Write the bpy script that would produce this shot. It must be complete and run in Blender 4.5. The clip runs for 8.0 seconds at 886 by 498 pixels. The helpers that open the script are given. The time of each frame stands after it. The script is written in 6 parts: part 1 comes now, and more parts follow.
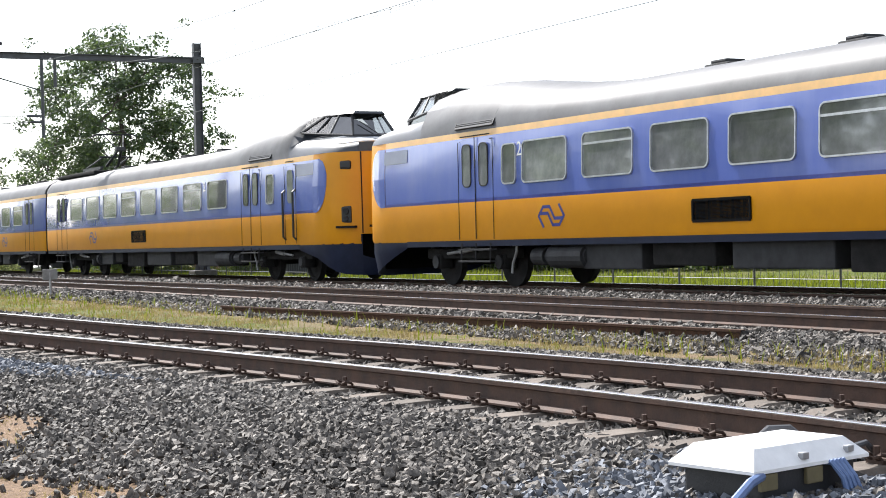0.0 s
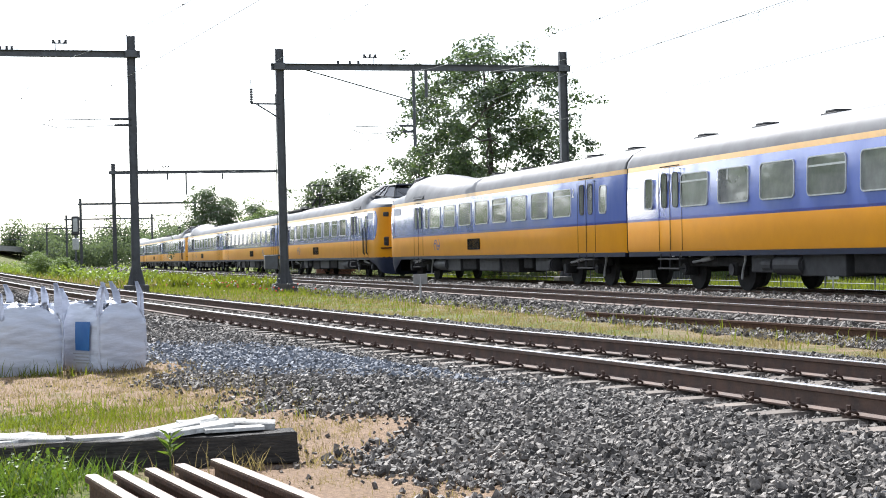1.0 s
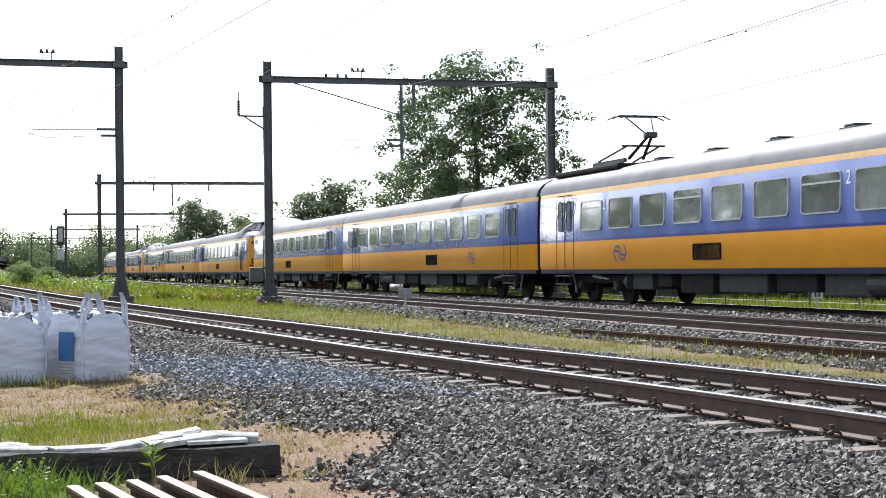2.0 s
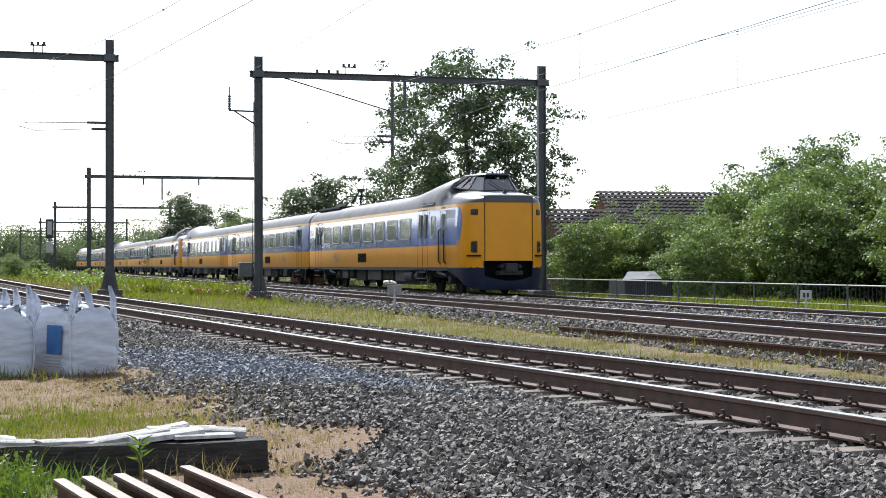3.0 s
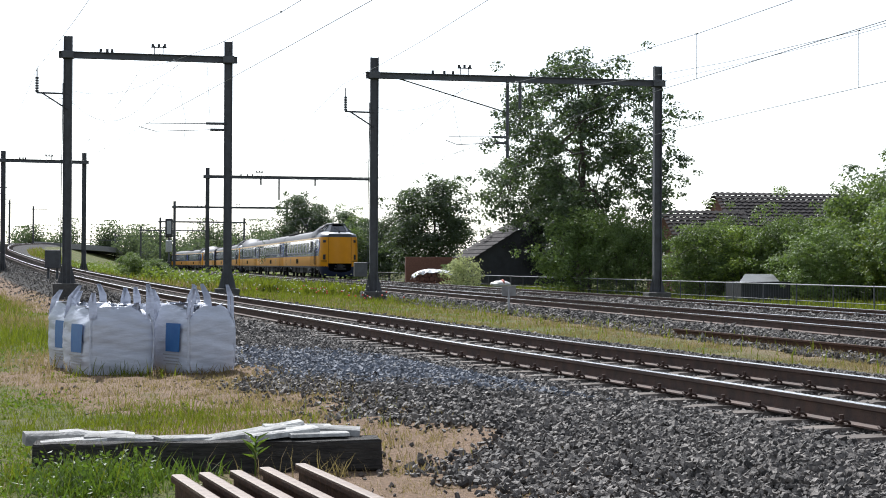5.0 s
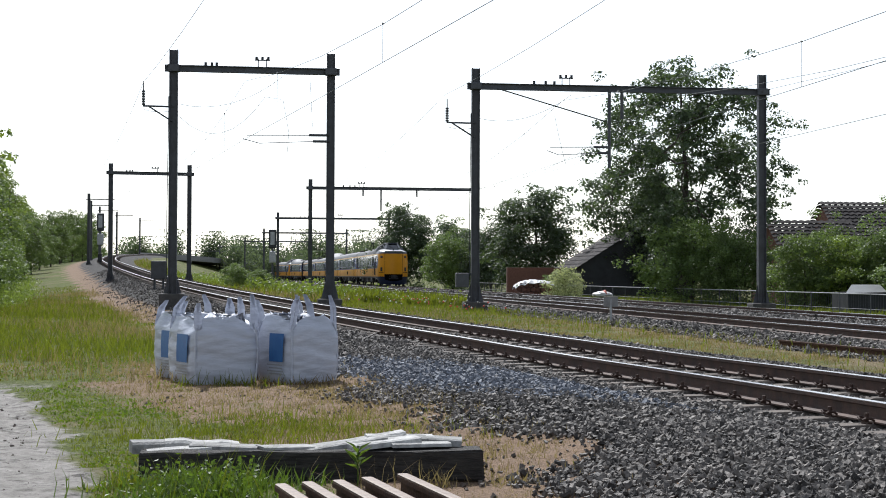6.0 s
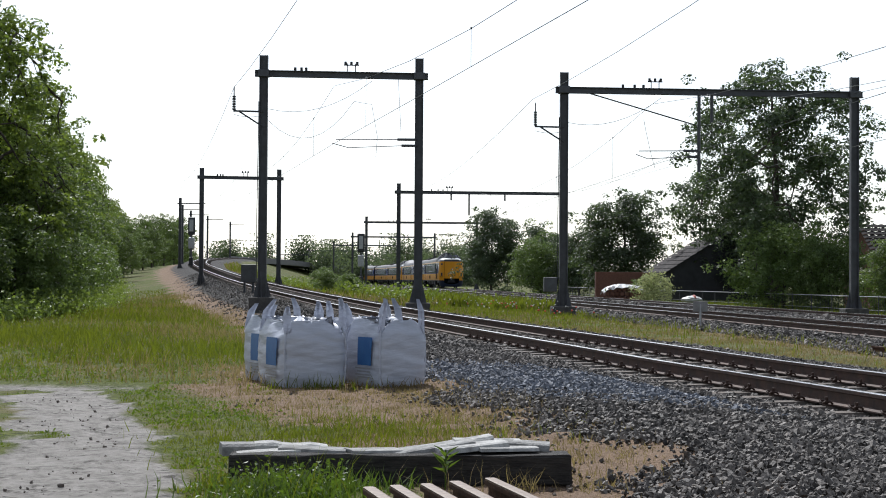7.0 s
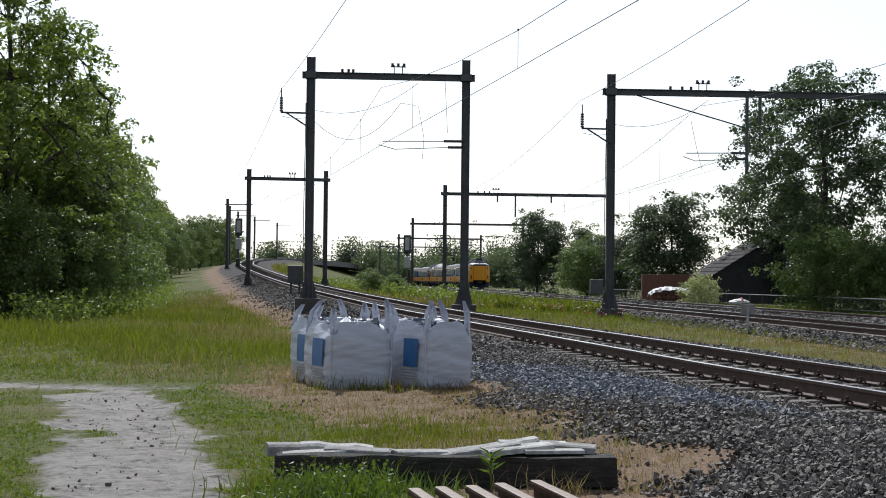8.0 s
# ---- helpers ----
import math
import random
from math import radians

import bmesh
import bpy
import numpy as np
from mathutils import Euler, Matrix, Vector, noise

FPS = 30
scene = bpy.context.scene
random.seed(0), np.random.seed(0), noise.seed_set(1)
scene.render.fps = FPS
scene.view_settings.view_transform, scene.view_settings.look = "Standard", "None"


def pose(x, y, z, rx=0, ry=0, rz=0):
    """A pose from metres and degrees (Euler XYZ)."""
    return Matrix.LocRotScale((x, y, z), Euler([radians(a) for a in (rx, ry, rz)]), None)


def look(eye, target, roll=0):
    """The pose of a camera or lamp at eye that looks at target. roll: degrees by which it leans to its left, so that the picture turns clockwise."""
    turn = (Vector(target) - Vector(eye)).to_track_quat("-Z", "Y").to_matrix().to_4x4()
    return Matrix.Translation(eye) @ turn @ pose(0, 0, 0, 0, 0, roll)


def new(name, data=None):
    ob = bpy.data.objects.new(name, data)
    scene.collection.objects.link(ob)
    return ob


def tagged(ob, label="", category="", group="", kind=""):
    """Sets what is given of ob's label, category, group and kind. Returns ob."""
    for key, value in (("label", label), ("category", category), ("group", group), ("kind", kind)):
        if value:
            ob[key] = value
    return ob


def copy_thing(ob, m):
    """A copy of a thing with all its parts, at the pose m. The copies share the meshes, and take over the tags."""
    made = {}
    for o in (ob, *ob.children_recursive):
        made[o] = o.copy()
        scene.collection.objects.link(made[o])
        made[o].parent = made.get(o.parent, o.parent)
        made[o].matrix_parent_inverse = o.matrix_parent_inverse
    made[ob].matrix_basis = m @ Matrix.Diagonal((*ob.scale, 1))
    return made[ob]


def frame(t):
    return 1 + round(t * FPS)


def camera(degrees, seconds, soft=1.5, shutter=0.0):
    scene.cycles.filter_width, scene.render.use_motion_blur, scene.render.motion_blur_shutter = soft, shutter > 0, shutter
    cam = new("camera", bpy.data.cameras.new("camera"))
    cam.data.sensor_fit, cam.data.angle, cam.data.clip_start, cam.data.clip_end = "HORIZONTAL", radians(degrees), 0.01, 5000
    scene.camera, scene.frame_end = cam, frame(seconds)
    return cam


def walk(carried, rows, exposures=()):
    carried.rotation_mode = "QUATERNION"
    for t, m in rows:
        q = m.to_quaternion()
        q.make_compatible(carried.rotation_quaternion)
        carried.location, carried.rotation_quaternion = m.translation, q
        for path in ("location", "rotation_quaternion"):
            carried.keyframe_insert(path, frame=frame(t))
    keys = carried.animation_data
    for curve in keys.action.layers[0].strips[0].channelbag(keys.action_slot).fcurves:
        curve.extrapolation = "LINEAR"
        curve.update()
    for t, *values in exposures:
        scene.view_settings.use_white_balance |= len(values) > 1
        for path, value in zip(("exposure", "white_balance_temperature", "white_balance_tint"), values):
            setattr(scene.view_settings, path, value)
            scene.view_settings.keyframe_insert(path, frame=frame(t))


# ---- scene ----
cam = camera(31.12, 8.0, soft=1.0)
EYE = 1.35
ROWS = [
    (0.0, -24.755, -0.424, 1.665), (0.2, -20.33, -0.47, 1.62), (0.3, -18.408, -0.413, 1.576), (0.4, -16.594, -0.384, 1.652),
    (0.5, -15.651, -0.33, 1.672), (0.7, -13.707, -0.234, 1.393), (0.9, -12.430, -0.110, 1.361),
    (1.0, -11.686, 0.167, 1.404), (1.5, -11.683, 0.723, 1.098), (2.0, -12.211, 0.686, 0.689),
    (3.5, -12.5, 0.527, -0.04), (4.0, -12.128, 0.486, -0.167), (4.5, -10.803, 0.512, -0.23),
    (5.0, -8.478, 0.599, -0.237), (6.5, -3.29, 1.08, -0.246), (7.0, -1.657, 1.099, -0.358),
    (7.5, -0.317, 1.126, -0.577), (8.0, 0.0, 1.146, -0.609)]
EXPOSURES = [(0.0, 0.99, 6500, 10), (0.5, 1.12, 6400, 10), (1.0, 1.1, 6300, 10), (2.0, 0.88, 6200, 10), (3.5, 0.58, 6200, 10), (5.0, 0.3, 6200, 10), (6.5, -0.05, 6200, 10), (8.0, -0.3, 6200, 10)]
walk(cam, [(t, pose(0, 0, EYE, 90 + p, r, y)) for t, y, p, r in ROWS], EXPOSURES)

# ---- world and sun ----
SUN_AZ, SUN_EL = -10.0, 47.0      # degrees; azimuth from +y towards +x
world = bpy.data.worlds.new("sky")
scene.world = world
world.use_nodes = True
wt = world.node_tree
sky = wt.nodes.new("ShaderNodeTexSky")
sky.sky_type, sky.sun_disc = 'NISHITA', False
sky.sun_elevation, sky.sun_rotation = radians(SUN_EL), radians(SUN_AZ)
sky.air_density, sky.dust_density, sky.ozone_density = 1.0, 1.1, 1.8
wt.nodes["Background"].inputs["Strength"].default_value = 0.15
haze = wt.nodes.new("ShaderNodeHueSaturation")     # bright hazy white sky
haze.inputs["Saturation"].default_value, haze.inputs["Value"].default_value = 0.4, 1.12
wt.links.new(sky.outputs[0], haze.inputs["Color"])
wt.links.new(haze.outputs[0], wt.nodes["Background"].inputs[0])
sl = bpy.data.lights.new("sun", 'SUN')
sl.energy, sl.angle, sl.color = 5.0, radians(0.6), (1.0, 0.975, 0.945)
sun = new("sun", sl)
sun.matrix_world = look((math.sin(radians(SUN_AZ)) * 100, math.cos(radians(SUN_AZ)) * 100, 100 * math.tan(radians(SUN_EL))), (0, 0, 0))


# ---- materials ----
def mat(name, c1, c2=None, rough=0.7, metal=0.0, scale=8.0, bump=0.0, bscale=60.0, spec=0.5, coat=0.0, isl=0.0, ob=0.0, stretch=None):
    """Two-tone noise material with fine relief; isl and ob vary the value piece by piece."""
    m = bpy.data.materials.new(name)
    m.use_nodes = True
    nt = m.node_tree
    b = nt.nodes["Principled BSDF"]
    b.inputs["Roughness"].default_value, b.inputs["Metallic"].default_value = rough, metal
    b.inputs["Specular IOR Level"].default_value, b.inputs["Coat Weight"].default_value = spec, coat
    b.inputs["Coat Roughness"].default_value = 0.08
    c2 = c2 or tuple(v * 0.75 for v in c1)
    tc = nt.nodes.new("ShaderNodeTexCoord")
    src = tc.outputs["Object"]
    if stretch:
        mp = nt.nodes.new("ShaderNodeMapping")
        mp.inputs["Scale"].default_value = stretch
        nt.links.new(src, mp.inputs[0])
        src = mp.outputs[0]
    n1 = nt.nodes.new("ShaderNodeTexNoise")
    n1.inputs["Scale"].default_value, n1.inputs["Detail"].default_value, n1.inputs["Roughness"].default_value = scale, 6, 0.65
    nt.links.new(src, n1.inputs["Vector"])
    ramp = nt.nodes.new("ShaderNodeValToRGB")
    ramp.color_ramp.elements[0].position, ramp.color_ramp.elements[1].position = 0.35, 0.65
    ramp.color_ramp.elements[0].color, ramp.color_ramp.elements[1].color = (*c2, 1), (*c1, 1)
    nt.links.new(n1.outputs["Fac"], ramp.inputs[0])
    col = ramp.outputs[0]
    for amount, node, out in ((isl, "ShaderNodeNewGeometry", "Random Per Island"), (ob, "ShaderNodeObjectInfo", "Random")):
        if amount:
            g = nt.nodes.new(node)
            mr = nt.nodes.new("ShaderNodeMapRange")
            mr.inputs["To Min"].default_value, mr.inputs["To Max"].default_value = 1 - amount, 1 + amount
            nt.links.new(g.outputs[out], mr.inputs["Value"])
            hs = nt.nodes.new("ShaderNodeHueSaturation")
            nt.links.new(mr.outputs[0], hs.inputs["Value"])
            nt.links.new(col, hs.inputs["Color"])
            col = hs.outputs[0]
    nt.links.new(col, b.inputs["Base Color"])
    if bump:
        n2 = nt.nodes.new("ShaderNodeTexNoise")
        n2.inputs["Scale"].default_value, n2.inputs["Detail"].default_value = bscale, 4
        nt.links.new(src, n2.inputs["Vector"])
        bp = nt.nodes.new("ShaderNodeBump")
        bp.inputs["Strength"].default_value, bp.inputs["Distance"].default_value = bump, 0.02
        nt.links.new(n2.outputs["Fac"], bp.inputs["Height"])
        nt.links.new(bp.outputs[0], b.inputs["Normal"])
    return m


def leafmat(name, c1, c2, ob=0.0, gloss=0.7, spec=0.12):
    m = mat(name, c1, c2, rough=gloss, scale=0.6, isl=0.45, spec=spec, ob=ob)
    nt = m.node_tree
    b = nt.nodes["Principled BSDF"]
    tr = nt.nodes.new("ShaderNodeBsdfTranslucent")
    tr.inputs[0].default_value = (c1[0] * 1.6, c1[1] * 1.7, c1[2] * 1.0, 1)
    mx = nt.nodes.new("ShaderNodeMixShader")
    mx.inputs[0].default_value = 0.3
    nt.links.new(b.outputs[0], mx.inputs[1])
    nt.links.new(tr.outputs[0], mx.inputs[2])
    nt.links.new(mx.outputs[0], nt.nodes["Material Output"].inputs[0])
    return m


M = dict(
    yellow=mat("yellow_paint", (0.66, 0.275, 0.003), (0.60, 0.245, 0.003), rough=0.4, scale=1.5, coat=0.06, spec=0.3),
    blue=mat("blue_paint", (0.082, 0.125, 0.41), (0.12, 0.165, 0.44), rough=0.22, scale=1.2, coat=1.0, stretch=(1, 1, 0.25)),
    navy=mat("dark_blue_paint", (0.03, 0.045, 0.25), rough=0.3, coat=0.3),
    stripe=mat("pale_orange_paint", (0.75, 0.45, 0.17), (0.6, 0.38, 0.16), rough=0.4, scale=3),
    roof=mat("grey_roof_paint", (0.10, 0.102, 0.108), (0.058, 0.058, 0.061), rough=0.55, scale=1.2, spec=0.35, stretch=(1, 0.4, 1)),
    cabgrey=mat("dark_grey_paint", (0.05, 0.057, 0.07), (0.035, 0.04, 0.048), rough=0.45, scale=2),
    glass=mat("train_glass", (0.31, 0.32, 0.34), (0.17, 0.18, 0.185), rough=0.04, metal=0.45, spec=0.9, coat=0.6, scale=2.2, ob=0.45),
    darkglass=mat("windscreen_glass", (0.05, 0.06, 0.075), (0.04, 0.05, 0.06), rough=0.05, metal=0.4, spec=1.0, scale=2),
    skirt=mat("blue_grey_skirt_paint", (0.014, 0.020, 0.046), (0.009, 0.013, 0.030), rough=0.5, scale=2, spec=0.15),
    hood=mat("pale_hood", (0.62, 0.63, 0.65), (0.52, 0.53, 0.55), rough=0.35, scale=2),
    alu=mat("window_rim_metal", (0.5, 0.51, 0.53), rough=0.35, metal=0.9),
    black=mat("black_rubber", (0.015, 0.015, 0.017), rough=0.7),
    under=mat("grimy_underframe", (0.022, 0.021, 0.021), (0.010, 0.010, 0.010), rough=0.9, scale=5, bump=0.3, spec=0.2),
    undergrey=mat("grey_underframe_box", (0.035, 0.036, 0.039), (0.018, 0.018, 0.02), rough=0.7, scale=4, spec=0.3),
    white=mat("white_paint", (0.8, 0.8, 0.8), (0.7, 0.7, 0.7), rough=0.4),
    red=mat("red_lens", (0.4, 0.03, 0.02), rough=0.2),
    rust=mat("rusty_rail_steel", (0.085, 0.045, 0.030), (0.042, 0.025, 0.019), rough=0.75, metal=0.15, scale=6, bump=0.2),
    railhead=mat("polished_rail_head", (0.55, 0.55, 0.56), (0.4, 0.38, 0.37), rough=0.22, metal=1.0, scale=10),
    orust=mat("brown_rusty_steel", (0.085, 0.042, 0.024), (0.045, 0.024, 0.016), rough=0.8, scale=25, bump=0.3, spec=0.2),
    sleeper=mat("concrete_sleeper", (0.15, 0.124, 0.104), (0.085, 0.070, 0.058), rough=0.9, scale=9, bump=0.25, ob=0.2),
    darkconcrete=mat("dark_concrete", (0.085, 0.08, 0.076), (0.045, 0.043, 0.041), rough=0.9, scale=6, bump=0.3),
    concrete=mat("weathered_concrete", (0.24, 0.235, 0.23), (0.15, 0.147, 0.145), rough=0.9, scale=5, bump=0.3),
    whitestone=mat("pale_concrete", (0.42, 0.415, 0.395), (0.20, 0.197, 0.185), rough=0.85, scale=9, bump=0.5, ob=0.35),
    stone=mat("ballast_stone", (0.168, 0.150, 0.132), (0.052, 0.046, 0.041), rough=0.7, scale=30, bump=0.3, isl=0.85, spec=0.35),
    bluestone=mat("fresh_ballast_stone", (0.17, 0.183, 0.21), (0.09, 0.10, 0.12), rough=0.75, scale=14, isl=0.5),
    mast=mat("dark_painted_steel", (0.075, 0.08, 0.09), (0.05, 0.05, 0.055), rough=0.6, scale=3),
    wire=mat("wire_metal", (0.08, 0.09, 0.08), rough=0.5, metal=0.5),
    clearglass=mat("clear_glass", (0.9, 0.9, 0.9), rough=0.02),
    tintglass=mat("tinted_glass", (0.9, 0.9, 0.9), rough=0.02),
    bag=mat("white_woven_plastic", (0.49, 0.52, 0.59), (0.38, 0.405, 0.47), rough=0.4, scale=4, bump=0.5, bscale=9, stretch=(0.6, 0.6, 2.4)),
    baglogo=mat("blue_print", (0.02, 0.10, 0.29), (0.03, 0.13, 0.33), rough=0.5),
    baginner=mat("grey_print", (0.35, 0.36, 0.38), rough=0.5),
    rubble=mat("bag_rubble", (0.35, 0.33, 0.3), rough=0.9, isl=0.3),
    timber=mat("tarred_timber", (0.055, 0.049, 0.042), (0.015, 0.013, 0.012), rough=0.9, scale=7, bump=0.8, bscale=25, stretch=(1, 8, 8)),
    bark=mat("bark", (0.07, 0.055, 0.04), (0.035, 0.03, 0.025), rough=0.9, scale=10, bump=0.5, bscale=20),
    leaf=leafmat("leaves", (0.13, 0.18, 0.055), (0.065, 0.102, 0.036), 0.35, 0.5, 0.32),
    leafdark=leafmat("dark_leaves", (0.070, 0.098, 0.048), (0.034, 0.056, 0.030), 0.3, 0.45, 0.42),
    leaflight=leafmat("light_leaves", (0.175, 0.225, 0.05), (0.09, 0.135, 0.034), 0.3, 0.5, 0.3),
    grass=leafmat("grass_blades", (0.145, 0.165, 0.020), (0.065, 0.09, 0.012)),
    drygrass=leafmat("dry_grass_blades", (0.24, 0.185, 0.11), (0.12, 0.088, 0.05)),
    weed=leafmat("weed_leaves", (0.095, 0.145, 0.022), (0.045, 0.08, 0.012), 0.0, 0.5, 0.35),
    cloverleaf=leafmat("clover_leaves", (0.12, 0.17, 0.024), (0.06, 0.10, 0.016)),
    poppy=mat("red_petals", (0.55, 0.05, 0.02), rough=0.6),
    flower=mat("white_petals", (0.8, 0.8, 0.75), rough=0.7),
    boxblack=mat("black_plastic", (0.02, 0.021, 0.024), rough=0.5, bump=0.1),
    cable=mat("blue_cable", (0.12, 0.19, 0.36), (0.09, 0.14, 0.28), rough=0.45),
    galv=mat("galvanised_steel", (0.4, 0.41, 0.42), (0.3, 0.3, 0.31), rough=0.5, metal=0.7),
    tiles=mat("dark_roof_tiles", (0.06, 0.052, 0.05), (0.028, 0.026, 0.026), rough=0.85, scale=4, ob=0.2, spec=0.2, isl=0.3),
    barn=mat("black_boarding", (0.022, 0.024, 0.028), (0.012, 0.013, 0.015), rough=0.7, scale=3),
    brickwall=mat("red_brown_bricks", (0.22, 0.10, 0.07), (0.14, 0.07, 0.05), rough=0.9, scale=10, bump=0.3),
    blossom=leafmat("blossoming_leaves", (0.42, 0.43, 0.30), (0.09, 0.13, 0.04)),
    tarp=mat("pale_tarpaulin", (0.68, 0.68, 0.68), (0.5, 0.5, 0.5), rough=0.5, scale=4, bump=0.5),
    redtarp=mat("red_plastic", (0.5, 0.09, 0.04), rough=0.5),
    wornrail=mat("worn_pale_rail_top", (0.20, 0.135, 0.09), (0.10, 0.058, 0.035), rough=0.6, scale=18),
    panelgrey=mat("grey_blue_panel_paint", (0.24, 0.26, 0.33), (0.19, 0.21, 0.28), rough=0.4, scale=3),
    # black of the louvred panels; also painted shade in the coupler opening
    recess=mat("panel_and_shade_black", (0.006, 0.006, 0.007), rough=0.8, spec=0.05),
    # leaves paled in base colour to stand in for distance haze
    leafhaze=leafmat("haze_tinted_leaves", (0.12, 0.15, 0.095), (0.075, 0.10, 0.065)),
    sheet=mat("grey_sheet_metal", (0.42, 0.43, 0.44), (0.33, 0.34, 0.35), rough=0.4, metal=0.4),
)


def make_clear(m, tint=1.0, mirror=0.18):
    """A thin clear pane: mostly see-through, partly mirror."""
    nt = m.node_tree
    tr, gl, mx = nt.nodes.new("ShaderNodeBsdfTransparent"), nt.nodes.new("ShaderNodeBsdfGlossy"), nt.nodes.new("ShaderNodeMixShader")
    gl.inputs["Roughness"].default_value, mx.inputs[0].default_value = 0.03, mirror
    tr.inputs[0].default_value = (tint * 0.9, tint * 0.95, tint, 1)
    nt.links.new(tr.outputs[0], mx.inputs[1])
    nt.links.new(gl.outputs[0], mx.inputs[2])
    nt.links.new(mx.outputs[0], nt.nodes["Material Output"].inputs[0])


make_clear(M["clearglass"])
make_clear(M["tintglass"], 0.3, 0.25)


# ---- mesh helpers ----
def mesh_from(name, verts, faces, mats, idx=None, smooth=False):
    me = bpy.data.meshes.new(name)
    me.from_pydata([tuple(v) for v in verts], [], [tuple(f) for f in faces])
    for m in mats:
        me.materials.append(M[m])
    if idx is not None:
        me.polygons.foreach_set("material_index", np.array(idx, dtype=np.int32))
    me.polygons.foreach_set("use_smooth", np.zeros(len(me.polygons), dtype=bool))
    if smooth:
        me.polygons.foreach_set("use_smooth", np.ones(len(me.polygons), dtype=bool))
    me.update()
    return me


def part(name, bm, material, parent=None, label=""):
    me = bpy.data.meshes.new(name)
    bm.to_mesh(me)
    bm.free()
    me.materials.append(M[material])
    ob = new(name, me)
    ob.parent = parent
    if label:
        ob["label"] = label
    return ob


def share(name, me, parent, m, label=""):
    ob = new(name, me)
    ob.parent = parent
    ob.matrix_basis = m
    if label:
        ob["label"] = label
    return ob


def thing(name, label, category, group="", kind="", m=None):
    ob = new(name)
    if m is not None:
        ob.matrix_world = m
    return tagged(ob, label, category, group, kind)


def box(bm, x0, x1, y0, y1, z0, z1, bevel=0.0, m=None):
    r = bmesh.ops.create_cube(bm, size=1.0, matrix=Matrix.LocRotScale(((x0 + x1) / 2, (y0 + y1) / 2, (z0 + z1) / 2), None, (x1 - x0, y1 - y0, z1 - z0)))
    vs = r["verts"]
    if bevel:
        es = list({e for v in vs for e in v.link_edges})
        g = bmesh.ops.bevel(bm, geom=es, offset=bevel, segments=2, affect='EDGES', profile=0.6)
        vs = list({v for f in g["faces"] for v in f.verts} | {v for v in vs if v.is_valid})
    if m is not None:
        bmesh.ops.transform(bm, matrix=m, verts=vs)
    return vs


def tube(bm, pts, r, n=6, r2=None):
    """A round tube along points."""
    pts = [Vector(p) for p in pts]
    rings = []
    for i, p in enumerate(pts):
        d = (pts[min(i + 1, len(pts) - 1)] - pts[max(i - 1, 0)]).normalized()
        a = d.cross(Vector((0, 0, 1)) if abs(d.z) < 0.9 else Vector((1, 0, 0))).normalized()
        b = d.cross(a)
        rr = r if r2 is None else r + (r2 - r) * i / (len(pts) - 1)
        rings.append([bm.verts.new(p + (a * math.cos(k * math.tau / n) + b * math.sin(k * math.tau / n)) * rr) for k in range(n)])
    for q0, q1 in zip(rings, rings[1:]):
        for k in range(n):
            bm.faces.new((q0[k], q0[(k + 1) % n], q1[(k + 1) % n], q1[k]))
    bm.faces.new(rings[0][::-1])
    bm.faces.new(rings[-1])


def sweep(bm, path, prof, close=True):
    """Sweep a profile of (offset to the left, z) along path points (x, y, z, heading)."""
    rings = []
    for x, y, z, h in path:
        lx, ly = -math.cos(h), math.sin(h)
        rings.append([bm.verts.new((x + lx * o, y + ly * o, z + q)) for o, q in prof])
    n = len(prof)
    for q0, q1 in zip(rings, rings[1:]):
        for k in range(n if close else n - 1):
            bm.faces.new((q0[k], q0[(k + 1) % n], q1[(k + 1) % n], q1[k]))
    if close:
        bm.faces.new(rings[0][::-1])
        bm.faces.new(rings[-1])
    bmesh.ops.recalc_face_normals(bm, faces=bm.faces)


# ---- lines of the tracks ----
RAIL_Z = 0.40
PHI = -0.06158


def main_side(s):
    """Sideways drift of the main line: slightly right, then a wide left-hand curve; and its slope."""
    e, d = np.clip(s - 60.0, 0.0, 155.0), np.maximum(s - 215.0, 0.0)
    return 0.52e-4 * e * e + 0.0161 * d - 3.85e-4 * d * d, 1.04e-4 * e - 7.7e-4 * d


def main_at(s, off=0.0):
    """Point of the main line at s metres; off: metres to the right of the train's near side."""
    lat, slope = (float(q) for q in main_side(s))
    x = (14.757 + lat) * math.cos(PHI) + s * math.sin(PHI)
    y = -(14.757 + lat) * math.sin(PHI) + s * math.cos(PHI)
    h = PHI + slope
    return x + math.cos(h) * off, y - math.sin(h) * off, RAIL_Z, h


def main_x(y):
    """x of the train's near side, over arrays of y."""
    return 14.785 + y * math.tan(PHI) + main_side(y)[0]


TRAIN_OFF, NEAR_MAIN_OFF = 1.40, -2.35
YK = [-60, -25, 0, 8, 12, 16, 20, 54, 105, 165, 200, 230, 265, 300, 360, 420]
XK = [6.5, 6.6, 6.15, 5.62, 5.1, 4.45, 3.78, -1.95, -10.4, -20.2, -24.6, -27.4, -29.0, -29.2, -26.5, -19.5]
ZK = [0.4, 0.4, 0.4, 0.4, 0.4, 0.4, 0.4, 0.62, 1.35, 2.75, 3.5, 4.1, 4.7, 5.1, 5.2, 5.2]


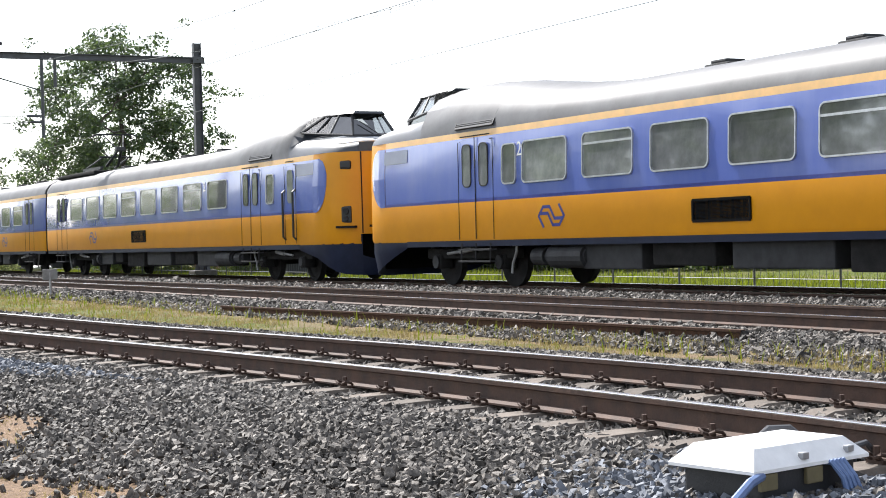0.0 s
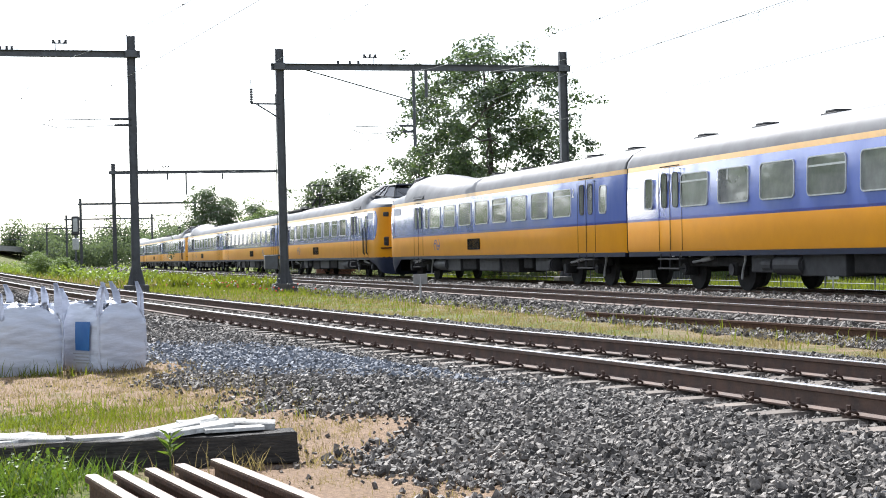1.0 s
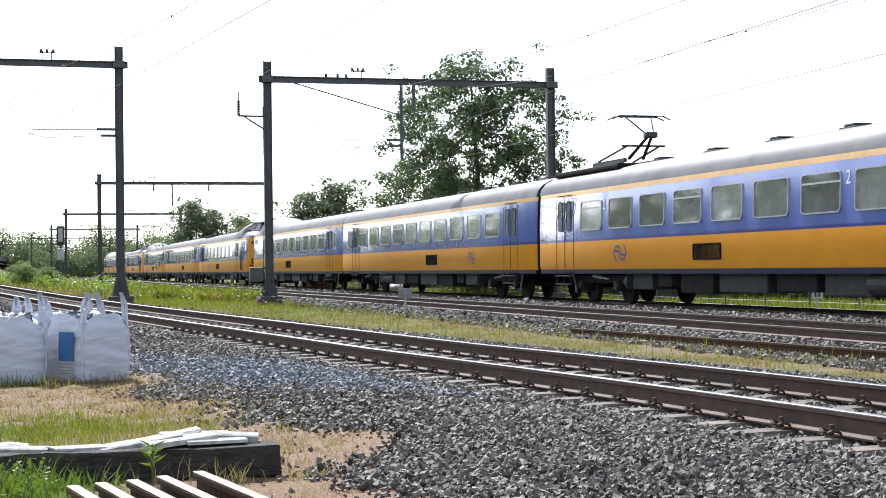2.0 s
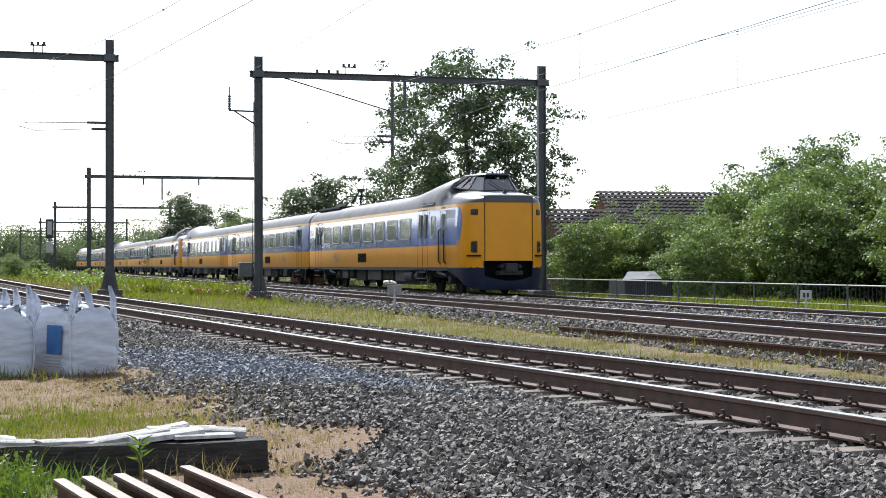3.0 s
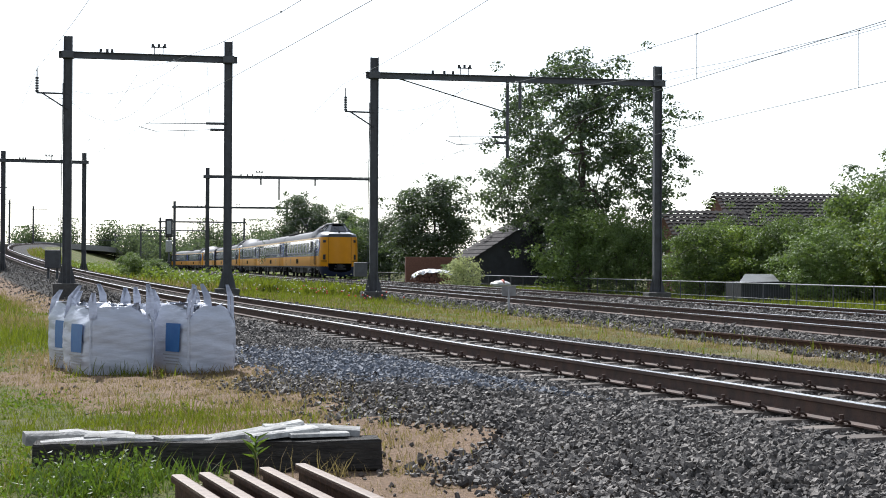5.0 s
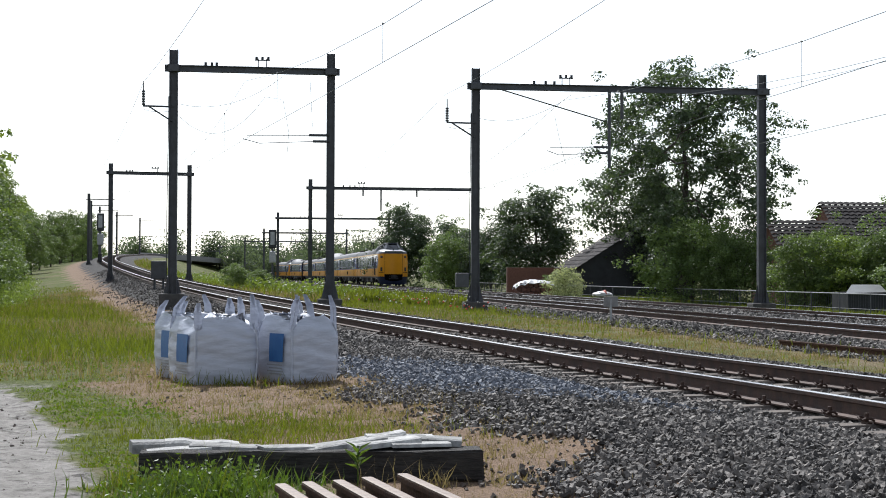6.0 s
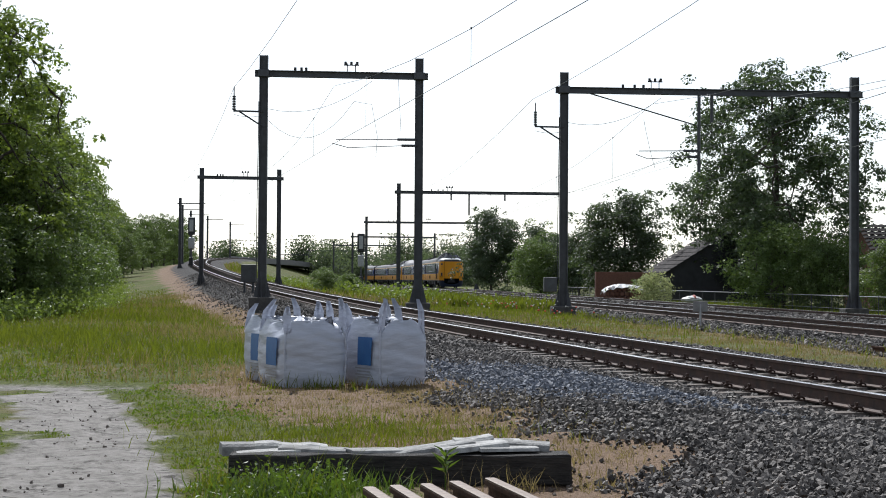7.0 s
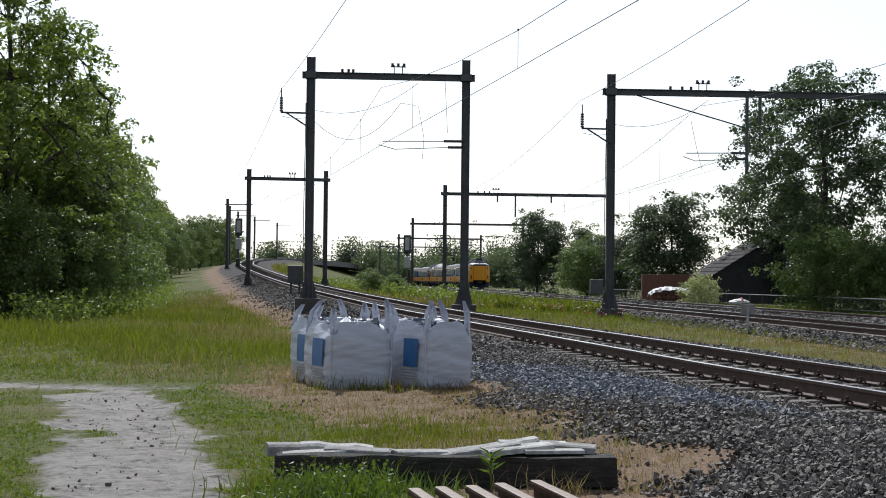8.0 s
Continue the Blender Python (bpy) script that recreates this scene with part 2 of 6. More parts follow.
def hermite(ks, vs, y):
    i = min(max(int(np.searchsorted(ks, y)) - 1, 0), len(ks) - 2)
    def sl(j):
        if j == 0 or j == len(ks) - 1:
            k = min(j, len(ks) - 2)
            return (vs[k + 1] - vs[k]) / (ks[k + 1] - ks[k])
        return (vs[j + 1] - vs[j - 1]) / (ks[j + 1] - ks[j - 1])
    d = ks[i + 1] - ks[i]
    t = (y - ks[i]) / d
    return ((2 * t**3 - 3 * t**2 + 1) * vs[i] + (t**3 - 2 * t**2 + t) * d * sl(i) + (3 * t**2 - 2 * t**3) * vs[i + 1] + (t**3 - t**2) * d * sl(i + 1))


def branch_at(y, off=0.0):
    """Point of the single branch line at y; off: metres to its right."""
    x, z = hermite(YK, XK, y), hermite(YK, ZK, y)
    h = math.atan2(hermite(YK, XK, y + 0.5) - hermite(YK, XK, y - 0.5), 1.0)
    return x + math.cos(h) * off, y - math.sin(h) * off, z, h


BY = np.arange(-60, 421, 1.0)
BX = np.array([hermite(YK, XK, v) for v in BY])
BZ = np.array([hermite(YK, ZK, v) for v in BY])


def ground_z(x, y):
    """Height of the ground at arrays x, y."""
    d = np.abs(x - np.interp(y, BY, BX)) * 0.985
    bz = np.interp(y, BY, BZ) - 0.215
    side = np.where(x < np.interp(y, BY, BX), 1, 0)
    fall = np.where(side == 1, np.interp(d, [0, 1.9, 3.6, 40], [0, 0, 1, 1]), np.interp(d, [0, 1.9, 3.2, 40], [0, 0, 0.6, 0.6]))
    low = np.where(side == 1, 0.0, 0.14)
    rise = np.maximum(bz - 0.1, 0)
    z1 = np.where(fall < 1, bz * (1 - fall) + low * fall, low)
    z2 = bz - np.where(side == 1, np.minimum(np.maximum(d - 1.9, 0), 1.1) * 0.45 + np.maximum(d - 3.0, 0) * 0.11, np.maximum(d - 1.9, 0) * 0.42)
    s = (y - 1.0) / math.cos(PHI)
    mx = main_x(y)
    md = np.minimum(np.abs(x - (mx + TRAIN_OFF)), np.abs(x - (mx + NEAR_MAIN_OFF)))
    mz = np.interp(md, [0, 1.8, 3.0, 5.0], [0.205, 0.205, 0.02, -0.6])
    mz = np.maximum(mz, np.interp(x - mx, [-1.55, -1.2, 0.2, 0.55], [-9.0, 0.34, 0.34, -9.0]))
    base = np.where(x > mx + 3, -0.05, np.maximum(low, 0))
    return np.maximum(np.maximum(np.where(d < 6, z1, base), np.where(rise > 0.15, z2, -9)), np.maximum(base, mz))


def ground_h(x, y):
    return float(ground_z(np.array([x]), np.array([y]))[0])


# ---- ground ----
def ground_material():
    """Meadow, dry verge, sandy track and darkened soil under ballast, mixed by place."""
    m = bpy.data.materials.new("ground")
    m.use_nodes = True
    nt = m.node_tree
    b = nt.nodes["Principled BSDF"]
    b.inputs["Roughness"].default_value, b.inputs["Specular IOR Level"].default_value = 0.95, 0.2
    tc = nt.nodes.new("ShaderNodeTexCoord")

    def noise_node(scale, detail=6):
        n = nt.nodes.new("ShaderNodeTexNoise")
        n.inputs["Scale"].default_value, n.inputs["Detail"].default_value, n.inputs["Roughness"].default_value = scale, detail, 0.7
        nt.links.new(tc.outputs["Object"], n.inputs["Vector"])
        return n

    def ramp(src, p0, c0, p1, c1):
        r = nt.nodes.new("ShaderNodeValToRGB")
        r.color_ramp.elements[0].position, r.color_ramp.elements[0].color = p0, (*c0, 1)
        r.color_ramp.elements[1].position, r.color_ramp.elements[1].color = p1, (*c1, 1)
        nt.links.new(src, r.inputs[0])
        return r

    def attr(name):
        a = nt.nodes.new("ShaderNodeAttribute")
        a.attribute_name = name
        return a.outputs["Fac"]

    def mix(f, a, c):
        x = nt.nodes.new("ShaderNodeMix")
        x.data_type = 'RGBA'
        nt.links.new(f, x.inputs[0])
        nt.links.new(a, x.inputs[6])
        nt.links.new(c, x.inputs[7])
        return x.outputs[2]

    def edged(a, n, lo=0.35, hi=0.65):
        ad = nt.nodes.new("ShaderNodeMath")
        ad.operation = 'MULTIPLY_ADD'
        nt.links.new(n.outputs["Fac"], ad.inputs[0])
        ad.inputs[1].default_value = 0.9
        nt.links.new(a, ad.inputs[2])
        mr = nt.nodes.new("ShaderNodeMapRange")
        mr.inputs["From Min"].default_value, mr.inputs["From Max"].default_value = lo + 0.45, hi + 0.45
        nt.links.new(ad.outputs[0], mr.inputs["Value"])
        return mr.outputs[0]

    big, mid, fine, turf = noise_node(0.35), noise_node(2.5), noise_node(30), noise_node(11.0, 10)
    green = ramp(turf.outputs["Fac"], 0.36, (0.022, 0.034, 0.005), 0.64, (0.115, 0.135, 0.016))
    dry = ramp(fine.outputs["Fac"], 0.3, (0.090, 0.060, 0.039), 0.7, (0.28, 0.19, 0.124))
    grit = noise_node(7.0, 8)
    sand = ramp(grit.outputs["Fac"], 0.3, (0.17, 0.158, 0.142), 0.7, (0.34, 0.322, 0.295))
    # soil under ballast, colour darkened for the shade between the stones
    shaded_soil = ramp(fine.outputs["Fac"], 0.3, (0.02, 0.019, 0.018), 0.7, (0.07, 0.066, 0.062))
    straw = ramp(fine.outputs["Fac"], 0.3, (0.085, 0.075, 0.03), 0.7, (0.16, 0.135, 0.06))
    patch = ramp(big.outputs["Fac"], 0.48, (0, 0, 0), 0.62, (1, 1, 1))
    col = mix(patch.outputs[0], green.outputs[0], straw.outputs[0])
    col = mix(edged(attr("dry"), mid), col, dry.outputs[0])
    rut = ramp(mid.outputs["Fac"], 0.40, (0.06, 0.054, 0.047), 0.60, (0.31, 0.293, 0.265))
    worn = ramp(turf.outputs["Fac"], 0.45, (0, 0, 0), 0.6, (1, 1, 1))
    earth = mix(worn.outputs[0], sand.outputs[0], rut.outputs[0])
    col = mix(edged(attr("sand"), turf, 0.3, 0.5), col, earth)
    col = mix(edged(attr("gravel"), fine), col, shaded_soil.outputs[0])
    nt.links.new(col, b.inputs["Base Color"])
    bp = nt.nodes.new("ShaderNodeBump")
    bp.inputs["Strength"].default_value, bp.inputs["Distance"].default_value = 0.6, 0.05
    nt.links.new(fine.outputs["Fac"], bp.inputs["Height"])
    nt.links.new(bp.outputs[0], b.inputs["Normal"])
    M["ground"] = m


def zones(x, y):
    """How dry, sandy and gravelly the ground is."""
    bd = np.interp(y, BY, BX) - x
    mx = main_x(y)
    wig = 0.35 * np.sin(y * 0.9) + 0.2 * np.sin(y * 2.3 + x)
    edge = np.interp(y, [8, 20, 25, 40, 90], [4.2, 4.2, 3.8, 3.8, 4.2])
    dry = np.where((bd > 2.0) & (bd < edge - wig * 0.8), 1.0, np.exp(-((bd - edge + wig * 0.8) / np.interp(y, [18, 26, 45], [1.2, 0.6, 0.45]))**2))
    dry = np.maximum(dry, 0.75 * np.exp(-((bd - 5.6 + wig) / 0.9)**2) * (np.abs(y - 19.5) < 5))
    dry = np.maximum(dry, 0.55 * np.exp(-((mx - 5.4 - x) / 1.5)**2) * np.interp(y, [34, 60], [1, 0.7]))
    path_x = np.interp(y, [0, 8, 10, 13.5, 17, 19, 22, 60], [-0.9, -1.6, -1.95, -2.65, -3.5, -4.1, -6.5, -30])
    ragged = 0.07 * np.sin(y * 2.3 + x) + 0.06 * np.sin(y * 5.1 + x * 4) + 0.06 * np.sin(y * 9.7 - x * 3)
    isle = np.clip(1.6 * np.sin(x * 3.1 + np.sin(y * 1.9) * 1.5) * np.sin(y * 1.5 + x) - 0.55, 0, 1) * (x < path_x - 0.1)
    sand = np.interp(np.abs(x - path_x) + ragged, [0.35, 0.75], [1, 0]) * (1 - isle) * np.interp(y, [18.5, 20.5], [1, 0])
    sand = np.maximum(sand, np.exp(-((y - 19.6) / 0.8)**2) * (x < -3.0) * np.interp(x, [-5.5, -3.0], [0.55, 0.4]))
    grav = np.interp(bd, [-3.4, -2.9, 2.7, 3.05], [0, 1, 1, 0])
    grav = np.maximum(grav, ((x > mx - 4.6) & (x < mx + 3.6)).astype(float))
    return dry, sand, grav


def build_ground():
    ground_material()
    xs = np.concatenate([np.linspace(-2500, -80, 14), np.linspace(-75, -12, 60), np.linspace(-11.5, 24, 150), np.linspace(25, 90, 50), np.linspace(100, 2500, 14)])
    ys = np.concatenate([np.linspace(-600, -20, 14), np.linspace(-15, 50, 190), np.linspace(51, 180, 130), np.linspace(183, 430, 80), np.linspace(450, 4000, 20)])
    X, Y = np.meshgrid(xs, ys)
    Z = ground_z(X.ravel(), Y.ravel()).reshape(X.shape)
    far = (Y > 425)
    Z = np.where(far, 0.0, Z)
    rng = np.random.default_rng(3)
    Z = Z + rng.normal(0, 0.012, Z.shape) * (np.hypot(X, Y) < 60) * np.where(zones(X.ravel(), Y.ravel())[2].reshape(X.shape) > 0.2, 0.0, 1.0)
    n, k = len(ys), len(xs)
    verts = np.stack([X.ravel(), Y.ravel(), Z.ravel()], 1)
    i = np.arange((n - 1) * (k - 1))
    r, c = i // (k - 1), i % (k - 1)
    a = r * k + c
    faces = np.stack([a, a + 1, a + k + 1, a + k], 1)
    me = mesh_from("ground", verts.tolist(), faces.tolist(), ["ground"], smooth=True)
    for name, v in zip(("dry", "sand", "gravel"), zones(X.ravel(), Y.ravel())):
        at = me.attributes.new(name, 'FLOAT', 'POINT')
        at.data.foreach_set("value", v.astype(np.float32))
    tagged(new("ground", me), "flat meadow with dry verge and sandy track", "ground", kind="structure")


def ico():
    bm = bmesh.new()
    bmesh.ops.create_icosphere(bm, subdivisions=1, radius=1.0)
    v = np.array([p.co for p in bm.verts])
    f = np.array([[p.index for p in q.verts] for q in bm.faces])
    bm.free()
    return v, f


def block():
    """A rough block of twelve triangles."""
    v = np.array([(x, y, z) for x in (-0.75, 0.75) for y in (-0.75, 0.75) for z in (-0.75, 0.75)])
    v = v * np.array([(1.1, 0.8, 1.0), (0.75, 0.9, 0.85), (0.95, 1.1, 0.8), (0.8, 0.7, 1.0), (1.0, 1.05, 0.9), (0.7, 0.8, 0.8), (1.15, 0.85, 1.0), (0.9, 0.75, 0.9)])
    f = np.array([(0, 1, 3), (0, 3, 2), (4, 6, 7), (4, 7, 5), (0, 4, 5), (0, 5, 1), (2, 3, 7), (2, 7, 6), (0, 2, 6), (0, 6, 4), (1, 5, 7), (1, 7, 3)])
    return v, f


def shard():
    """A rough stone of eight triangles."""
    v = np.array([(1, 0, 0), (-1, 0, 0), (0, 1, 0), (0, -1, 0), (0.15, 0.1, 1), (-0.1, 0, -1)], dtype=float)
    f = np.array([(0, 2, 4), (2, 1, 4), (1, 3, 4), (3, 0, 4), (2, 0, 5), (1, 2, 5), (3, 1, 5), (0, 3, 5)])
    return v, f


def scatter_mesh(name, base_v, base_f, pts, rots, scales, mats, jitter=0.0, seed=1, idx=None):
    """One mesh of many turned and stretched copies of a small shape."""
    rng = np.random.default_rng(seed)
    n, k = len(pts), len(base_v)
    v = np.repeat(base_v[None], n, 0) * scales[:, None, :]
    if jitter:
        v = v * (1 + rng.uniform(-jitter, jitter, (n, k, 3)))
    v = np.einsum('nij,nkj->nki', rots, v) + pts[:, None, :]
    f = base_f[None] + (np.arange(n) * k)[:, None, None]
    me = bpy.data.meshes.new(name)
    nf, fw = n * base_f.shape[0], base_f.shape[1]
    me.vertices.add(n * k)
    me.vertices.foreach_set("co", v.astype(np.float32).ravel())
    me.loops.add(nf * fw)
    me.loops.foreach_set("vertex_index", f.astype(np.int32).ravel())
    me.polygons.add(nf)
    me.polygons.foreach_set("loop_start", np.arange(0, nf * fw, fw, dtype=np.int32))
    for m in mats:
        me.materials.append(M[m])
    if idx is not None:
        me.polygons.foreach_set("material_index", np.repeat(idx, base_f.shape[0]).astype(np.int32))
    me.update(calc_edges=True)
    me.polygons.foreach_set("use_smooth", np.zeros(nf, dtype=bool))
    me.validate()
    return me


def rand_rot(n, rng):
    q = rng.normal(size=(n, 4))
    q /= np.linalg.norm(q, axis=1)[:, None]
    w, x, y, z = q.T
    return np.stack([np.stack([1 - 2 * (y * y + z * z), 2 * (x * y - z * w), 2 * (x * z + y * w)], 1),
                     np.stack([2 * (x * y + z * w), 1 - 2 * (x * x + z * z), 2 * (y * z - x * w)], 1),
                     np.stack([2 * (x * z - y * w), 2 * (y * z + x * w), 1 - 2 * (x * x + y * y)], 1)], 1)


def build_ballast():
    rng = np.random.default_rng(7)
    v, f = block()
    # branch line: dense where the camera stands near
    for y0, y1, n, shape, size, label in ((5.0, 13.5, 84000, block(), 0.0170, "loose grey crushed-stone ballast beside the rusty branch track"),
                                          (13.5, 26, 64000, block(), 0.0180, "grey and bluish crushed-stone ballast along the branch track"),
                                          (26, 130, 30000, shard(), 0.030, "grey crushed-stone ballast of the far branch track")):
        v, f = shape
        y = y0 + (y1 - y0) * rng.random(n)**(1.0 if y1 < 100 else 2.0)
        off = rng.uniform(-4.1, 2.7, n)
        off = np.where(rng.random(n) < 0.22, rng.uniform(-2.4, 2.4, n), off)
        x = np.interp(y, BY, BX) + off
        z = ground_z(x, y)
        edge = -3.62 + 0.3 * np.sin(y * 1.7) + 0.25 * np.sin(y * 0.6 + 1) + np.interp(y, [10, 12.3, 20, 24], [0, 0.45, 0.52, 0.5])
        keep = off > edge - rng.exponential(0.16, n)
        s = np.minimum(rng.lognormal(math.log(size), 0.26, n), size * 1.6)
        sc = s[:, None] * rng.uniform(0.65, 1.3, (n, 3)) * np.array([1.35, 1.0, 0.72])
        bed = np.where(np.abs(off) < 1.12, -0.004, 0.010)          # sleepers stay clear of stones
        pts = np.stack([x, y, z + bed + s * rng.uniform(0.0, 0.9, n)], 1)
        fresh = ((y - 20.0 + (off + 2.6) * 3.0)**2 / 14 < rng.uniform(0.2, 1.2, n)) & (off < -1.5)
        fresh |= (np.hypot(x - 4.2, y - 5.8) < 1.3 * rng.uniform(0.5, 1.1, n)) & (rng.random(n) < 0.75)
        tagged(new("ballast", scatter_mesh("ballast", v, f, pts[keep], rand_rot(keep.sum(), rng), sc[keep], ["stone", "bluestone"], 0.30, 2, fresh[keep].astype(int))), label, "ballast", kind="stuff")
    # main line
    v, f = shard()
    yy = np.concatenate([rng.uniform(9, 30, 62000), rng.uniform(30, 50, 20000), rng.uniform(50, 120, 9000)])
    mo = rng.uniform(-5.6, 3.3, len(yy))
    mx = 14.757 + yy * math.tan(PHI) + 0.06 + mo
    zz = ground_z(mx, yy)
    s = rng.lognormal(math.log(0.024), 0.3, len(yy)) * np.interp(yy, [20, 45, 120], [1, 1.4, 2.4])
    sc = s[:, None] * rng.uniform(0.6, 1.25, (len(yy), 3))
    pts = np.stack([mx, yy, zz + s * rng.uniform(0, 0.8, len(yy))], 1)
    tagged(new("ballast", scatter_mesh("ballast", v, f, pts, rand_rot(len(yy), rng), sc, ["stone"], 0.5, 3)),
           "grey crushed-stone ballast under the double main line", "ballast", kind="stuff")


RAIL = [(-0.07, -0.16), (0.07, -0.16), (0.07, -0.148), (0.012, -0.125), (0.012, -0.045), (0.036, -0.035), (0.036, -0.008), (-0.036, -0.008), (-0.036, -0.035), (-0.012, -0.045), (-0.012, -0.125), (-0.07, -0.148)]
HEAD = [(-0.034, -0.012), (0.034, -0.012), (0.034, -0.003), (0.022, 0.0), (-0.022, 0.0), (-0.034, -0.003)]


def sleeper_mesh():
    """Concrete sleeper, lower in the middle, with sloping shoulders."""
    st = [(-1.28, 0.00), (-1.24, 0.03), (-1.0, 0.035), (-0.5, 0.035), (-0.3, -0.02), (0.3, -0.02), (0.5, 0.035), (1.0, 0.035), (1.24, 0.03), (1.28, 0.0)]
    v, f = [], []
    for x, t in st:
        v += [(x, -0.14, -0.18), (x, -0.135, t - 0.05), (x, -0.10, t), (x, 0.10, t), (x, 0.135, t - 0.05), (x, 0.14, -0.18)]
    for i in range(len(st) - 1):
        for k in range(5):
            a = i * 6 + k
            f.append((a, a + 6, a + 7, a + 1))
    f += [(0, 1, 2, 3, 4, 5), tuple(range(len(v) - 1, len(v) - 7, -1))]
    return mesh_from("sleeper", v, f, ["sleeper"])


def clip_mesh():
    """Rail fastening: bolt and a bent spring loop on each side of the foot."""
    bm = bmesh.new()
    for sgn in (-1, 1):
        box(bm, sgn * 0.085 - 0.03, sgn * 0.085 + 0.03, -0.055, 0.055, 0.035, 0.052)
        bmesh.ops.create_cone(bm, cap_ends=True, segments=6, radius1=0.019, radius2=0.017, depth=0.07, matrix=Matrix.Translation((sgn * 0.1, 0, 0.083)))
        for e in (-1, 1):
            tube(bm, [(sgn * 0.10, e * 0.02, 0.055), (sgn * 0.14, e * 0.03, 0.07), (sgn * 0.135, e * 0.065, 0.085), (sgn * 0.09, e * 0.07, 0.075), (sgn * 0.06, e * 0.05, 0.06)], 0.010, 5)
    me = bpy.data.meshes.new("fastening")
    bm.to_mesh(me)
    bm.free()
    me.materials.append(M["rust"])
    return me


def build_track(at, s0, s1, name, label, near0, near1, clips, step=0.6):
    """Two rails on concrete sleepers; sleepers near the camera are pieces of their own."""
    tr = thing(name, label, "railway track", "railway tracks", "structure")
    path = []
    s = s0
    while s <= s1:
        path.append(s)
        s += 1.0 if s < 60 else 4.0
    for side in (-0.7535, 0.7535):
        bm = bmesh.new()
        sweep(bm, [at(q, side) for q in path], RAIL)
        rail = part("rail", bm, "rust", tr)
        bm = bmesh.new()
        sweep(bm, [at(q, side) for q in path], HEAD)
        part("rail_head", bm, "railhead", rail, "worn shiny running surface")
    sm, cm = SLEEPER, CLIP
    v = np.array([p.co for p in sm.vertices])
    rest = []
    s = s0
    while s < s1:
        x, y, z, h = at(s)
        m = pose(x, y, z - 0.205, 0, 0, -math.degrees(h))
        if near0 <= s <= near1:
            sl = share("sleeper", sm, tr, m)
            if clips[0] <= s <= clips[1]:
                for side in (-0.7535, 0.7535):
                    share("fastening", cm, sl, pose(side, 0, 0))
        else:
            rest.append(m)
        s += step
    vs, fs = [], []
    for m in rest:
        o = len(vs)
        vs += [(m @ Vector(c))[:] for c in ((-1.28, -0.13, -0.15), (1.28, -0.13, -0.15), (1.28, 0.13, -0.15), (-1.28, 0.13, -0.15), (-1.27, -0.11, 0.03), (1.27, -0.11, 0.03), (1.27, 0.11, 0.03), (-1.27, 0.11, 0.03))]
        fs += [tuple(o + k for k in q) for q in ((4, 5, 6, 7), (0, 1, 5, 4), (1, 2, 6, 5), (2, 3, 7, 6), (3, 0, 4, 7))]
    far = new("far_sleepers", mesh_from("far_sleepers", vs, fs, ["sleeper"]))
    far.parent = tr
    far["kind"] = "stuff"


# ---- train ----
SIDE = [(1.37, 0.86), (1.40, 0.93), (1.40, 1.60), (1.40, 1.66), (1.395, 2.2), (1.36, 2.82), (1.345, 2.94)]
ROOF = [(1.345, 2.94), (1.30, 3.10), (1.16, 3.28), (0.90, 3.42), (0.5, 3.52), (0.0, 3.56)]


def loft(stations, prof_at, mats, pick, caps=True):
    """Skin through cross-sections; pick(i, k) gives the material index of a face."""
    rows = [prof_at(x) for x in stations]
    n = len(rows[0])
    v = [(x, y, z) for x, r in zip(stations, rows) for y, z in r]
    f, idx = [], []
    for i in range(len(stations) - 1):
        for k in range(n - 1):
            a = i * n + k
            f.append((a, a + n, a + n + 1, a + 1))
            idx.append(pick(i, k))
    if caps:
        f += [tuple(range(n)), tuple(range(len(v) - 1, len(v) - n - 1, -1))]
        idx += [pick(0, -1), pick(len(stations) - 2, -1)]
    me = mesh_from("skin", v, f, mats, idx)
    bm = bmesh.new()
    bm.from_mesh(me)
    bmesh.ops.recalc_face_normals(bm, faces=bm.faces)
    bm.to_mesh(me)
    bm.free()
    return me


def rounded(w, h, r, n=4):
    pts = []
    for cx, cz, a0 in ((w / 2 - r, h / 2 - r, 0), (-w / 2 + r, h / 2 - r, 90), (-w / 2 + r, -h / 2 + r, 180), (w / 2 - r, -h / 2 + r, 270)):
        for k in range(n + 1):
            a = radians(a0 + 90 * k / n)
            pts.append((cx + r * math.cos(a), cz + r * math.sin(a)))
    return pts


def pane_bm(w, h, r, depth=0.012):
    """A rounded plate in the xz plane, its face towards -y."""
    bm = bmesh.new()
    p = rounded(w, h, r)
    a = [bm.verts.new((x, -depth, z)) for x, z in p]
    b = [bm.verts.new((x, 0.01, z)) for x, z in p]
    bm.faces.new(a)
    for k in range(len(p)):
        bm.faces.new((a[k], b[k], b[(k + 1) % len(p)], a[(k + 1) % len(p)]))
    bmesh.ops.recalc_face_normals(bm, faces=bm.faces)
    return bm


def rim_bm(w, h, r, t=0.026, depth=0.022):
    bm = bmesh.new()
    o, i = rounded(w + 2 * t, h + 2 * t, r + t), rounded(w, h, r)
    n = len(o)
    O = [bm.verts.new((x, -depth, z)) for x, z in o]
    I = [bm.verts.new((x, -depth, z)) for x, z in i]
    O2 = [bm.verts.new((x, 0.01, z)) for x, z in o]
    I2 = [bm.verts.new((x, -0.006, z)) for x, z in i]
    for k in range(n):
        j = (k + 1) % n
        bm.faces.new((O[k], O[j], I[j], I[k]))
        bm.faces.new((O[k], O2[k], O2[j], O[j]))
        bm.faces.new((I[k], I[j], I2[j], I2[k]))
    bmesh.ops.recalc_face_normals(bm, faces=bm.faces)
    return bm


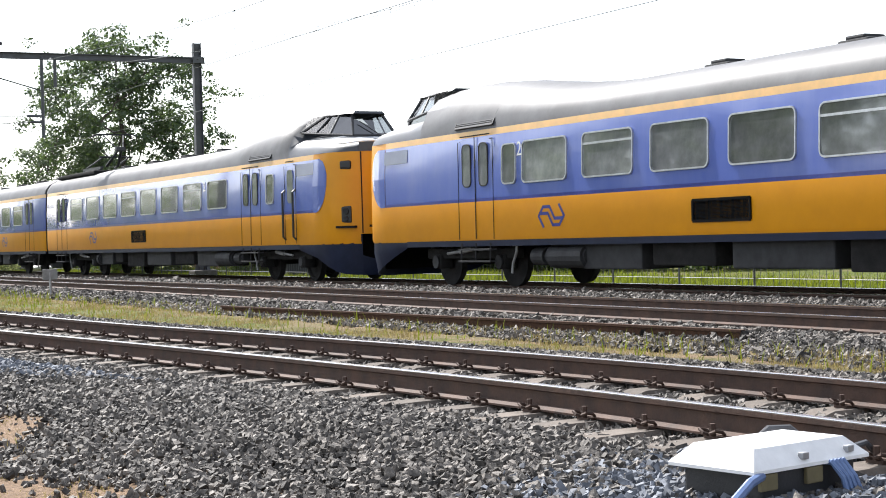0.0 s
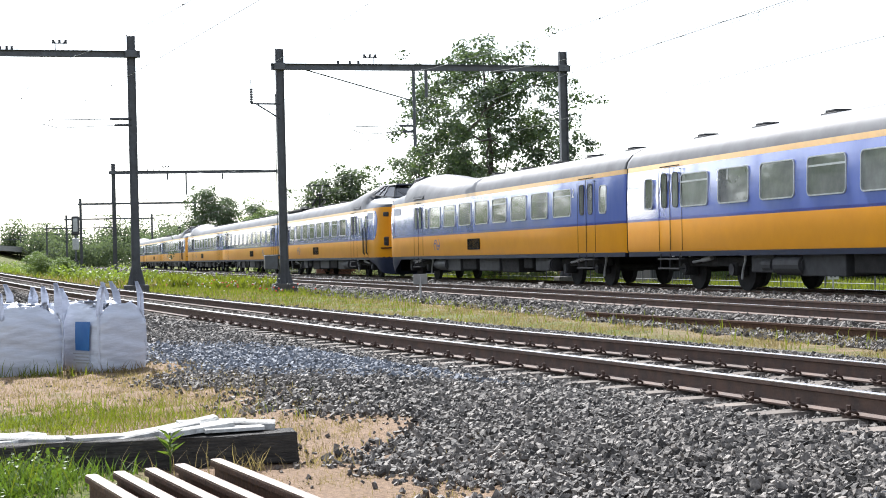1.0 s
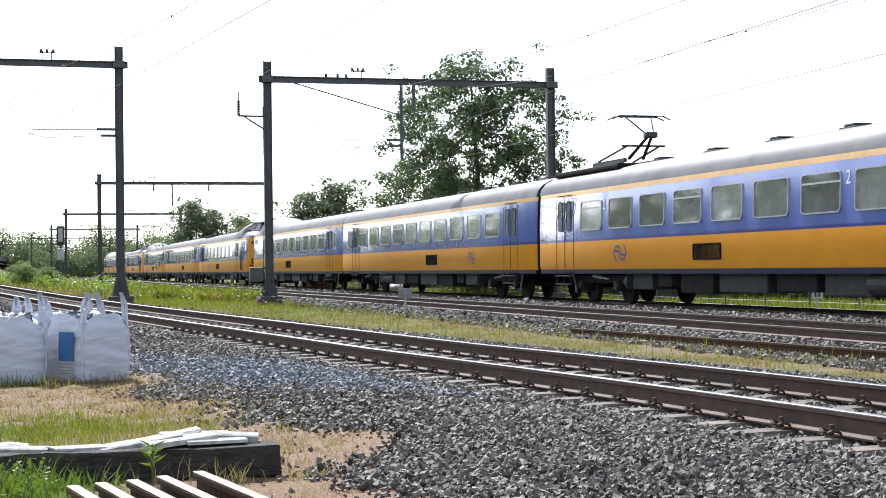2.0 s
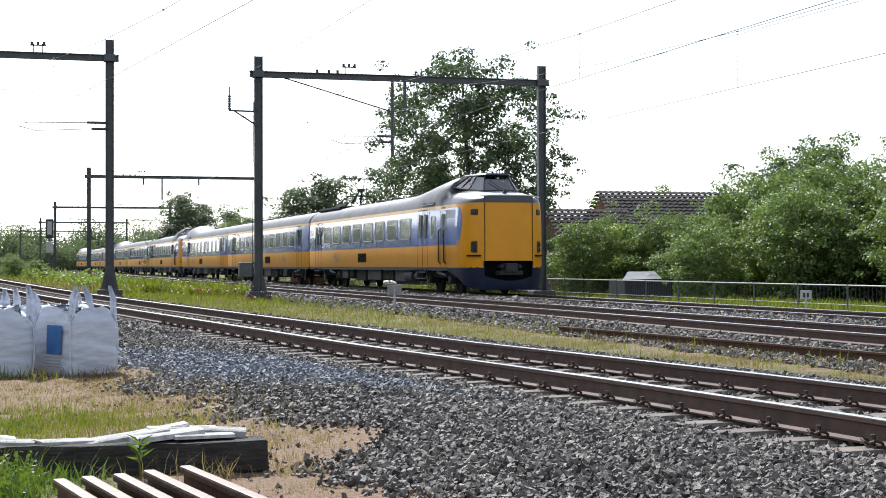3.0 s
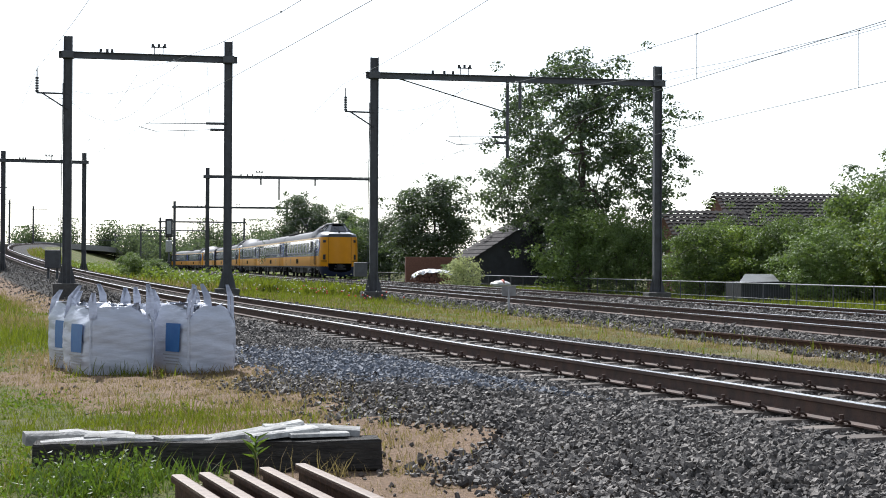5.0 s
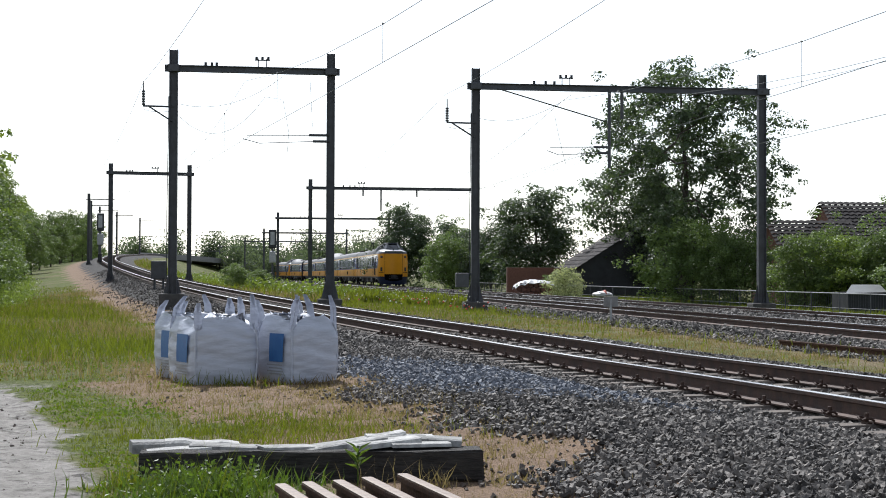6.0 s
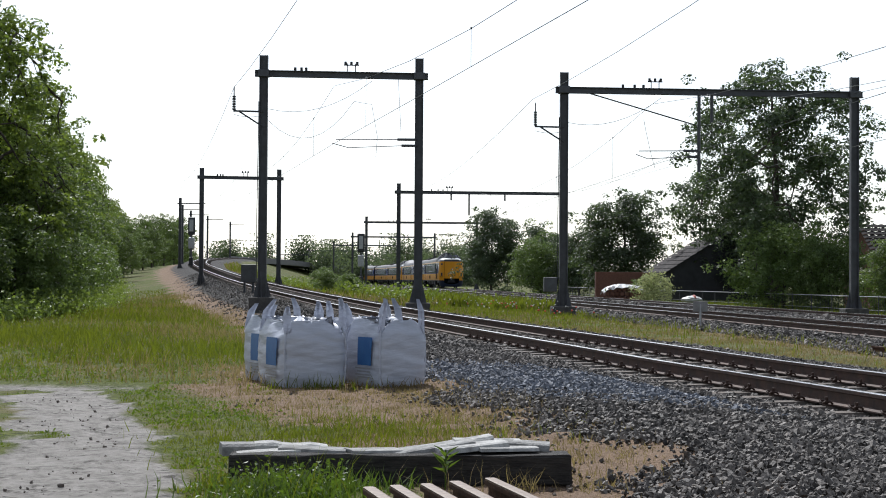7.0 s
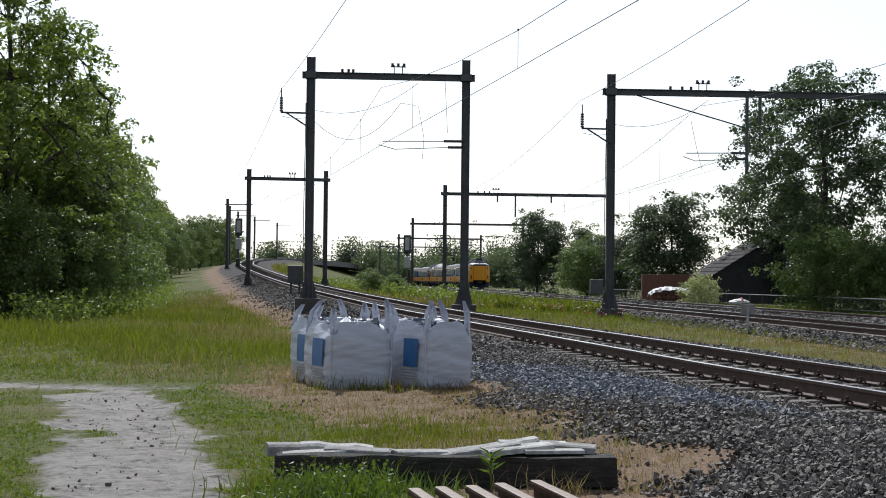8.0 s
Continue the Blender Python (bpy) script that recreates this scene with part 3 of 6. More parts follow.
def to_mesh(bm, name, material):
    me = bpy.data.meshes.new(name)
    bm.to_mesh(me)
    bm.free()
    me.materials.append(M[material])
    return me


def side_pose(x, z, side):
    """Pose of a plate on the wall; side -1 is the car's right wall (y < 0)."""
    zz = [q[1] for q in SIDE]
    y = float(np.interp(z, zz, [q[0] for q in SIDE]))
    lean = math.degrees(math.atan2(float(np.interp(z - 0.3, zz, [q[0] for q in SIDE])) - float(np.interp(z + 0.3, zz, [q[0] for q in SIDE])), 0.6))
    return pose(x, side * y, z, -lean, 0, 0) if side < 0 else Matrix.Translation((x, side * y, z)) @ pose(0, 0, 0, 0, 0, 0 if side < 0 else 180) @ pose(0, 0, 0, -lean)


def window(car, meshes, x, z, w, side, split):
    rim, glass, bar = meshes
    g = share("window", glass, car, side_pose(x, z, side))
    share("window_frame", rim, g, Matrix())
    if split:
        share("transom", bar, g, pose(0, -0.018, 0.19))


def bogie(car, x):
    """Two-axle bogie."""
    bg = share("bogie", BOGIE, car, pose(x, 0, 0))
    for dx in (-1.25, 1.25):
        for sy in (-0.76, 0.76):
            share("wheel", WHEEL, bg, pose(dx, sy, 0.46))
            share("axle_box_cover", AXLECAP, bg, pose(dx, sy * 1.5, 0.46))
    for sy in (-1, 1):
        share("damper", DAMPER, bg, pose(0.3, sy * 1.16, 0.66))
        share("sand_pipe", SANDPIPE, bg, pose(-1.85, sy * 1.12, 0.55))


def bogie_mesh():
    bm = bmesh.new()
    for sy in (-1.0, 1.0):
        box(bm, -1.75, 1.75, sy - 0.09, sy + 0.09, 0.52, 0.72, 0.03)
        for dx in (-1.25, 1.25):
            box(bm, dx - 0.17, dx + 0.17, sy - 0.14, sy + 0.14, 0.32, 0.60, 0.04)
            tube(bm, [(dx - 0.33, sy, 0.62), (dx - 0.33, sy, 0.92)], 0.09, 8)
            tube(bm, [(dx + 0.33, sy, 0.62), (dx + 0.33, sy, 0.92)], 0.09, 8)
        tube(bm, [(-0.3, sy * 1.1, 0.8), (0.55, sy * 1.1, 0.62)], 0.055, 8)
        box(bm, -0.35, 0.35, sy - 0.12, sy + 0.12, 0.62, 0.95, 0.04)
    box(bm, -0.3, 0.3, -1.0, 1.0, 0.5, 0.85)
    for dx in (-1.25, 1.25):
        tube(bm, [(dx, -0.75, 0.46), (dx, 0.75, 0.46)], 0.08, 8)
    return to_mesh(bm, "bogie", "under")


def wheel_mesh():
    bm = bmesh.new()
    prof = [(0.0, 0.06), (0.12, 0.07), (0.15, 0.02), (0.36, 0.02), (0.38, 0.065), (0.46, 0.065), (0.46, -0.05), (0.48, -0.065), (0.36, -0.065), (0.0, -0.06)]
    rings = [[bm.verts.new((r * math.cos(a * math.tau / 20), -o, r * math.sin(a * math.tau / 20))) for a in range(20)] for r, o in prof[1:-1]]
    for q0, q1 in zip(rings, rings[1:]):
        for k in range(20):
            bm.faces.new((q0[k], q0[(k + 1) % 20], q1[(k + 1) % 20], q1[k]))
    bm.faces.new(rings[0])
    bm.faces.new(rings[-1][::-1])
    bmesh.ops.recalc_face_normals(bm, faces=bm.faces)
    return to_mesh(bm, "wheel", "under")


def emblem_mesh():
    """A plain double-arrow shape."""
    bm = bmesh.new()
    L = [[(-0.34, -0.25), (-0.54, 0.0), (-0.34, 0.21), (-0.06, 0.21), (0.14, -0.06), (0.50, -0.06)], [(0.34, 0.25), (0.54, 0.0), (0.34, -0.21), (0.06, -0.21), (-0.14, 0.06), (-0.50, 0.06)]]
    for pl in L:
        for (x0, z0), (x1, z1) in zip(pl, pl[1:]):
            d = Vector((x1 - x0, 0, z1 - z0))
            n = Vector((-d.z, 0, d.x)).normalized() * 0.036
            d = d.normalized() * 0.02
            a, b = Vector((x0, -0.006, z0)) - d, Vector((x1, -0.006, z1)) + d
            bm.faces.new([bm.verts.new(p) for p in (a - n, b - n, b + n, a + n)])
    bmesh.ops.recalc_face_normals(bm, faces=bm.faces)
    return to_mesh(bm, "emblem", "navy")


def digit(text):
    cu = bpy.data.curves.new("digit", 'FONT')
    cu.body, cu.size, cu.extrude = text, 0.36, 0.002
    cu.align_x = 'CENTER'
    ob = bpy.data.objects.new("digit", cu)
    scene.collection.objects.link(ob)
    me = bpy.data.meshes.new_from_object(ob.evaluated_get(bpy.context.evaluated_depsgraph_get()))
    bpy.data.objects.remove(ob)
    me.materials.clear()
    me.materials.append(M["white"])
    return me


def rail_car(label, length, cab, wins, doors, small, digits, panto=False, panel=None, emblem=None, boxes=()):
    """A railcar along x from its inner end at 0; cab: driving cab at the far end. Rails at z 0."""
    car = thing("railcar", label, "train car", "railcars of the train")
    L = length
    if cab:
        ends = [0.0, 0.12, 6.0, 12.0, 18.0, L - 1.6, L - 0.95, L - 0.7, L - 0.5, L - 0.34, L - 0.25]
        narrow = lambda x: float(np.interp(x, [L - 1.3, L - 0.95, L - 0.7, L - 0.5, L - 0.34, L - 0.25], [1.0, 0.975, 0.915, 0.82, 0.70, 0.60]))
    else:
        ends = [0.0, 0.12, 6.0, 12.0, 18.0, L - 0.12, L]
        narrow = lambda x: 1.0
    tuck = lambda x: 0.97 if (x == 0.0 or (x == L and not cab)) else narrow(x)
    for sgn in (-1, 1):
        def prof(x):
            return [(sgn * y * tuck(x), z) for y, z in SIDE]

        def pick(i, k):
            if cab and i >= len(ends) - 5:
                return 0
            if cab and i == len(ends) - 6:
                return 0
            return [0, 0, 2, 1, 1, 3][k]
        body = new("body_side", loft(ends, prof, ["yellow", "blue", "navy", "stripe"], pick, caps=False))
        body.parent = car
        body.data.polygons.foreach_set("use_smooth", np.ones(len(body.data.polygons), dtype=bool))
        if cab:
            # rounded blue end of the livery band and the grey brow
            bm = bmesh.new()
            zz = [q[1] for q in SIDE]
            yy = lambda x, z: sgn * (float(np.interp(z, zz, [q[0] for q in SIDE])) * narrow(x) + 0.006)
            bands = [1.60, 1.66, 1.8, 1.97, 2.2, 2.45, 2.62, 2.75, 2.82]
            xe = [L - 1.4, L - 1.24, L - 1.08, L - 0.98, L - 0.92, L - 0.92, L - 0.98, L - 1.09, L - 1.25]
            rows = []
            for zb, xr in zip(bands, xe):
                rows.append([bm.verts.new((x, yy(x, zb), zb)) for x in np.linspace(L - 1.6, xr, 8)])
            for r0, r1 in zip(rows, rows[1:]):
                for k in range(7):
                    bm.faces.new((r0[k], r0[k + 1], r1[k + 1], r1[k]))
            bmesh.ops.recalc_face_normals(bm, faces=bm.faces)
            part("livery_band", bm, "blue", car)
    # end walls
    bm = bmesh.new()
    pr = [(-y * 0.97, z) for y, z in SIDE] + [(-y, z) for y, z in ROOF[1:]] + [(y, z) for y, z in ROOF[::-1][1:]] + [(y * 0.97, z) for y, z in SIDE[::-1]]
    for x in ([0.0] if cab else [0.0, L]):
        bm.faces.new([bm.verts.new((x, y, z)) for y, z in pr])
    box(bm, -0.22, 0.0, -0.75, 0.75, 0.95, 3.05, 0.05)
    if not cab:
        box(bm, L, L + 0.22, -0.75, 0.75, 0.95, 3.05, 0.05)
    part("end_wall", bm, "black", car, "black end wall with corridor bellows")
    # roof; on a cab car it swells up to the raised driving cab, then drops to the ledge before the windscreen
    r_ends = [0.0, 0.15, 3, 6, 9, 12, 15, 16.6, 17.6, 18.6, 19.6, 20.4, L - 4.4, L - 3.16, L - 3.08, L - 2.6, L - 1.8, L - 1.4, L - 1.3, L - 0.95, L - 0.7, L - 0.5, L - 0.34, L - 0.25] if cab else [0.0, 0.15, 6, 12, 18, L - 0.15, L]
    LIFT = ([16.6, 17.6, 18.6, 19.6, 20.4, L - 4.4, L - 3.16, L - 3.08, L - 2.6, L - 1.8, L - 1.1, L - 0.95, L - 0.5, L - 0.25], [0, 0.04, 0.12, 0.23, 0.33, 0.43, 0.40, -0.02, -0.08, -0.14, -0.21, -0.25, -0.34, -0.38])

    def roof_prof(x):
        k = narrow(x) if cab else 1.0
        lift = float(np.interp(x, *LIFT)) if cab else 0.0
        half = [(y * k, z + lift * (max(z - 2.96, 0) / 0.60)**1.1) for y, z in ROOF]
        return [(-y, z) for y, z in half] + [(y, z) for y, z in half[::-1][1:]]
    # top faces of the hood before the cab are pale, outer faces dark grey
    roof = new("roof", loft(r_ends, roof_prof, ["roof", "cabgrey", "hood"], lambda i, k: (2 if i >= 16 and 2 <= k <= 7 else 1) if cab and i >= 13 else 0, caps=True))
    roof.parent = car
    for p in roof.data.polygons:
        p.use_smooth = len(p.vertices) == 4
    for x in np.arange(2.5, (16.5 if cab else L - 1), 3.1):
        share("roof_vent", VENT, roof, pose(x, 0, 3.55))
    if cab:
        # front face: flat bowed middle panel between the slanting corners
        bm = bmesh.new()
        half_w = [float(np.interp(z, [q[1] for q in SIDE], [q[0] for q in SIDE])) * 0.605 for z in (1.08, 1.6, 2.2, 2.82, 2.95)]
        rows = [[bm.verts.new((L - 0.25 + 0.22 * (1 - u * u), u * w, z)) for u in np.linspace(-1.0, 1.0, 11)] for z, w in zip((1.08, 1.6, 2.2, 2.82, 2.95), half_w)]
        for r0, r1 in zip(rows, rows[1:]):
            for k in range(10):
                bm.faces.new((r0[k], r0[k + 1], r1[k + 1], r1[k]))
        bmesh.ops.recalc_face_normals(bm, faces=bm.faces)
        face = part("front_face", bm, "yellow", car)
        for q in face.data.polygons:
            q.use_smooth = True
        bm = bmesh.new()
        for y in (-0.80, 0.80):
            box(bm, L - 0.25, L - 0.212, y - 0.010, y + 0.010, 1.1, 2.93)
        part("front_door_seam", bm, "under", face)
        bm = bmesh.new()
        rows = [[bm.verts.new((L - 0.25 + 0.24 * (1 - u * u), u * 0.83, z)) for u in np.linspace(-1.0, 1.0, 11)] for z in (2.94, 3.06, 3.16)]
        for r0, r1 in zip(rows, rows[1:]):
            for k in range(10):
                bm.faces.new((r0[k], r0[k + 1], r1[k + 1], r1[k]))
        back = [bm.verts.new((L - 0.28, u * 0.83, 3.17)) for u in np.linspace(-1.0, 1.0, 11)]
        for k in range(10):
            bm.faces.new((rows[2][k], rows[2][k + 1], back[k + 1], back[k]))
        bmesh.ops.recalc_face_normals(bm, faces=bm.faces)
        part("brow", bm, "cabgrey", car, "dark grey brow over the yellow front")
        for sg in (-1, 1):
            # lamps sit on the slanting corner
            corner = pose(L - 0.46, sg * 1.08, 0, 0, 0, sg * 52)
            bm = bmesh.new()
            box(bm, -0.05, 0.035, -0.13, 0.13, 1.33, 1.72, 0.045, corner)
            hl = part("headlight", bm, "boxblack", car, "dark headlight cluster")
            for zc, rr in ((1.60, 0.082), (1.43, 0.065)):
                bm = bmesh.new()
                bmesh.ops.create_cone(bm, cap_ends=True, segments=14, radius1=rr, radius2=rr * 0.85, depth=0.03, matrix=corner @ pose(0.045, 0, zc, 0, 90, 0))
                part("lens", bm, "undergrey", hl)
            bm = bmesh.new()
            box(bm, -0.05, 0.03, -0.14, 0.14, 2.54, 2.74, 0.05, corner)
            part("upper_light", bm, "boxblack", car)
            bm = bmesh.new()
            box(bm, -0.1, 0.09, -0.24, 0.24, 1.22, 1.27, 0.0, corner)
            part("step", bm, "under", car)
        # raised cab: slanted dark windscreen, clear side panes, flat lid over a hollow cab
        wl = [(L - 1.72, -0.86, 3.42), (L - 1.12, -0.55, 3.36), (L - 1.12, 0.55, 3.36), (L - 1.72, 0.86, 3.42)]
        wh = [(L - 1.80, -0.56, 3.88), (L - 1.52, -0.38, 3.88), (L - 1.52, 0.38, 3.88), (L - 1.80, 0.56, 3.88)]
        bm = bmesh.new()
        bl, bh = [bm.verts.new(q) for q in wl], [bm.verts.new(q) for q in wh]
        for k in range(3):
            bm.faces.new((bl[k], bl[k + 1], bh[k + 1], bh[k]))
        bmesh.ops.recalc_face_normals(bm, faces=bm.faces)
        cabw = part("windscreen", bm, "tintglass", car, "raised dark windscreen")
        for s in (-1, 1):
            q = [(L - 1.74, s * 0.86, 3.42), (L - 3.10, s * 0.97, 3.54), (L - 2.52, s * 0.60, 3.90), (L - 1.80, s * 0.56, 3.88)]
            bm = bmesh.new()
            bm.faces.new([bm.verts.new(p) for p in q])
            pane = part("side_pane", bm, "clearglass", car, "clear side pane of the raised cab")
            bm = bmesh.new()
            for p0, p1 in zip(q, q[1:] + q[:1]):
                tube(bm, [p0, p1], 0.03, 6)
            tube(bm, [(L - 2.42, s * 0.915, 3.48), (L - 2.18, s * 0.58, 3.89)], 0.022, 6)
            part("pane_frame", bm, "boxblack", pane)
            bm = bmesh.new()
            bm.faces.new([bm.verts.new(p) for p in ((L - 3.16, s * 1.03, 3.54), (L - 3.16, s * 0.66, 3.92), (L - 2.52, s * 0.62, 3.92), (L - 3.08, s * 0.985, 3.55))])
            bmesh.ops.solidify(bm, geom=bm.faces[:], thickness=0.02)
            part("hood_cheek", bm, "roof", car)
        bm = bmesh.new()
        for p0, p1 in ((wl[0], wh[0]), (wl[1], wh[1]), (wl[2], wh[2]), (wl[3], wh[3]), (wl[0], wl[1]), (wl[1], wl[2]), (wl[2], wl[3])):
            tube(bm, [p0, p1], 0.028, 6)
        tube(bm, [(L - 1.08, 0.1, 3.38), (L - 1.30, -0.3, 3.70)], 0.012, 5)
        part("windscreen_frame", bm, "boxblack", cabw)
        bm = bmesh.new()
        v = [bm.verts.new(p) for p in ((L - 3.25, -0.64, 3.91), (L - 1.76, -0.60, 3.89), (L - 1.38, -0.40, 3.89), (L - 1.38, 0.40, 3.89), (L - 1.76, 0.60, 3.89), (L - 3.25, 0.64, 3.91))]
        u = [bm.verts.new((p.co.x - 0.03, p.co.y * 0.88, p.co.z + 0.055)) for p in v]
        bm.faces.new(u)
        bm.faces.new(v[::-1])
        for k in range(6):
            bm.faces.new((v[k], v[(k + 1) % 6], u[(k + 1) % 6], u[k]))
        bmesh.ops.recalc_face_normals(bm, faces=bm.faces)
        part("cab_roof", bm, "cabgrey", car)
        bm = bmesh.new()
        tube(bm, [(L - 0.70, -1.19, 3.13), (L - 0.46, -1.06, 3.13), (L - 0.25, -0.83, 3.16)] + [(L - 0.25 + 0.24 * (1 - q * q), q * 0.83, 3.17) for q in np.linspace(-0.8, 0.8, 9)] + [(L - 0.25, 0.83, 3.16), (L - 0.46, 1.06, 3.13), (L - 0.70, 1.19, 3.13)], 0.018, 6)
        part("hood_edge", bm, "white", car, "white edge above the grey brow")
        bm = bmesh.new()
        tube(bm, [(L - 0.75, 0.0, 3.22), (L - 0.66, 0.0, 3.30), (L - 0.52, 0.0, 3.31)], 0.05, 8, 0.07)
        part("horn", bm, "undergrey", car)
        # plough skirt with a rounded lower lip
        bm = bmesh.new()
        secs = [(L - 2.5, 1.37, 0.74, 0.87), (L - 1.7, 1.36, 0.55, 0.90), (L - 1.15, 1.35, 0.36, 0.97), (L - 0.8, 1.29, 0.24, 1.04), (L - 0.55, 1.16, 0.18, 1.09), (L - 0.36, 0.98, 0.16, 1.11), (L - 0.25, 0.80, 0.16, 1.11)]
        for sgn in (-1, 1):
            r = [[bm.verts.new((x, sgn * w * (0.94 if z0 < 0.6 else 1.0), z0)), bm.verts.new((x + 0.01, sgn * (w + 0.004), (z0 + z1) / 2)), bm.verts.new((x, sgn * w, z1))] for x, w, z0, z1 in secs]
            for a, b in zip(r, r[1:]):
                bm.faces.new((a[0], b[0], b[1], a[1]))
                bm.faces.new((a[1], b[1], b[2], a[2]))
        lip = [[bm.verts.new((L - 0.25 + 0.24 * (1 - q * q) - (0.06 if zz < 0.2 else 0.0), q * 0.80, zz + (0.16 * q * q if zz > 0.4 else 0.0))) for q in np.linspace(-1, 1, 11)] for zz in (0.15, 0.28, 0.44)]
        for r0, r1 in zip(lip, lip[1:]):
            for k in range(10):
                bm.faces.new((r0[k], r0[k + 1], r1[k + 1], r1[k]))
        bmesh.ops.recalc_face_normals(bm, faces=bm.faces)
        skirt = part("plough_skirt", bm, "skirt", car)
        for q in skirt.data.polygons:
            q.use_smooth = True
        # solid near-black block painted as the shade behind the coupler
        bm = bmesh.new()
        box(bm, L - 0.75, L - 0.42, -0.86, 0.86, 0.3, 1.09)
        part("coupler_recess", bm, "recess", car)
        bm = bmesh.new()
        box(bm, L - 0.5, L + 0.16, -0.2, 0.2, 0.72, 1.0, 0.04)
        box(bm, L - 0.4, L + 0.04, -0.40, 0.40, 0.62, 0.76, 0.03)
        for y in (-0.3, 0.3):
            tube(bm, [(L - 0.4, y, 0.9), (L + 0.05, y, 0.9)], 0.06, 8)
        part("coupler", bm, "undergrey", car, "dark automatic coupler")
        for dx in (3.25, 2.63):
            bm = bmesh.new()
            tube(bm, [(L - dx, -1.40, 1.0), (L - dx, -1.47, 1.06), (L - dx, -1.47, 2.12), (L - dx, -1.39, 2.18)], 0.03, 6)
            part("grab_rail", bm, "boxblack", car)
        d = share("cab_door", CABDOOR, car, side_pose(L - 2.94, 1.88, -1))
        share("window", CABGLASS, d, pose(0, -0.006, 0.38))
        for side in (-1, 1):
            share("side_panel", SIDEPANEL, car, side_pose(L - 2.1, 2.62, side), "grey ventilation panel")
            share("roof_grille", GRILLE, car, Matrix.Translation((20.85, side * 1.265, 3.17)) @ pose(0, 0, 0, 0, 0, 0 if side < 0 else 180) @ pose(0, 0, 0, -28))
    # lower sill and underframe
    bm = bmesh.new()
    for sgn in (-1, 1):
        box(bm, 0.1, L - (2.5 if cab else 0.1), sgn * 1.345 - 0.03, sgn * 1.345 + 0.03, 0.76, 0.875)
    part("sill", bm, "skirt", car)
    bm = bmesh.new()
    box(bm, 0.2, L - 0.6, -1.2, 1.2, 0.86, 0.98)
    part("floor_frame", bm, "under", car)
    for x0, x1, z0, grey in boxes:
        for sgn in (-1, 1):
            bm = bmesh.new()
            box(bm, x0, x1, min(sgn * 0.35, sgn * 1.22), max(sgn * 0.35, sgn * 1.22), z0, 0.88, 0.03)
            part("equipment_box", bm, "undergrey" if grey else "under", car)
    for x0, x1, r in ((17.3, 18.5, 0.21), (18.6, 19.1, 0.16), (6.0, 6.3, 0.2)):
        for sgn in (-1, 1):
            bm = bmesh.new()
            bmesh.ops.create_cone(bm, cap_ends=True, segments=16, radius1=r, radius2=r, depth=x1 - x0, matrix=pose((x0 + x1) / 2, sgn * 1.12, 0.56, 0, 90, 0))
            bmesh.ops.bevel(bm, geom=[e for e in bm.edges if len(e.link_faces) == 2 and max(len(f.verts) for f in e.link_faces) > 4], offset=0.05, segments=2, affect='EDGES')
            part("air_tank", bm, "undergrey", car, "dark grey cylindrical air tank")
    bogie(car, 3.9)
    bogie(car, 21.6 if cab else L - 4.2)
    for side in (-1, 1):
        for x in doors:
            d = share("door", DOOR, car, side_pose(x, 1.87, side))
            for dx in (-0.32, 0.32):
                share("window", DOORGLASS, d, pose(dx, -0.008, 0.42))
                share("window_frame", DOORRIM, d, pose(dx, -0.008, 0.42))
            share("door_seam", SEAM, d, pose(0, -0.006, 0))
            share("footstep", STEP, car, pose(x, side * 1.38, 0.62, 0, 0, 0 if side < 0 else 180))
        for i, x in enumerate(wins):
            window(car, WIN, x, 2.255, 1.43, side, i % 3 == 0)
        for x in small:
            window(car, SMALL, x, 2.25, 0.5, side, False)
        for x, t in digits:
            share("digit", DIGIT[t], car, side_pose(x, 2.38, side) @ pose(0, -0.008, 0, 90))
        if panel:
            share("grille_panel", PANEL, car, side_pose(panel, 1.24, side), "black louvred panel")
        if emblem:
            share("emblem", EMBLEM, car, side_pose(emblem, 1.27, side) @ Matrix.Diagonal((0.76, 1, 0.76, 1)))
    if panto:
        bm = bmesh.new()
        for y in (-0.55, 0.55):
            box(bm, 2.2, 4.4, y - 0.05, y + 0.05, 3.62, 3.72)
            for x in (2.4, 4.2):
                tube(bm, [(x, y, 3.45), (x, y, 3.64)], 0.06, 8)
        for y in (-0.5, 0.5):
            tube(bm, [(2.4, y, 3.75), (4.3, y * 0.9, 4.04)], 0.03, 6)
        tube(bm, [(4.3, -0.6, 4.04), (4.3, 0.6, 4.04)], 0.03, 6)
        part("folded_pantograph", bm, "boxblack", car)
        bm = bmesh.new()
        tube(bm, [(3.8, -0.2, 3.75), (4.75, -0.05, 4.27)], 0.05, 6, 0.04)
        tube(bm, [(3.8, 0.2, 3.75), (4.75, 0.05, 4.27)], 0.05, 6, 0.04)
        box(bm, 4.65, 4.88, -0.16, 0.16, 4.21, 4.36, 0.03)
        tube(bm, [(4.75, -0.1, 4.3), (4.0, -0.35, 4.8)], 0.022, 6)
        tube(bm, [(4.75, 0.1, 4.3), (4.0, 0.35, 4.8)], 0.022, 6)
        for x in (3.82, 4.18):
            tube(bm, [(x, -0.80, 4.74), (x, -0.6, 4.83), (x, 0.6, 4.83), (x, 0.80, 4.74)], 0.02, 6)
        part("pantograph", bm, "boxblack", car, "raised black pantograph")
        bm = bmesh.new()
        box(bm, 0.3, 5.0, -1.0, 1.0, 3.42, 3.56, 0.05)
        part("roof_equipment", bm, "under", car)
    return car


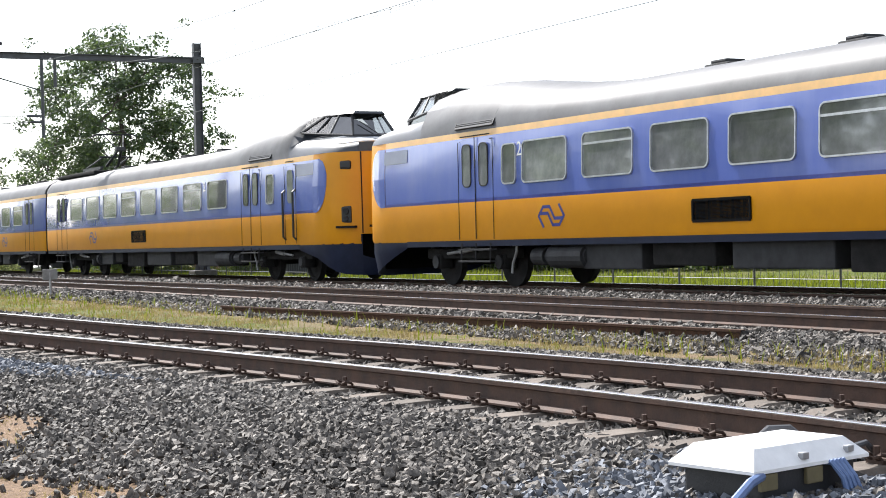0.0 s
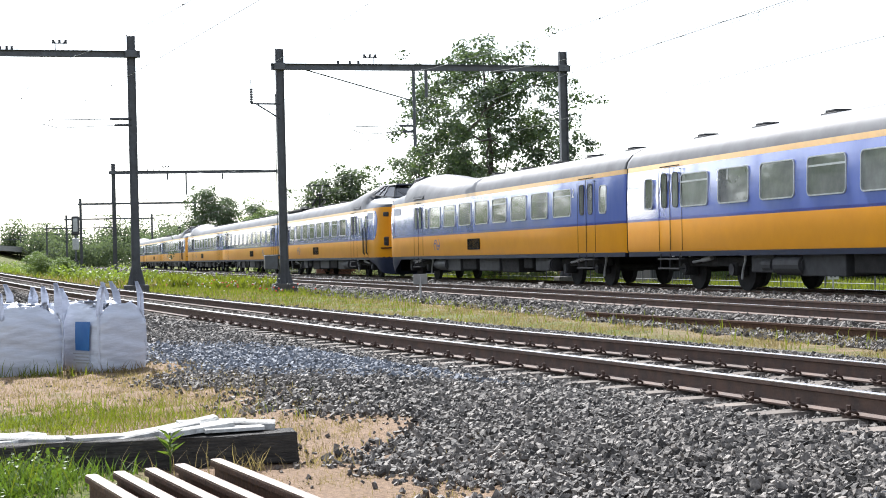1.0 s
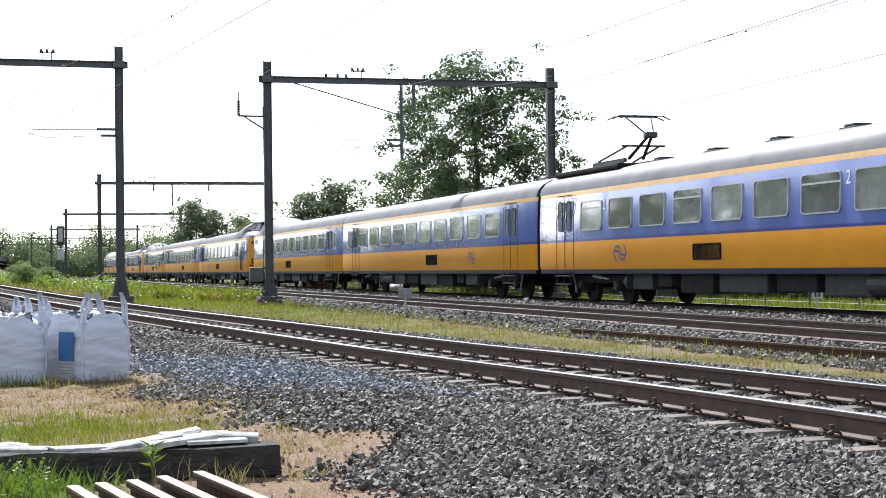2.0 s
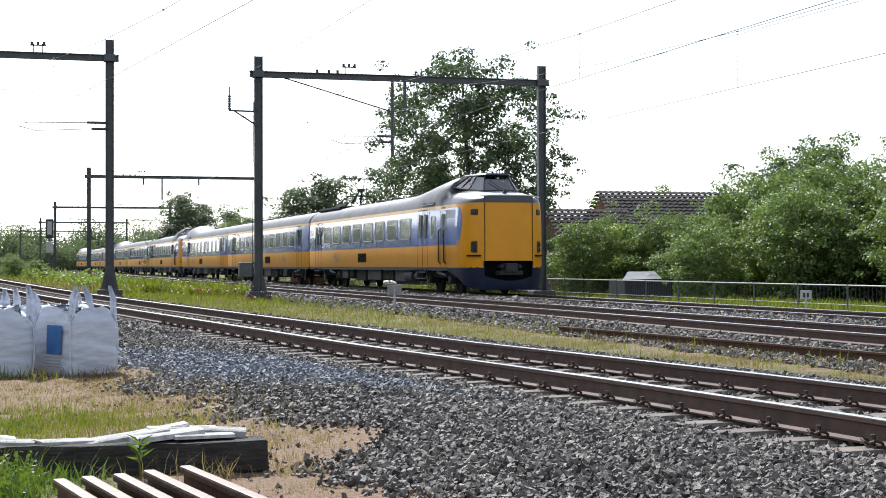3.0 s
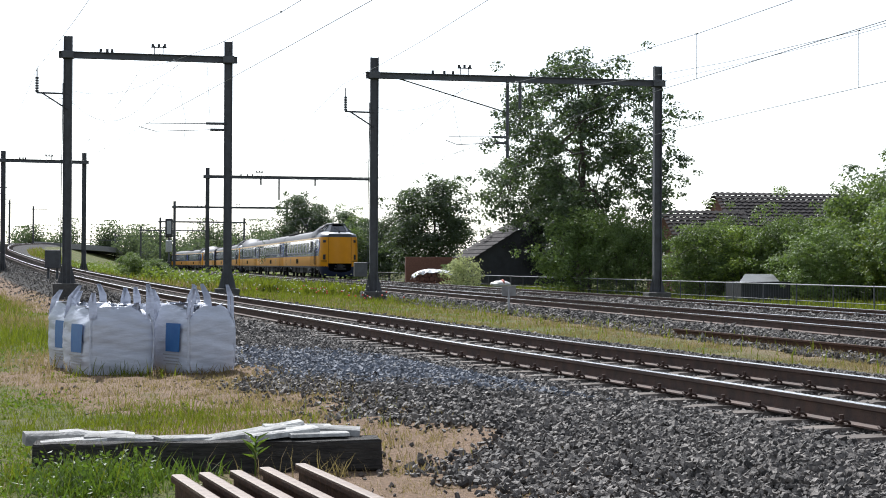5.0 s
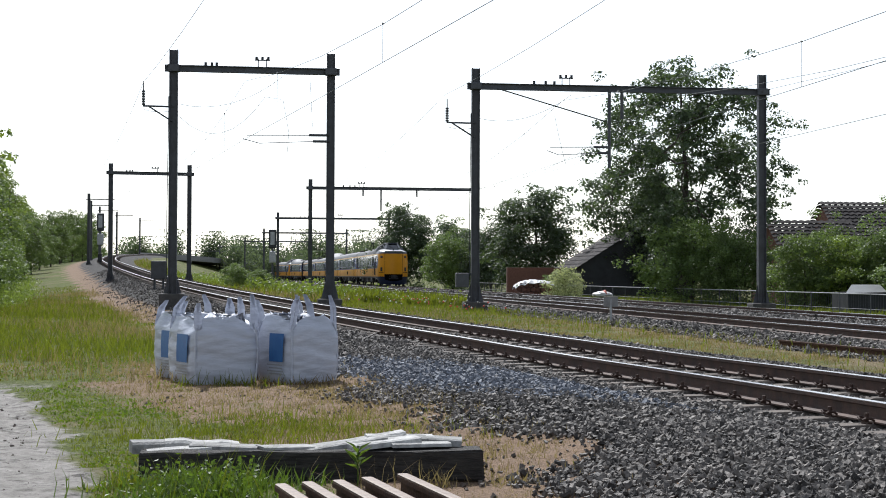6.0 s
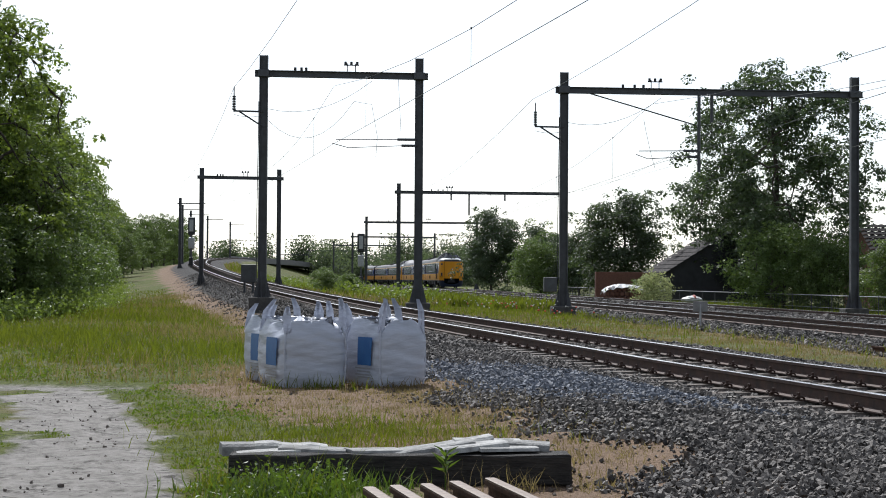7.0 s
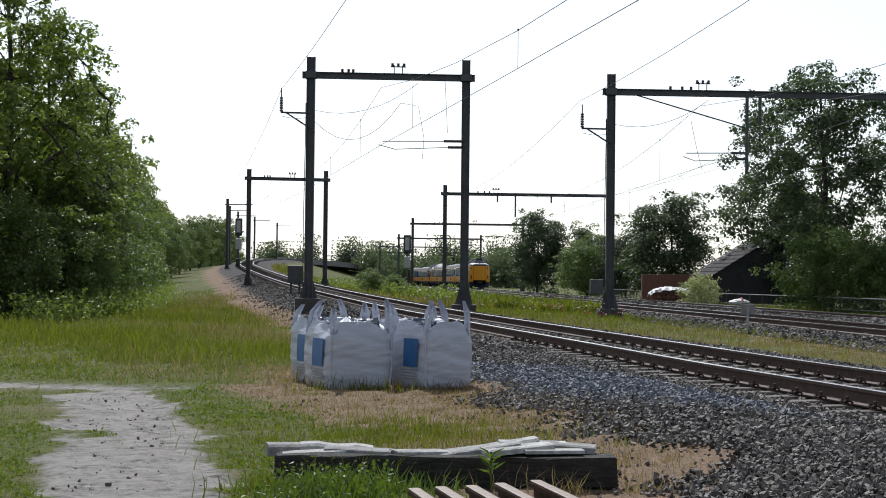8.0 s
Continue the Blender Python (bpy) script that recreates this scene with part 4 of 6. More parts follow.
def train_parts():
    global BOGIE, WHEEL, EMBLEM, DIGIT, WIN, SMALL, DOORGLASS, DOORRIM, CABGLASS, SIDEPANEL, GRILLE, PANEL, DOOR, CABDOOR, SEAM, STEP, VENT, AXLECAP, DAMPER, SANDPIPE
    bm = bmesh.new()
    box(bm, -0.32, 0.32, -0.25, 0.25, -0.05, 0.05, 0.04)
    box(bm, -0.2, 0.2, -0.2, 0.2, 0.04, 0.11, 0.03)
    VENT = to_mesh(bm, "roof_vent", "undergrey")
    bm = bmesh.new()
    bmesh.ops.create_cone(bm, cap_ends=True, segments=12, radius1=0.13, radius2=0.11, depth=0.08, matrix=pose(0, 0, 0, 90))
    AXLECAP = to_mesh(bm, "axle_box_cover", "undergrey")
    bm = bmesh.new()
    tube(bm, [(-0.55, 0, 0.05), (-0.05, 0, 0.0)], 0.05, 8)
    tube(bm, [(-0.05, 0, 0.0), (0.45, 0, -0.04)], 0.03, 8)
    DAMPER = to_mesh(bm, "damper", "galv")
    bm = bmesh.new()
    tube(bm, [(0, 0, 0.32), (0.02, 0, 0.1), (0.16, 0, -0.12), (0.2, 0, -0.3)], 0.028, 6)
    box(bm, -0.12, 0.12, -0.05, 0.05, 0.2, 0.42, 0.02)
    SANDPIPE = to_mesh(bm, "sand_pipe", "galv")
    BOGIE, WHEEL, EMBLEM = bogie_mesh(), wheel_mesh(), emblem_mesh()
    DIGIT = {k: digit(k) for k in "12"}
    def bar(w):
        bm = bmesh.new()
        box(bm, -w / 2, w / 2, -0.006, 0.006, -0.018, 0.018)
        return to_mesh(bm, "transom", "alu")
    WIN = (to_mesh(rim_bm(1.43, 0.71, 0.09), "window_frame", "alu"), to_mesh(pane_bm(1.43, 0.71, 0.09, 0.004), "window", "glass"), bar(1.43))
    SMALL = (to_mesh(rim_bm(0.46, 0.69, 0.09), "window_frame", "alu"), to_mesh(pane_bm(0.46, 0.69, 0.09, 0.004), "window", "glass"), bar(0.46))
    DOORGLASS, DOORRIM = to_mesh(pane_bm(0.30, 0.78, 0.10, 0.004), "window", "glass"), to_mesh(rim_bm(0.30, 0.78, 0.10, 0.02, 0.01), "window_frame", "black")
    CABGLASS = to_mesh(pane_bm(0.34, 0.8, 0.12, 0.004), "window", "glass")
    SIDEPANEL = to_mesh(pane_bm(1.05, 0.27, 0.03, 0.01), "side_panel", "panelgrey")
    def slats(w, h, n, frame_mat):
        bm = bmesh.new()
        box(bm, -w / 2, w / 2, 0.0, 0.012, -h / 2, h / 2)
        for k in range(n):
            z = -h / 2 + h * (k + 0.5) / n
            box(bm, -w / 2 + 0.02, w / 2 - 0.02, -0.02, 0.0, z - h / n * 0.3, z + h / n * 0.15)
        for x in (-w / 2, w / 2):
            box(bm, x - 0.02, x + 0.02, -0.025, 0.01, -h / 2, h / 2)
        for z in (-h / 2, h / 2):
            box(bm, -w / 2, w / 2, -0.025, 0.01, z - 0.02, z + 0.02)
        return to_mesh(bm, "grille", frame_mat)
    GRILLE, PANEL = slats(1.45, 0.34, 9, "boxblack"), slats(1.35, 0.32, 16, "recess")
    def edge(w, h, name):
        bm = bmesh.new()
        for x in (-w / 2, w / 2):
            box(bm, x - 0.007, x + 0.007, -0.006, 0.002, -h / 2, h / 2 - 0.1)
        box(bm, -w / 2 + 0.1, w / 2 - 0.1, -0.008, 0.002, h / 2 - 0.012, h / 2 + 0.012)
        for s in (-1, 1):
            box(bm, s * w / 2 - s * 0.1 - 0.006, s * w / 2 - s * 0.0 + 0.006 if s > 0 else s * w / 2 + 0.1, -0.008, 0.002, h / 2 - 0.1, h / 2 - 0.08)
        return to_mesh(bm, name, "under")
    DOOR, CABDOOR = edge(1.32, 1.95, "door"), edge(0.68, 1.95, "cab_door")
    bm = bmesh.new()
    box(bm, -0.011, 0.011, -0.006, 0.002, -0.97, 0.95)
    SEAM = to_mesh(bm, "door_seam", "under")
    bm = bmesh.new()
    for z in (-0.14, 0.08):
        box(bm, -0.6, 0.6, -0.10, 0.06, z - 0.016, z + 0.016)
    for x in (-0.55, 0.0, 0.55):
        tube(bm, [(x, -0.06, -0.12), (x, -0.04, 0.2)], 0.016, 6)
    STEP = to_mesh(bm, "footstep", "undergrey")


CAB_L, LEAD_L, MID_L = 25.8, 26.2, 26.1
S_TAIL, SPEED = -46.547, 31.625


def build_train():
    """Three coupled three-car sets; returns cars with their place along the train."""
    train_parts()
    bxs = [(6.4, 7.6, 0.38, True), (7.9, 8.7, 0.45, False), (9.2, 10.9, 0.32, False), (11.2, 13.4, 0.36, True), (13.8, 15.4, 0.4, False), (15.7, 17.4, 0.34, True), (17.6, 18.4, 0.45, False)]
    lead_w = [4.65 + 1.95 * k for k in range(8)]
    # cab car whose windows run from the inner end
    cab1 = rail_car("yellow and blue railcar with a raised driving cab and grey roof", LEAD_L, True, lead_w, [2.75, 20.75], [1.5, 19.5], [(3.78, "2"), (19.15, "2")], panel=13.4, emblem=18.1, boxes=bxs)
    cab2 = rail_car("yellow and blue railcar with a raised driving cab and a pantograph", CAB_L, True, [4.1 + 1.97 * k for k in range(8)], [2.15, 20.3], [21.6], [(5.0, "2"), (16.9, "2")], panto=True, panel=11.0, emblem=6.05, boxes=bxs)
    mid = rail_car("yellow and blue intermediate railcar with a grey roof", MID_L, False, [4.08 + 1.99 * k for k in range(10)], [2.3, 23.35], [24.6], [(20.75, "2"), (20.3, "1")], panel=11.2, emblem=6.35, boxes=bxs + [(18.6, 19.6, 0.4, True)])
    cars = []
    s = 0.0
    for k in range(3):
        c2 = cab2 if k == 0 else copy_thing(cab2, Matrix())
        m = mid if k == 0 else copy_thing(mid, Matrix())
        c1 = cab1 if k == 0 else copy_thing(cab1, Matrix())
        cars.append((c2, s + 25.5, 180.0))          # cab faces the rear
        cars.append((m, s + 25.72, 0.0))
        cars.append((c1, s + 51.88, 0.0))
        s += 78.95
    return cars


UNEVEN = {0.5: -0.7, 2.0: 0.2}      # metres by which the train lags or leads its even pace


def motions():
    for car, s0, turn in CARS:
        rows = []
        for i in range(17):
            t = i * 0.5
            x, y, z, h = main_at(S_TAIL + SPEED * t + UNEVEN.get(t, 0.0) + s0, TRAIN_OFF)
            rows.append((t, pose(x, y, z, 0, 0, 90 - math.degrees(h) + turn)))
        walk(car, rows)


# ---- overhead line ----
def h_mast(bm, x, y, z0, z1, w=0.26):
    """H-section column with cap and base shoe."""
    for dx in (-w / 2, w / 2):
        box(bm, x + dx - 0.012, x + dx + 0.012, y - w / 2, y + w / 2, z0, z1)
    box(bm, x - w / 2, x + w / 2, y - 0.01, y + 0.01, z0, z1)
    for k in range(4):
        a = k * math.pi / 2
        bm.faces.new([bm.verts.new((x + math.cos(a) * r, y + math.sin(a) * r, z)) for r, z in ((0.12, z0 + 0.75), (0.30, z0), (0.12, z0))])


def portal(xl, yl, xr, yr, z0l, z0r, zb, label, arm=True, drops=(), top=0.62, detail=True, reach=0.3):
    """Overhead-line portal: two columns, crossbeam, insulators."""
    p = thing("overhead_line_portal", label, "overhead line portal", "portals over the tracks")
    for x, y, z0 in ((xl, yl, z0l), (xr, yr, z0r)):
        bm = bmesh.new()
        h_mast(bm, x, y, z0, zb + top)
        box(bm, x - 0.19, x + 0.19, y - 0.19, y + 0.19, zb - 0.12, zb + 0.12, 0.02)
        part("column", bm, "mast", p)
        bm = bmesh.new()
        g = ground_h(x, y)
        box(bm, x - 0.42, x + 0.42, y - 0.42, y + 0.42, min(g - 0.3, z0 - 0.3), z0, 0.05)
        part("foundation", bm, "darkconcrete", p, "dark concrete foundation block")
    d = Vector((xr - xl, yr - yl, 0))
    u = d.normalized()
    bm = bmesh.new()
    a, b = Vector((xl, yl, zb)) - u * reach, Vector((xr, yr, zb)) + u * reach
    n = Vector((-u.y, u.x, 0)) * 0.1
    for q0, q1 in ((-0.11, -0.085), (0.085, 0.11), (-0.085, 0.085)):
        nn = n if q1 - q0 < 0.1 else n * 0.12
        v = [bm.verts.new(c + s * nn + Vector((0, 0, z))) for c in (a, b) for s in (-1, 1) for z in (q0, q1)]
        for f in ((0, 1, 3, 2), (4, 6, 7, 5), (0, 4, 5, 1), (2, 3, 7, 6), (1, 5, 7, 3), (0, 2, 6, 4)):
            bm.faces.new([v[k] for k in f])
    part("crossbeam", bm, "mast", p)
    if detail:
        bm = bmesh.new()
        c = Vector((xl, yl, zb)) + d * (0.31 if len(drops) else 0.56)
        for s in (-0.14, 0.14):
            tube(bm, [c + u * s + Vector((0, 0, 0.1)), c + u * s + Vector((0, 0, 0.40))], 0.018, 5)
        tube(bm, [c - u * 0.26 + Vector((0, 0, 0.34)), c + u * 0.26 + Vector((0, 0, 0.34))], 0.02, 5)
        for s in (-0.2, 0.0, 0.2):
            tube(bm, [c + u * s + Vector((0, 0, 0.34)), c + u * s + Vector((0, 0, 0.46))], 0.045, 8)
        part("switch_insulator", bm, "boxblack", p)
        for f in (0.2, 0.24, 0.27):
            bm = bmesh.new()
            q = Vector((xl, yl, zb + 0.11)) + d * f
            tube(bm, [q, q + Vector((0, 0, 0.12))], 0.05, 6)
            part("insulator", bm, "boxblack", p)
    if arm:
        bm = bmesh.new()
        zz = zb - 1.3
        tube(bm, [(xl, yl, zz), (xl - 1.02, yl, zz + 0.02)], 0.035, 6)
        tube(bm, [(xl, yl, zz - 0.52), (xl - 0.82, yl, zz)], 0.03, 6)
        part("bracket_arm", bm, "mast", p)
        bm = bmesh.new()
        for k in range(6):
            tube(bm, [(xl - 1.0, yl, zz + 0.05 + k * 0.085), (xl - 1.0, yl, zz + 0.11 + k * 0.085)], 0.06, 8)
        tube(bm, [(xl - 1.0, yl, zz), (xl - 1.0, yl, zz + 0.85)], 0.022, 6)
        part("insulator", bm, "boxblack", p)
        bm = bmesh.new()
        tube(bm, [(xl - 0.14, yl, zz), (xl - 0.14, yl, zz + 0.35)], 0.045, 6)
        part("post_insulator", bm, "boxblack", p)
        bm = bmesh.new()
        tube(bm, [(xl - 0.16, yl, zz), (xl - 0.2, yl, 3.5), (xl - 0.2, yl, 1.2)], 0.014, 5)
        part("earth_wire", bm, "wire", p)
    for f, ln in drops:
        bm = bmesh.new()
        c = Vector((xl, yl, zb)) + d * f
        tube(bm, [c, c - Vector((0, 0, ln))], 0.06, 8)
        part("drop_post", bm, "mast", p)
    return p


def wire_thing(pts_list, label, r=0.008):
    t = thing("overhead_wire", label, "overhead wire", "overhead wires")
    for pts in pts_list:
        bm = bmesh.new()
        tube(bm, pts, r, 5)
        part("wire", bm, "wire", t)
    return t


def catenary(at, spans, zc, zm, label, stag=0.2):
    """Contact wire, sagging carrier wire and droppers between supports."""
    con, car, drop = [], [], []
    for i, (a, b) in enumerate(zip(spans, spans[1:])):
        for k in range(9):
            f = k / 8
            s = a + (b - a) * f
            off = stag * (1 - 2 * f) * (1 if i % 2 else -1)
            x, y, z, h = at(s, off)
            con.append((x, y, z + zc))
            sag = 1.25 * 4 * f * (1 - f)
            car.append((x, y, z + zm - sag))
            if 0 < k < 8 and k % 2:
                drop.append([(x, y, z + zc), (x, y, z + zm - sag)])
    t = wire_thing([con, car], label)
    for d in drop:
        bm = bmesh.new()
        tube(bm, d, 0.006, 4)
        tube(bm, [(Vector(d[1]) - Vector((0, 0.05, 0))), (Vector(d[1]) + Vector((0, 0.05, 0.03)))], 0.025, 4)
        part("dropper", bm, "wire", t)


def steady_arm(x, y, z, dx, parent_label):
    t = thing("registration_arm", parent_label, "registration arm", "registration arms")
    bm = bmesh.new()
    tube(bm, [(x, y, z), (x - dx * 0.25, y, z)], 0.05, 6)
    tube(bm, [(x - dx * 0.25, y, z), (x - dx, y, z - 0.02)], 0.018, 5)
    part("tube", bm, "mast", t)
    bm = bmesh.new()
    tube(bm, [(x, y, z - 0.21), (x - dx * 0.2, y, z - 0.21)], 0.05, 6)
    tube(bm, [(x - dx * 0.2, y, z - 0.21), (x - dx * 0.85, y, z - 0.29), (x - dx * 1.05, y, z - 0.14)], 0.015, 5)
    part("tube", bm, "mast", t)


def build_overhead():
    lab = "dark steel overhead-line portal over the main line"
    # nearest main-line portal
    portal(5.78, 55.2, 16.15, 55.8, 0.45, 0.42, 7.98, lab, drops=((0.461, 2.8), (0.505, 1.05)))
    t = thing("tension_stay", "thin steel stay under the portal beam", "stay")
    bm = bmesh.new()
    tube(bm, [(6.53, 55.25, 7.92), (10.56, 55.5, 6.79)], 0.025, 5)
    part("rod", bm, "wire", t)
    far = [(112, 11.6, 0.0), (172, 12.0, 0.0), (232, 12.0, 0.0), (292, 12, 0), (352, 12, 0), (415, 12, 0), (480, 12, 0)]
    for i, (y, w, _) in enumerate(far):
        s = y
        xl, yl, _, h = main_at(s, -7.9 - 0.004 * (s - 112))
        xr, yr = xl + math.cos(h) * w, yl - math.sin(h) * w
        portal(xl, yl, xr, yr, 0.3, 0.3, 7.5, lab, arm=False, detail=i < 2, drops=((0.32, 0.55), (0.43, 1.6), (0.65, 0.55)) if i == 0 else ())
    # branch line portals
    lb = "dark steel overhead-line portal over the curving branch line"
    portal(-4.56, 54.0, 0.72, 54.4, 0.72, 0.55, 8.3, lb)
    xl, yl, z, h = branch_at(106, -2.6)
    portal(-13.0, 106, -7.95, 107, 0.9, 0.9, 8.05, lb, arm=False)
    for y in (166, 196, 228, 262, 300):
        x, yy, z, h = branch_at(y, -2.2)
        p = thing("overhead_line_mast", "single dark steel mast with a cantilever arm", "overhead line mast", "masts along the branch line")
        bm = bmesh.new()
        h_mast(bm, x, yy, z - 0.6, z + 6.9)
        part("column", bm, "mast", p)
        bm = bmesh.new()
        tube(bm, [(x - 0.3, yy, z + 6.3), (x + 2.6, yy, z + 6.3)], 0.06, 6)
        part("cantilever", bm, "mast", p)
        bm = bmesh.new()
        box(bm, x - 0.4, x + 0.4, yy - 0.4, yy + 0.4, z - 1.2, z - 0.6, 0.04)
        part("foundation", bm, "darkconcrete", p)
    catenary(lambda s, o=0: main_at(s, TRAIN_OFF + o), [-30, -5, 54.4, 112, 172, 232, 292, 352], 4.88, 7.3, "contact and carrier wires over the far main track")
    catenary(lambda s, o=0: main_at(s, NEAR_MAIN_OFF + o), [-30, -5, 54.4, 112, 172, 232, 292, 352], 4.97, 7.1, "contact and carrier wires over the near main track")
    catenary(branch_at, [-45, -2, 54.2, 106, 166, 205, 245, 285], 5.33, 7.3, "contact and carrier wires over the branch track")
    steady_arm(0.68, 54.4, 6.13, 2.8, "registration arm with two insulators on the branch portal")
    steady_arm(10.55, 55.5, 5.92, 2.1, "registration arm under the main-line portal")
    def run(at, off, zz, label, spans):
        pts = []
        for a, b in zip(spans, spans[1:]):
            for k in range(8):
                f = k / 8
                x, y, z, h = at(a + (b - a) * f, off)
                pts.append((x, y, zz - 2.4 * f * (1 - f)))
        wire_thing([pts], label, 0.008)
    run(main_at, -6.75, 7.6, "feeder wire along the main line", [-30, -5, 54.4, 112, 172, 232])
    run(main_at, 4.75, 8.0, "feeder wire beyond the main line", [-30, -5, 54.4, 112, 172])
    run(lambda s, o: branch_at(s, o), -3.6, 7.75, "feeder wire along the branch line", [-45, -2, 54.0, 106, 166])
    def loop(a, b, sag):
        return [(a[0] + (b[0] - a[0]) * k / 8, a[1] + (b[1] - a[1]) * k / 8, a[2] + (b[2] - a[2]) * k / 8 - sag * 4 * k / 8 * (1 - k / 8)) for k in range(9)]
    wire_thing([loop((-4.4, 54, 7.1), (-0.9, 54.2, 8.1), 0.45), loop((-4.4, 54, 6.7), (-1.5, 54.2, 7.4), 0.9), [(-1.5, 54.2, 7.4), (-0.9, 54.2, 7.3), (-0.7, 54.2, 6.2), (-0.75, 54.2, 5.5)],
                [(0.0, 54.2, 8.2), (0.1, 54.2, 6.4)], loop((5.9, 55.2, 6.85), (9.2, 55.4, 7.75), 0.4), loop((8.6, 55.4, 7.0), (9.0, 55.4, 5.3), 0.1), loop((-5.56, 54, 6.9), (-4.5, 54, 6.9), 0.08), loop((4.78, 55.2, 6.55), (5.8, 55.2, 6.55), 0.08)],
               "slack jumper wires hanging from the portals", 0.008)


def build_signals():
    """Lineside signals, relay cabinet, small posts."""
    def signal(x, y, z0, h, label):
        s = thing("railway_signal", label, "railway signal", "railway signals")
        bm = bmesh.new()
        tube(bm, [(x, y, z0), (x, y, z0 + h)], 0.09, 8)
        part("post", bm, "mast", s)
        bm = bmesh.new()
        box(bm, x - 0.36, x + 0.36, y - 0.15, y + 0.15, z0 + h - 1.35, z0 + h + 0.45, 0.14)
        hd = part("signal_head", bm, "boxblack", s, "black oval signal head")
        bm = bmesh.new()
        box(bm, x - 0.2, x + 0.2, y - 0.19, y - 0.15, z0 + h - 1.0, z0 + h + 0.2, 0.015)
        part("backplate", bm, "galv", hd)
        bm = bmesh.new()
        box(bm, x - 0.3, x + 0.3, y - 0.15, y + 0.15, z0 + h - 2.7, z0 + h - 1.6, 0.06)
        part("number_plate", bm, "galv", s)
        bm = bmesh.new()
        box(bm, x - 0.2, x + 0.2, y - 0.4, y - 0.1, z0 + h - 4.4, z0 + h - 3.6, 0.05)
        part("speed_lamp", bm, "boxblack", s)
    signal(-3.4, 150, 0.2, 5.0, "dark lineside signal mast seen from behind")
    signal(-20.6, 160, 2.0, 5.0, "dark signal mast beside the branch line")
    c = thing("relay_cabinet", "dark grey cabinet on legs beside the branch track", "cabinet")
    bm = bmesh.new()
    box(bm, -7.35, -6.65, 75.2, 75.8, 1.15, 2.0, 0.04)
    part("housing", bm, "mast", c)
    for dx in (-7.2, -6.8):
        bm = bmesh.new()
        box(bm, dx - 0.05, dx + 0.05, 75.4, 75.6, 0.3, 1.16)
        part("leg", bm, "mast", c)
    # small grey plate on a post
    s = thing("lineside_post", "small blank grey plate on a thin post", "lineside sign")
    x, y = 7.95, 41.5
    bm = bmesh.new()
    tube(bm, [(x, y, 0.0), (x, y, 0.75)], 0.03, 6)
    part("post", bm, "galv", s)
    bm = bmesh.new()
    box(bm, x - 0.19, x + 0.19, y - 0.02, y + 0.02, 0.55, 0.82, 0.01)
    part("plate", bm, "concrete", s)
    cb = thing("junction_box", "dark junction box on the portal column", "junction box")
    bm = bmesh.new()
    box(bm, 5.1, 5.55, 55.0, 55.4, 0.95, 1.45, 0.03)
    part("housing", bm, "mast", cb)
    bm = bmesh.new()
    box(bm, 5.2, 5.75, 55.15, 55.25, 1.4, 1.46)
    part("bracket", bm, "mast", cb)


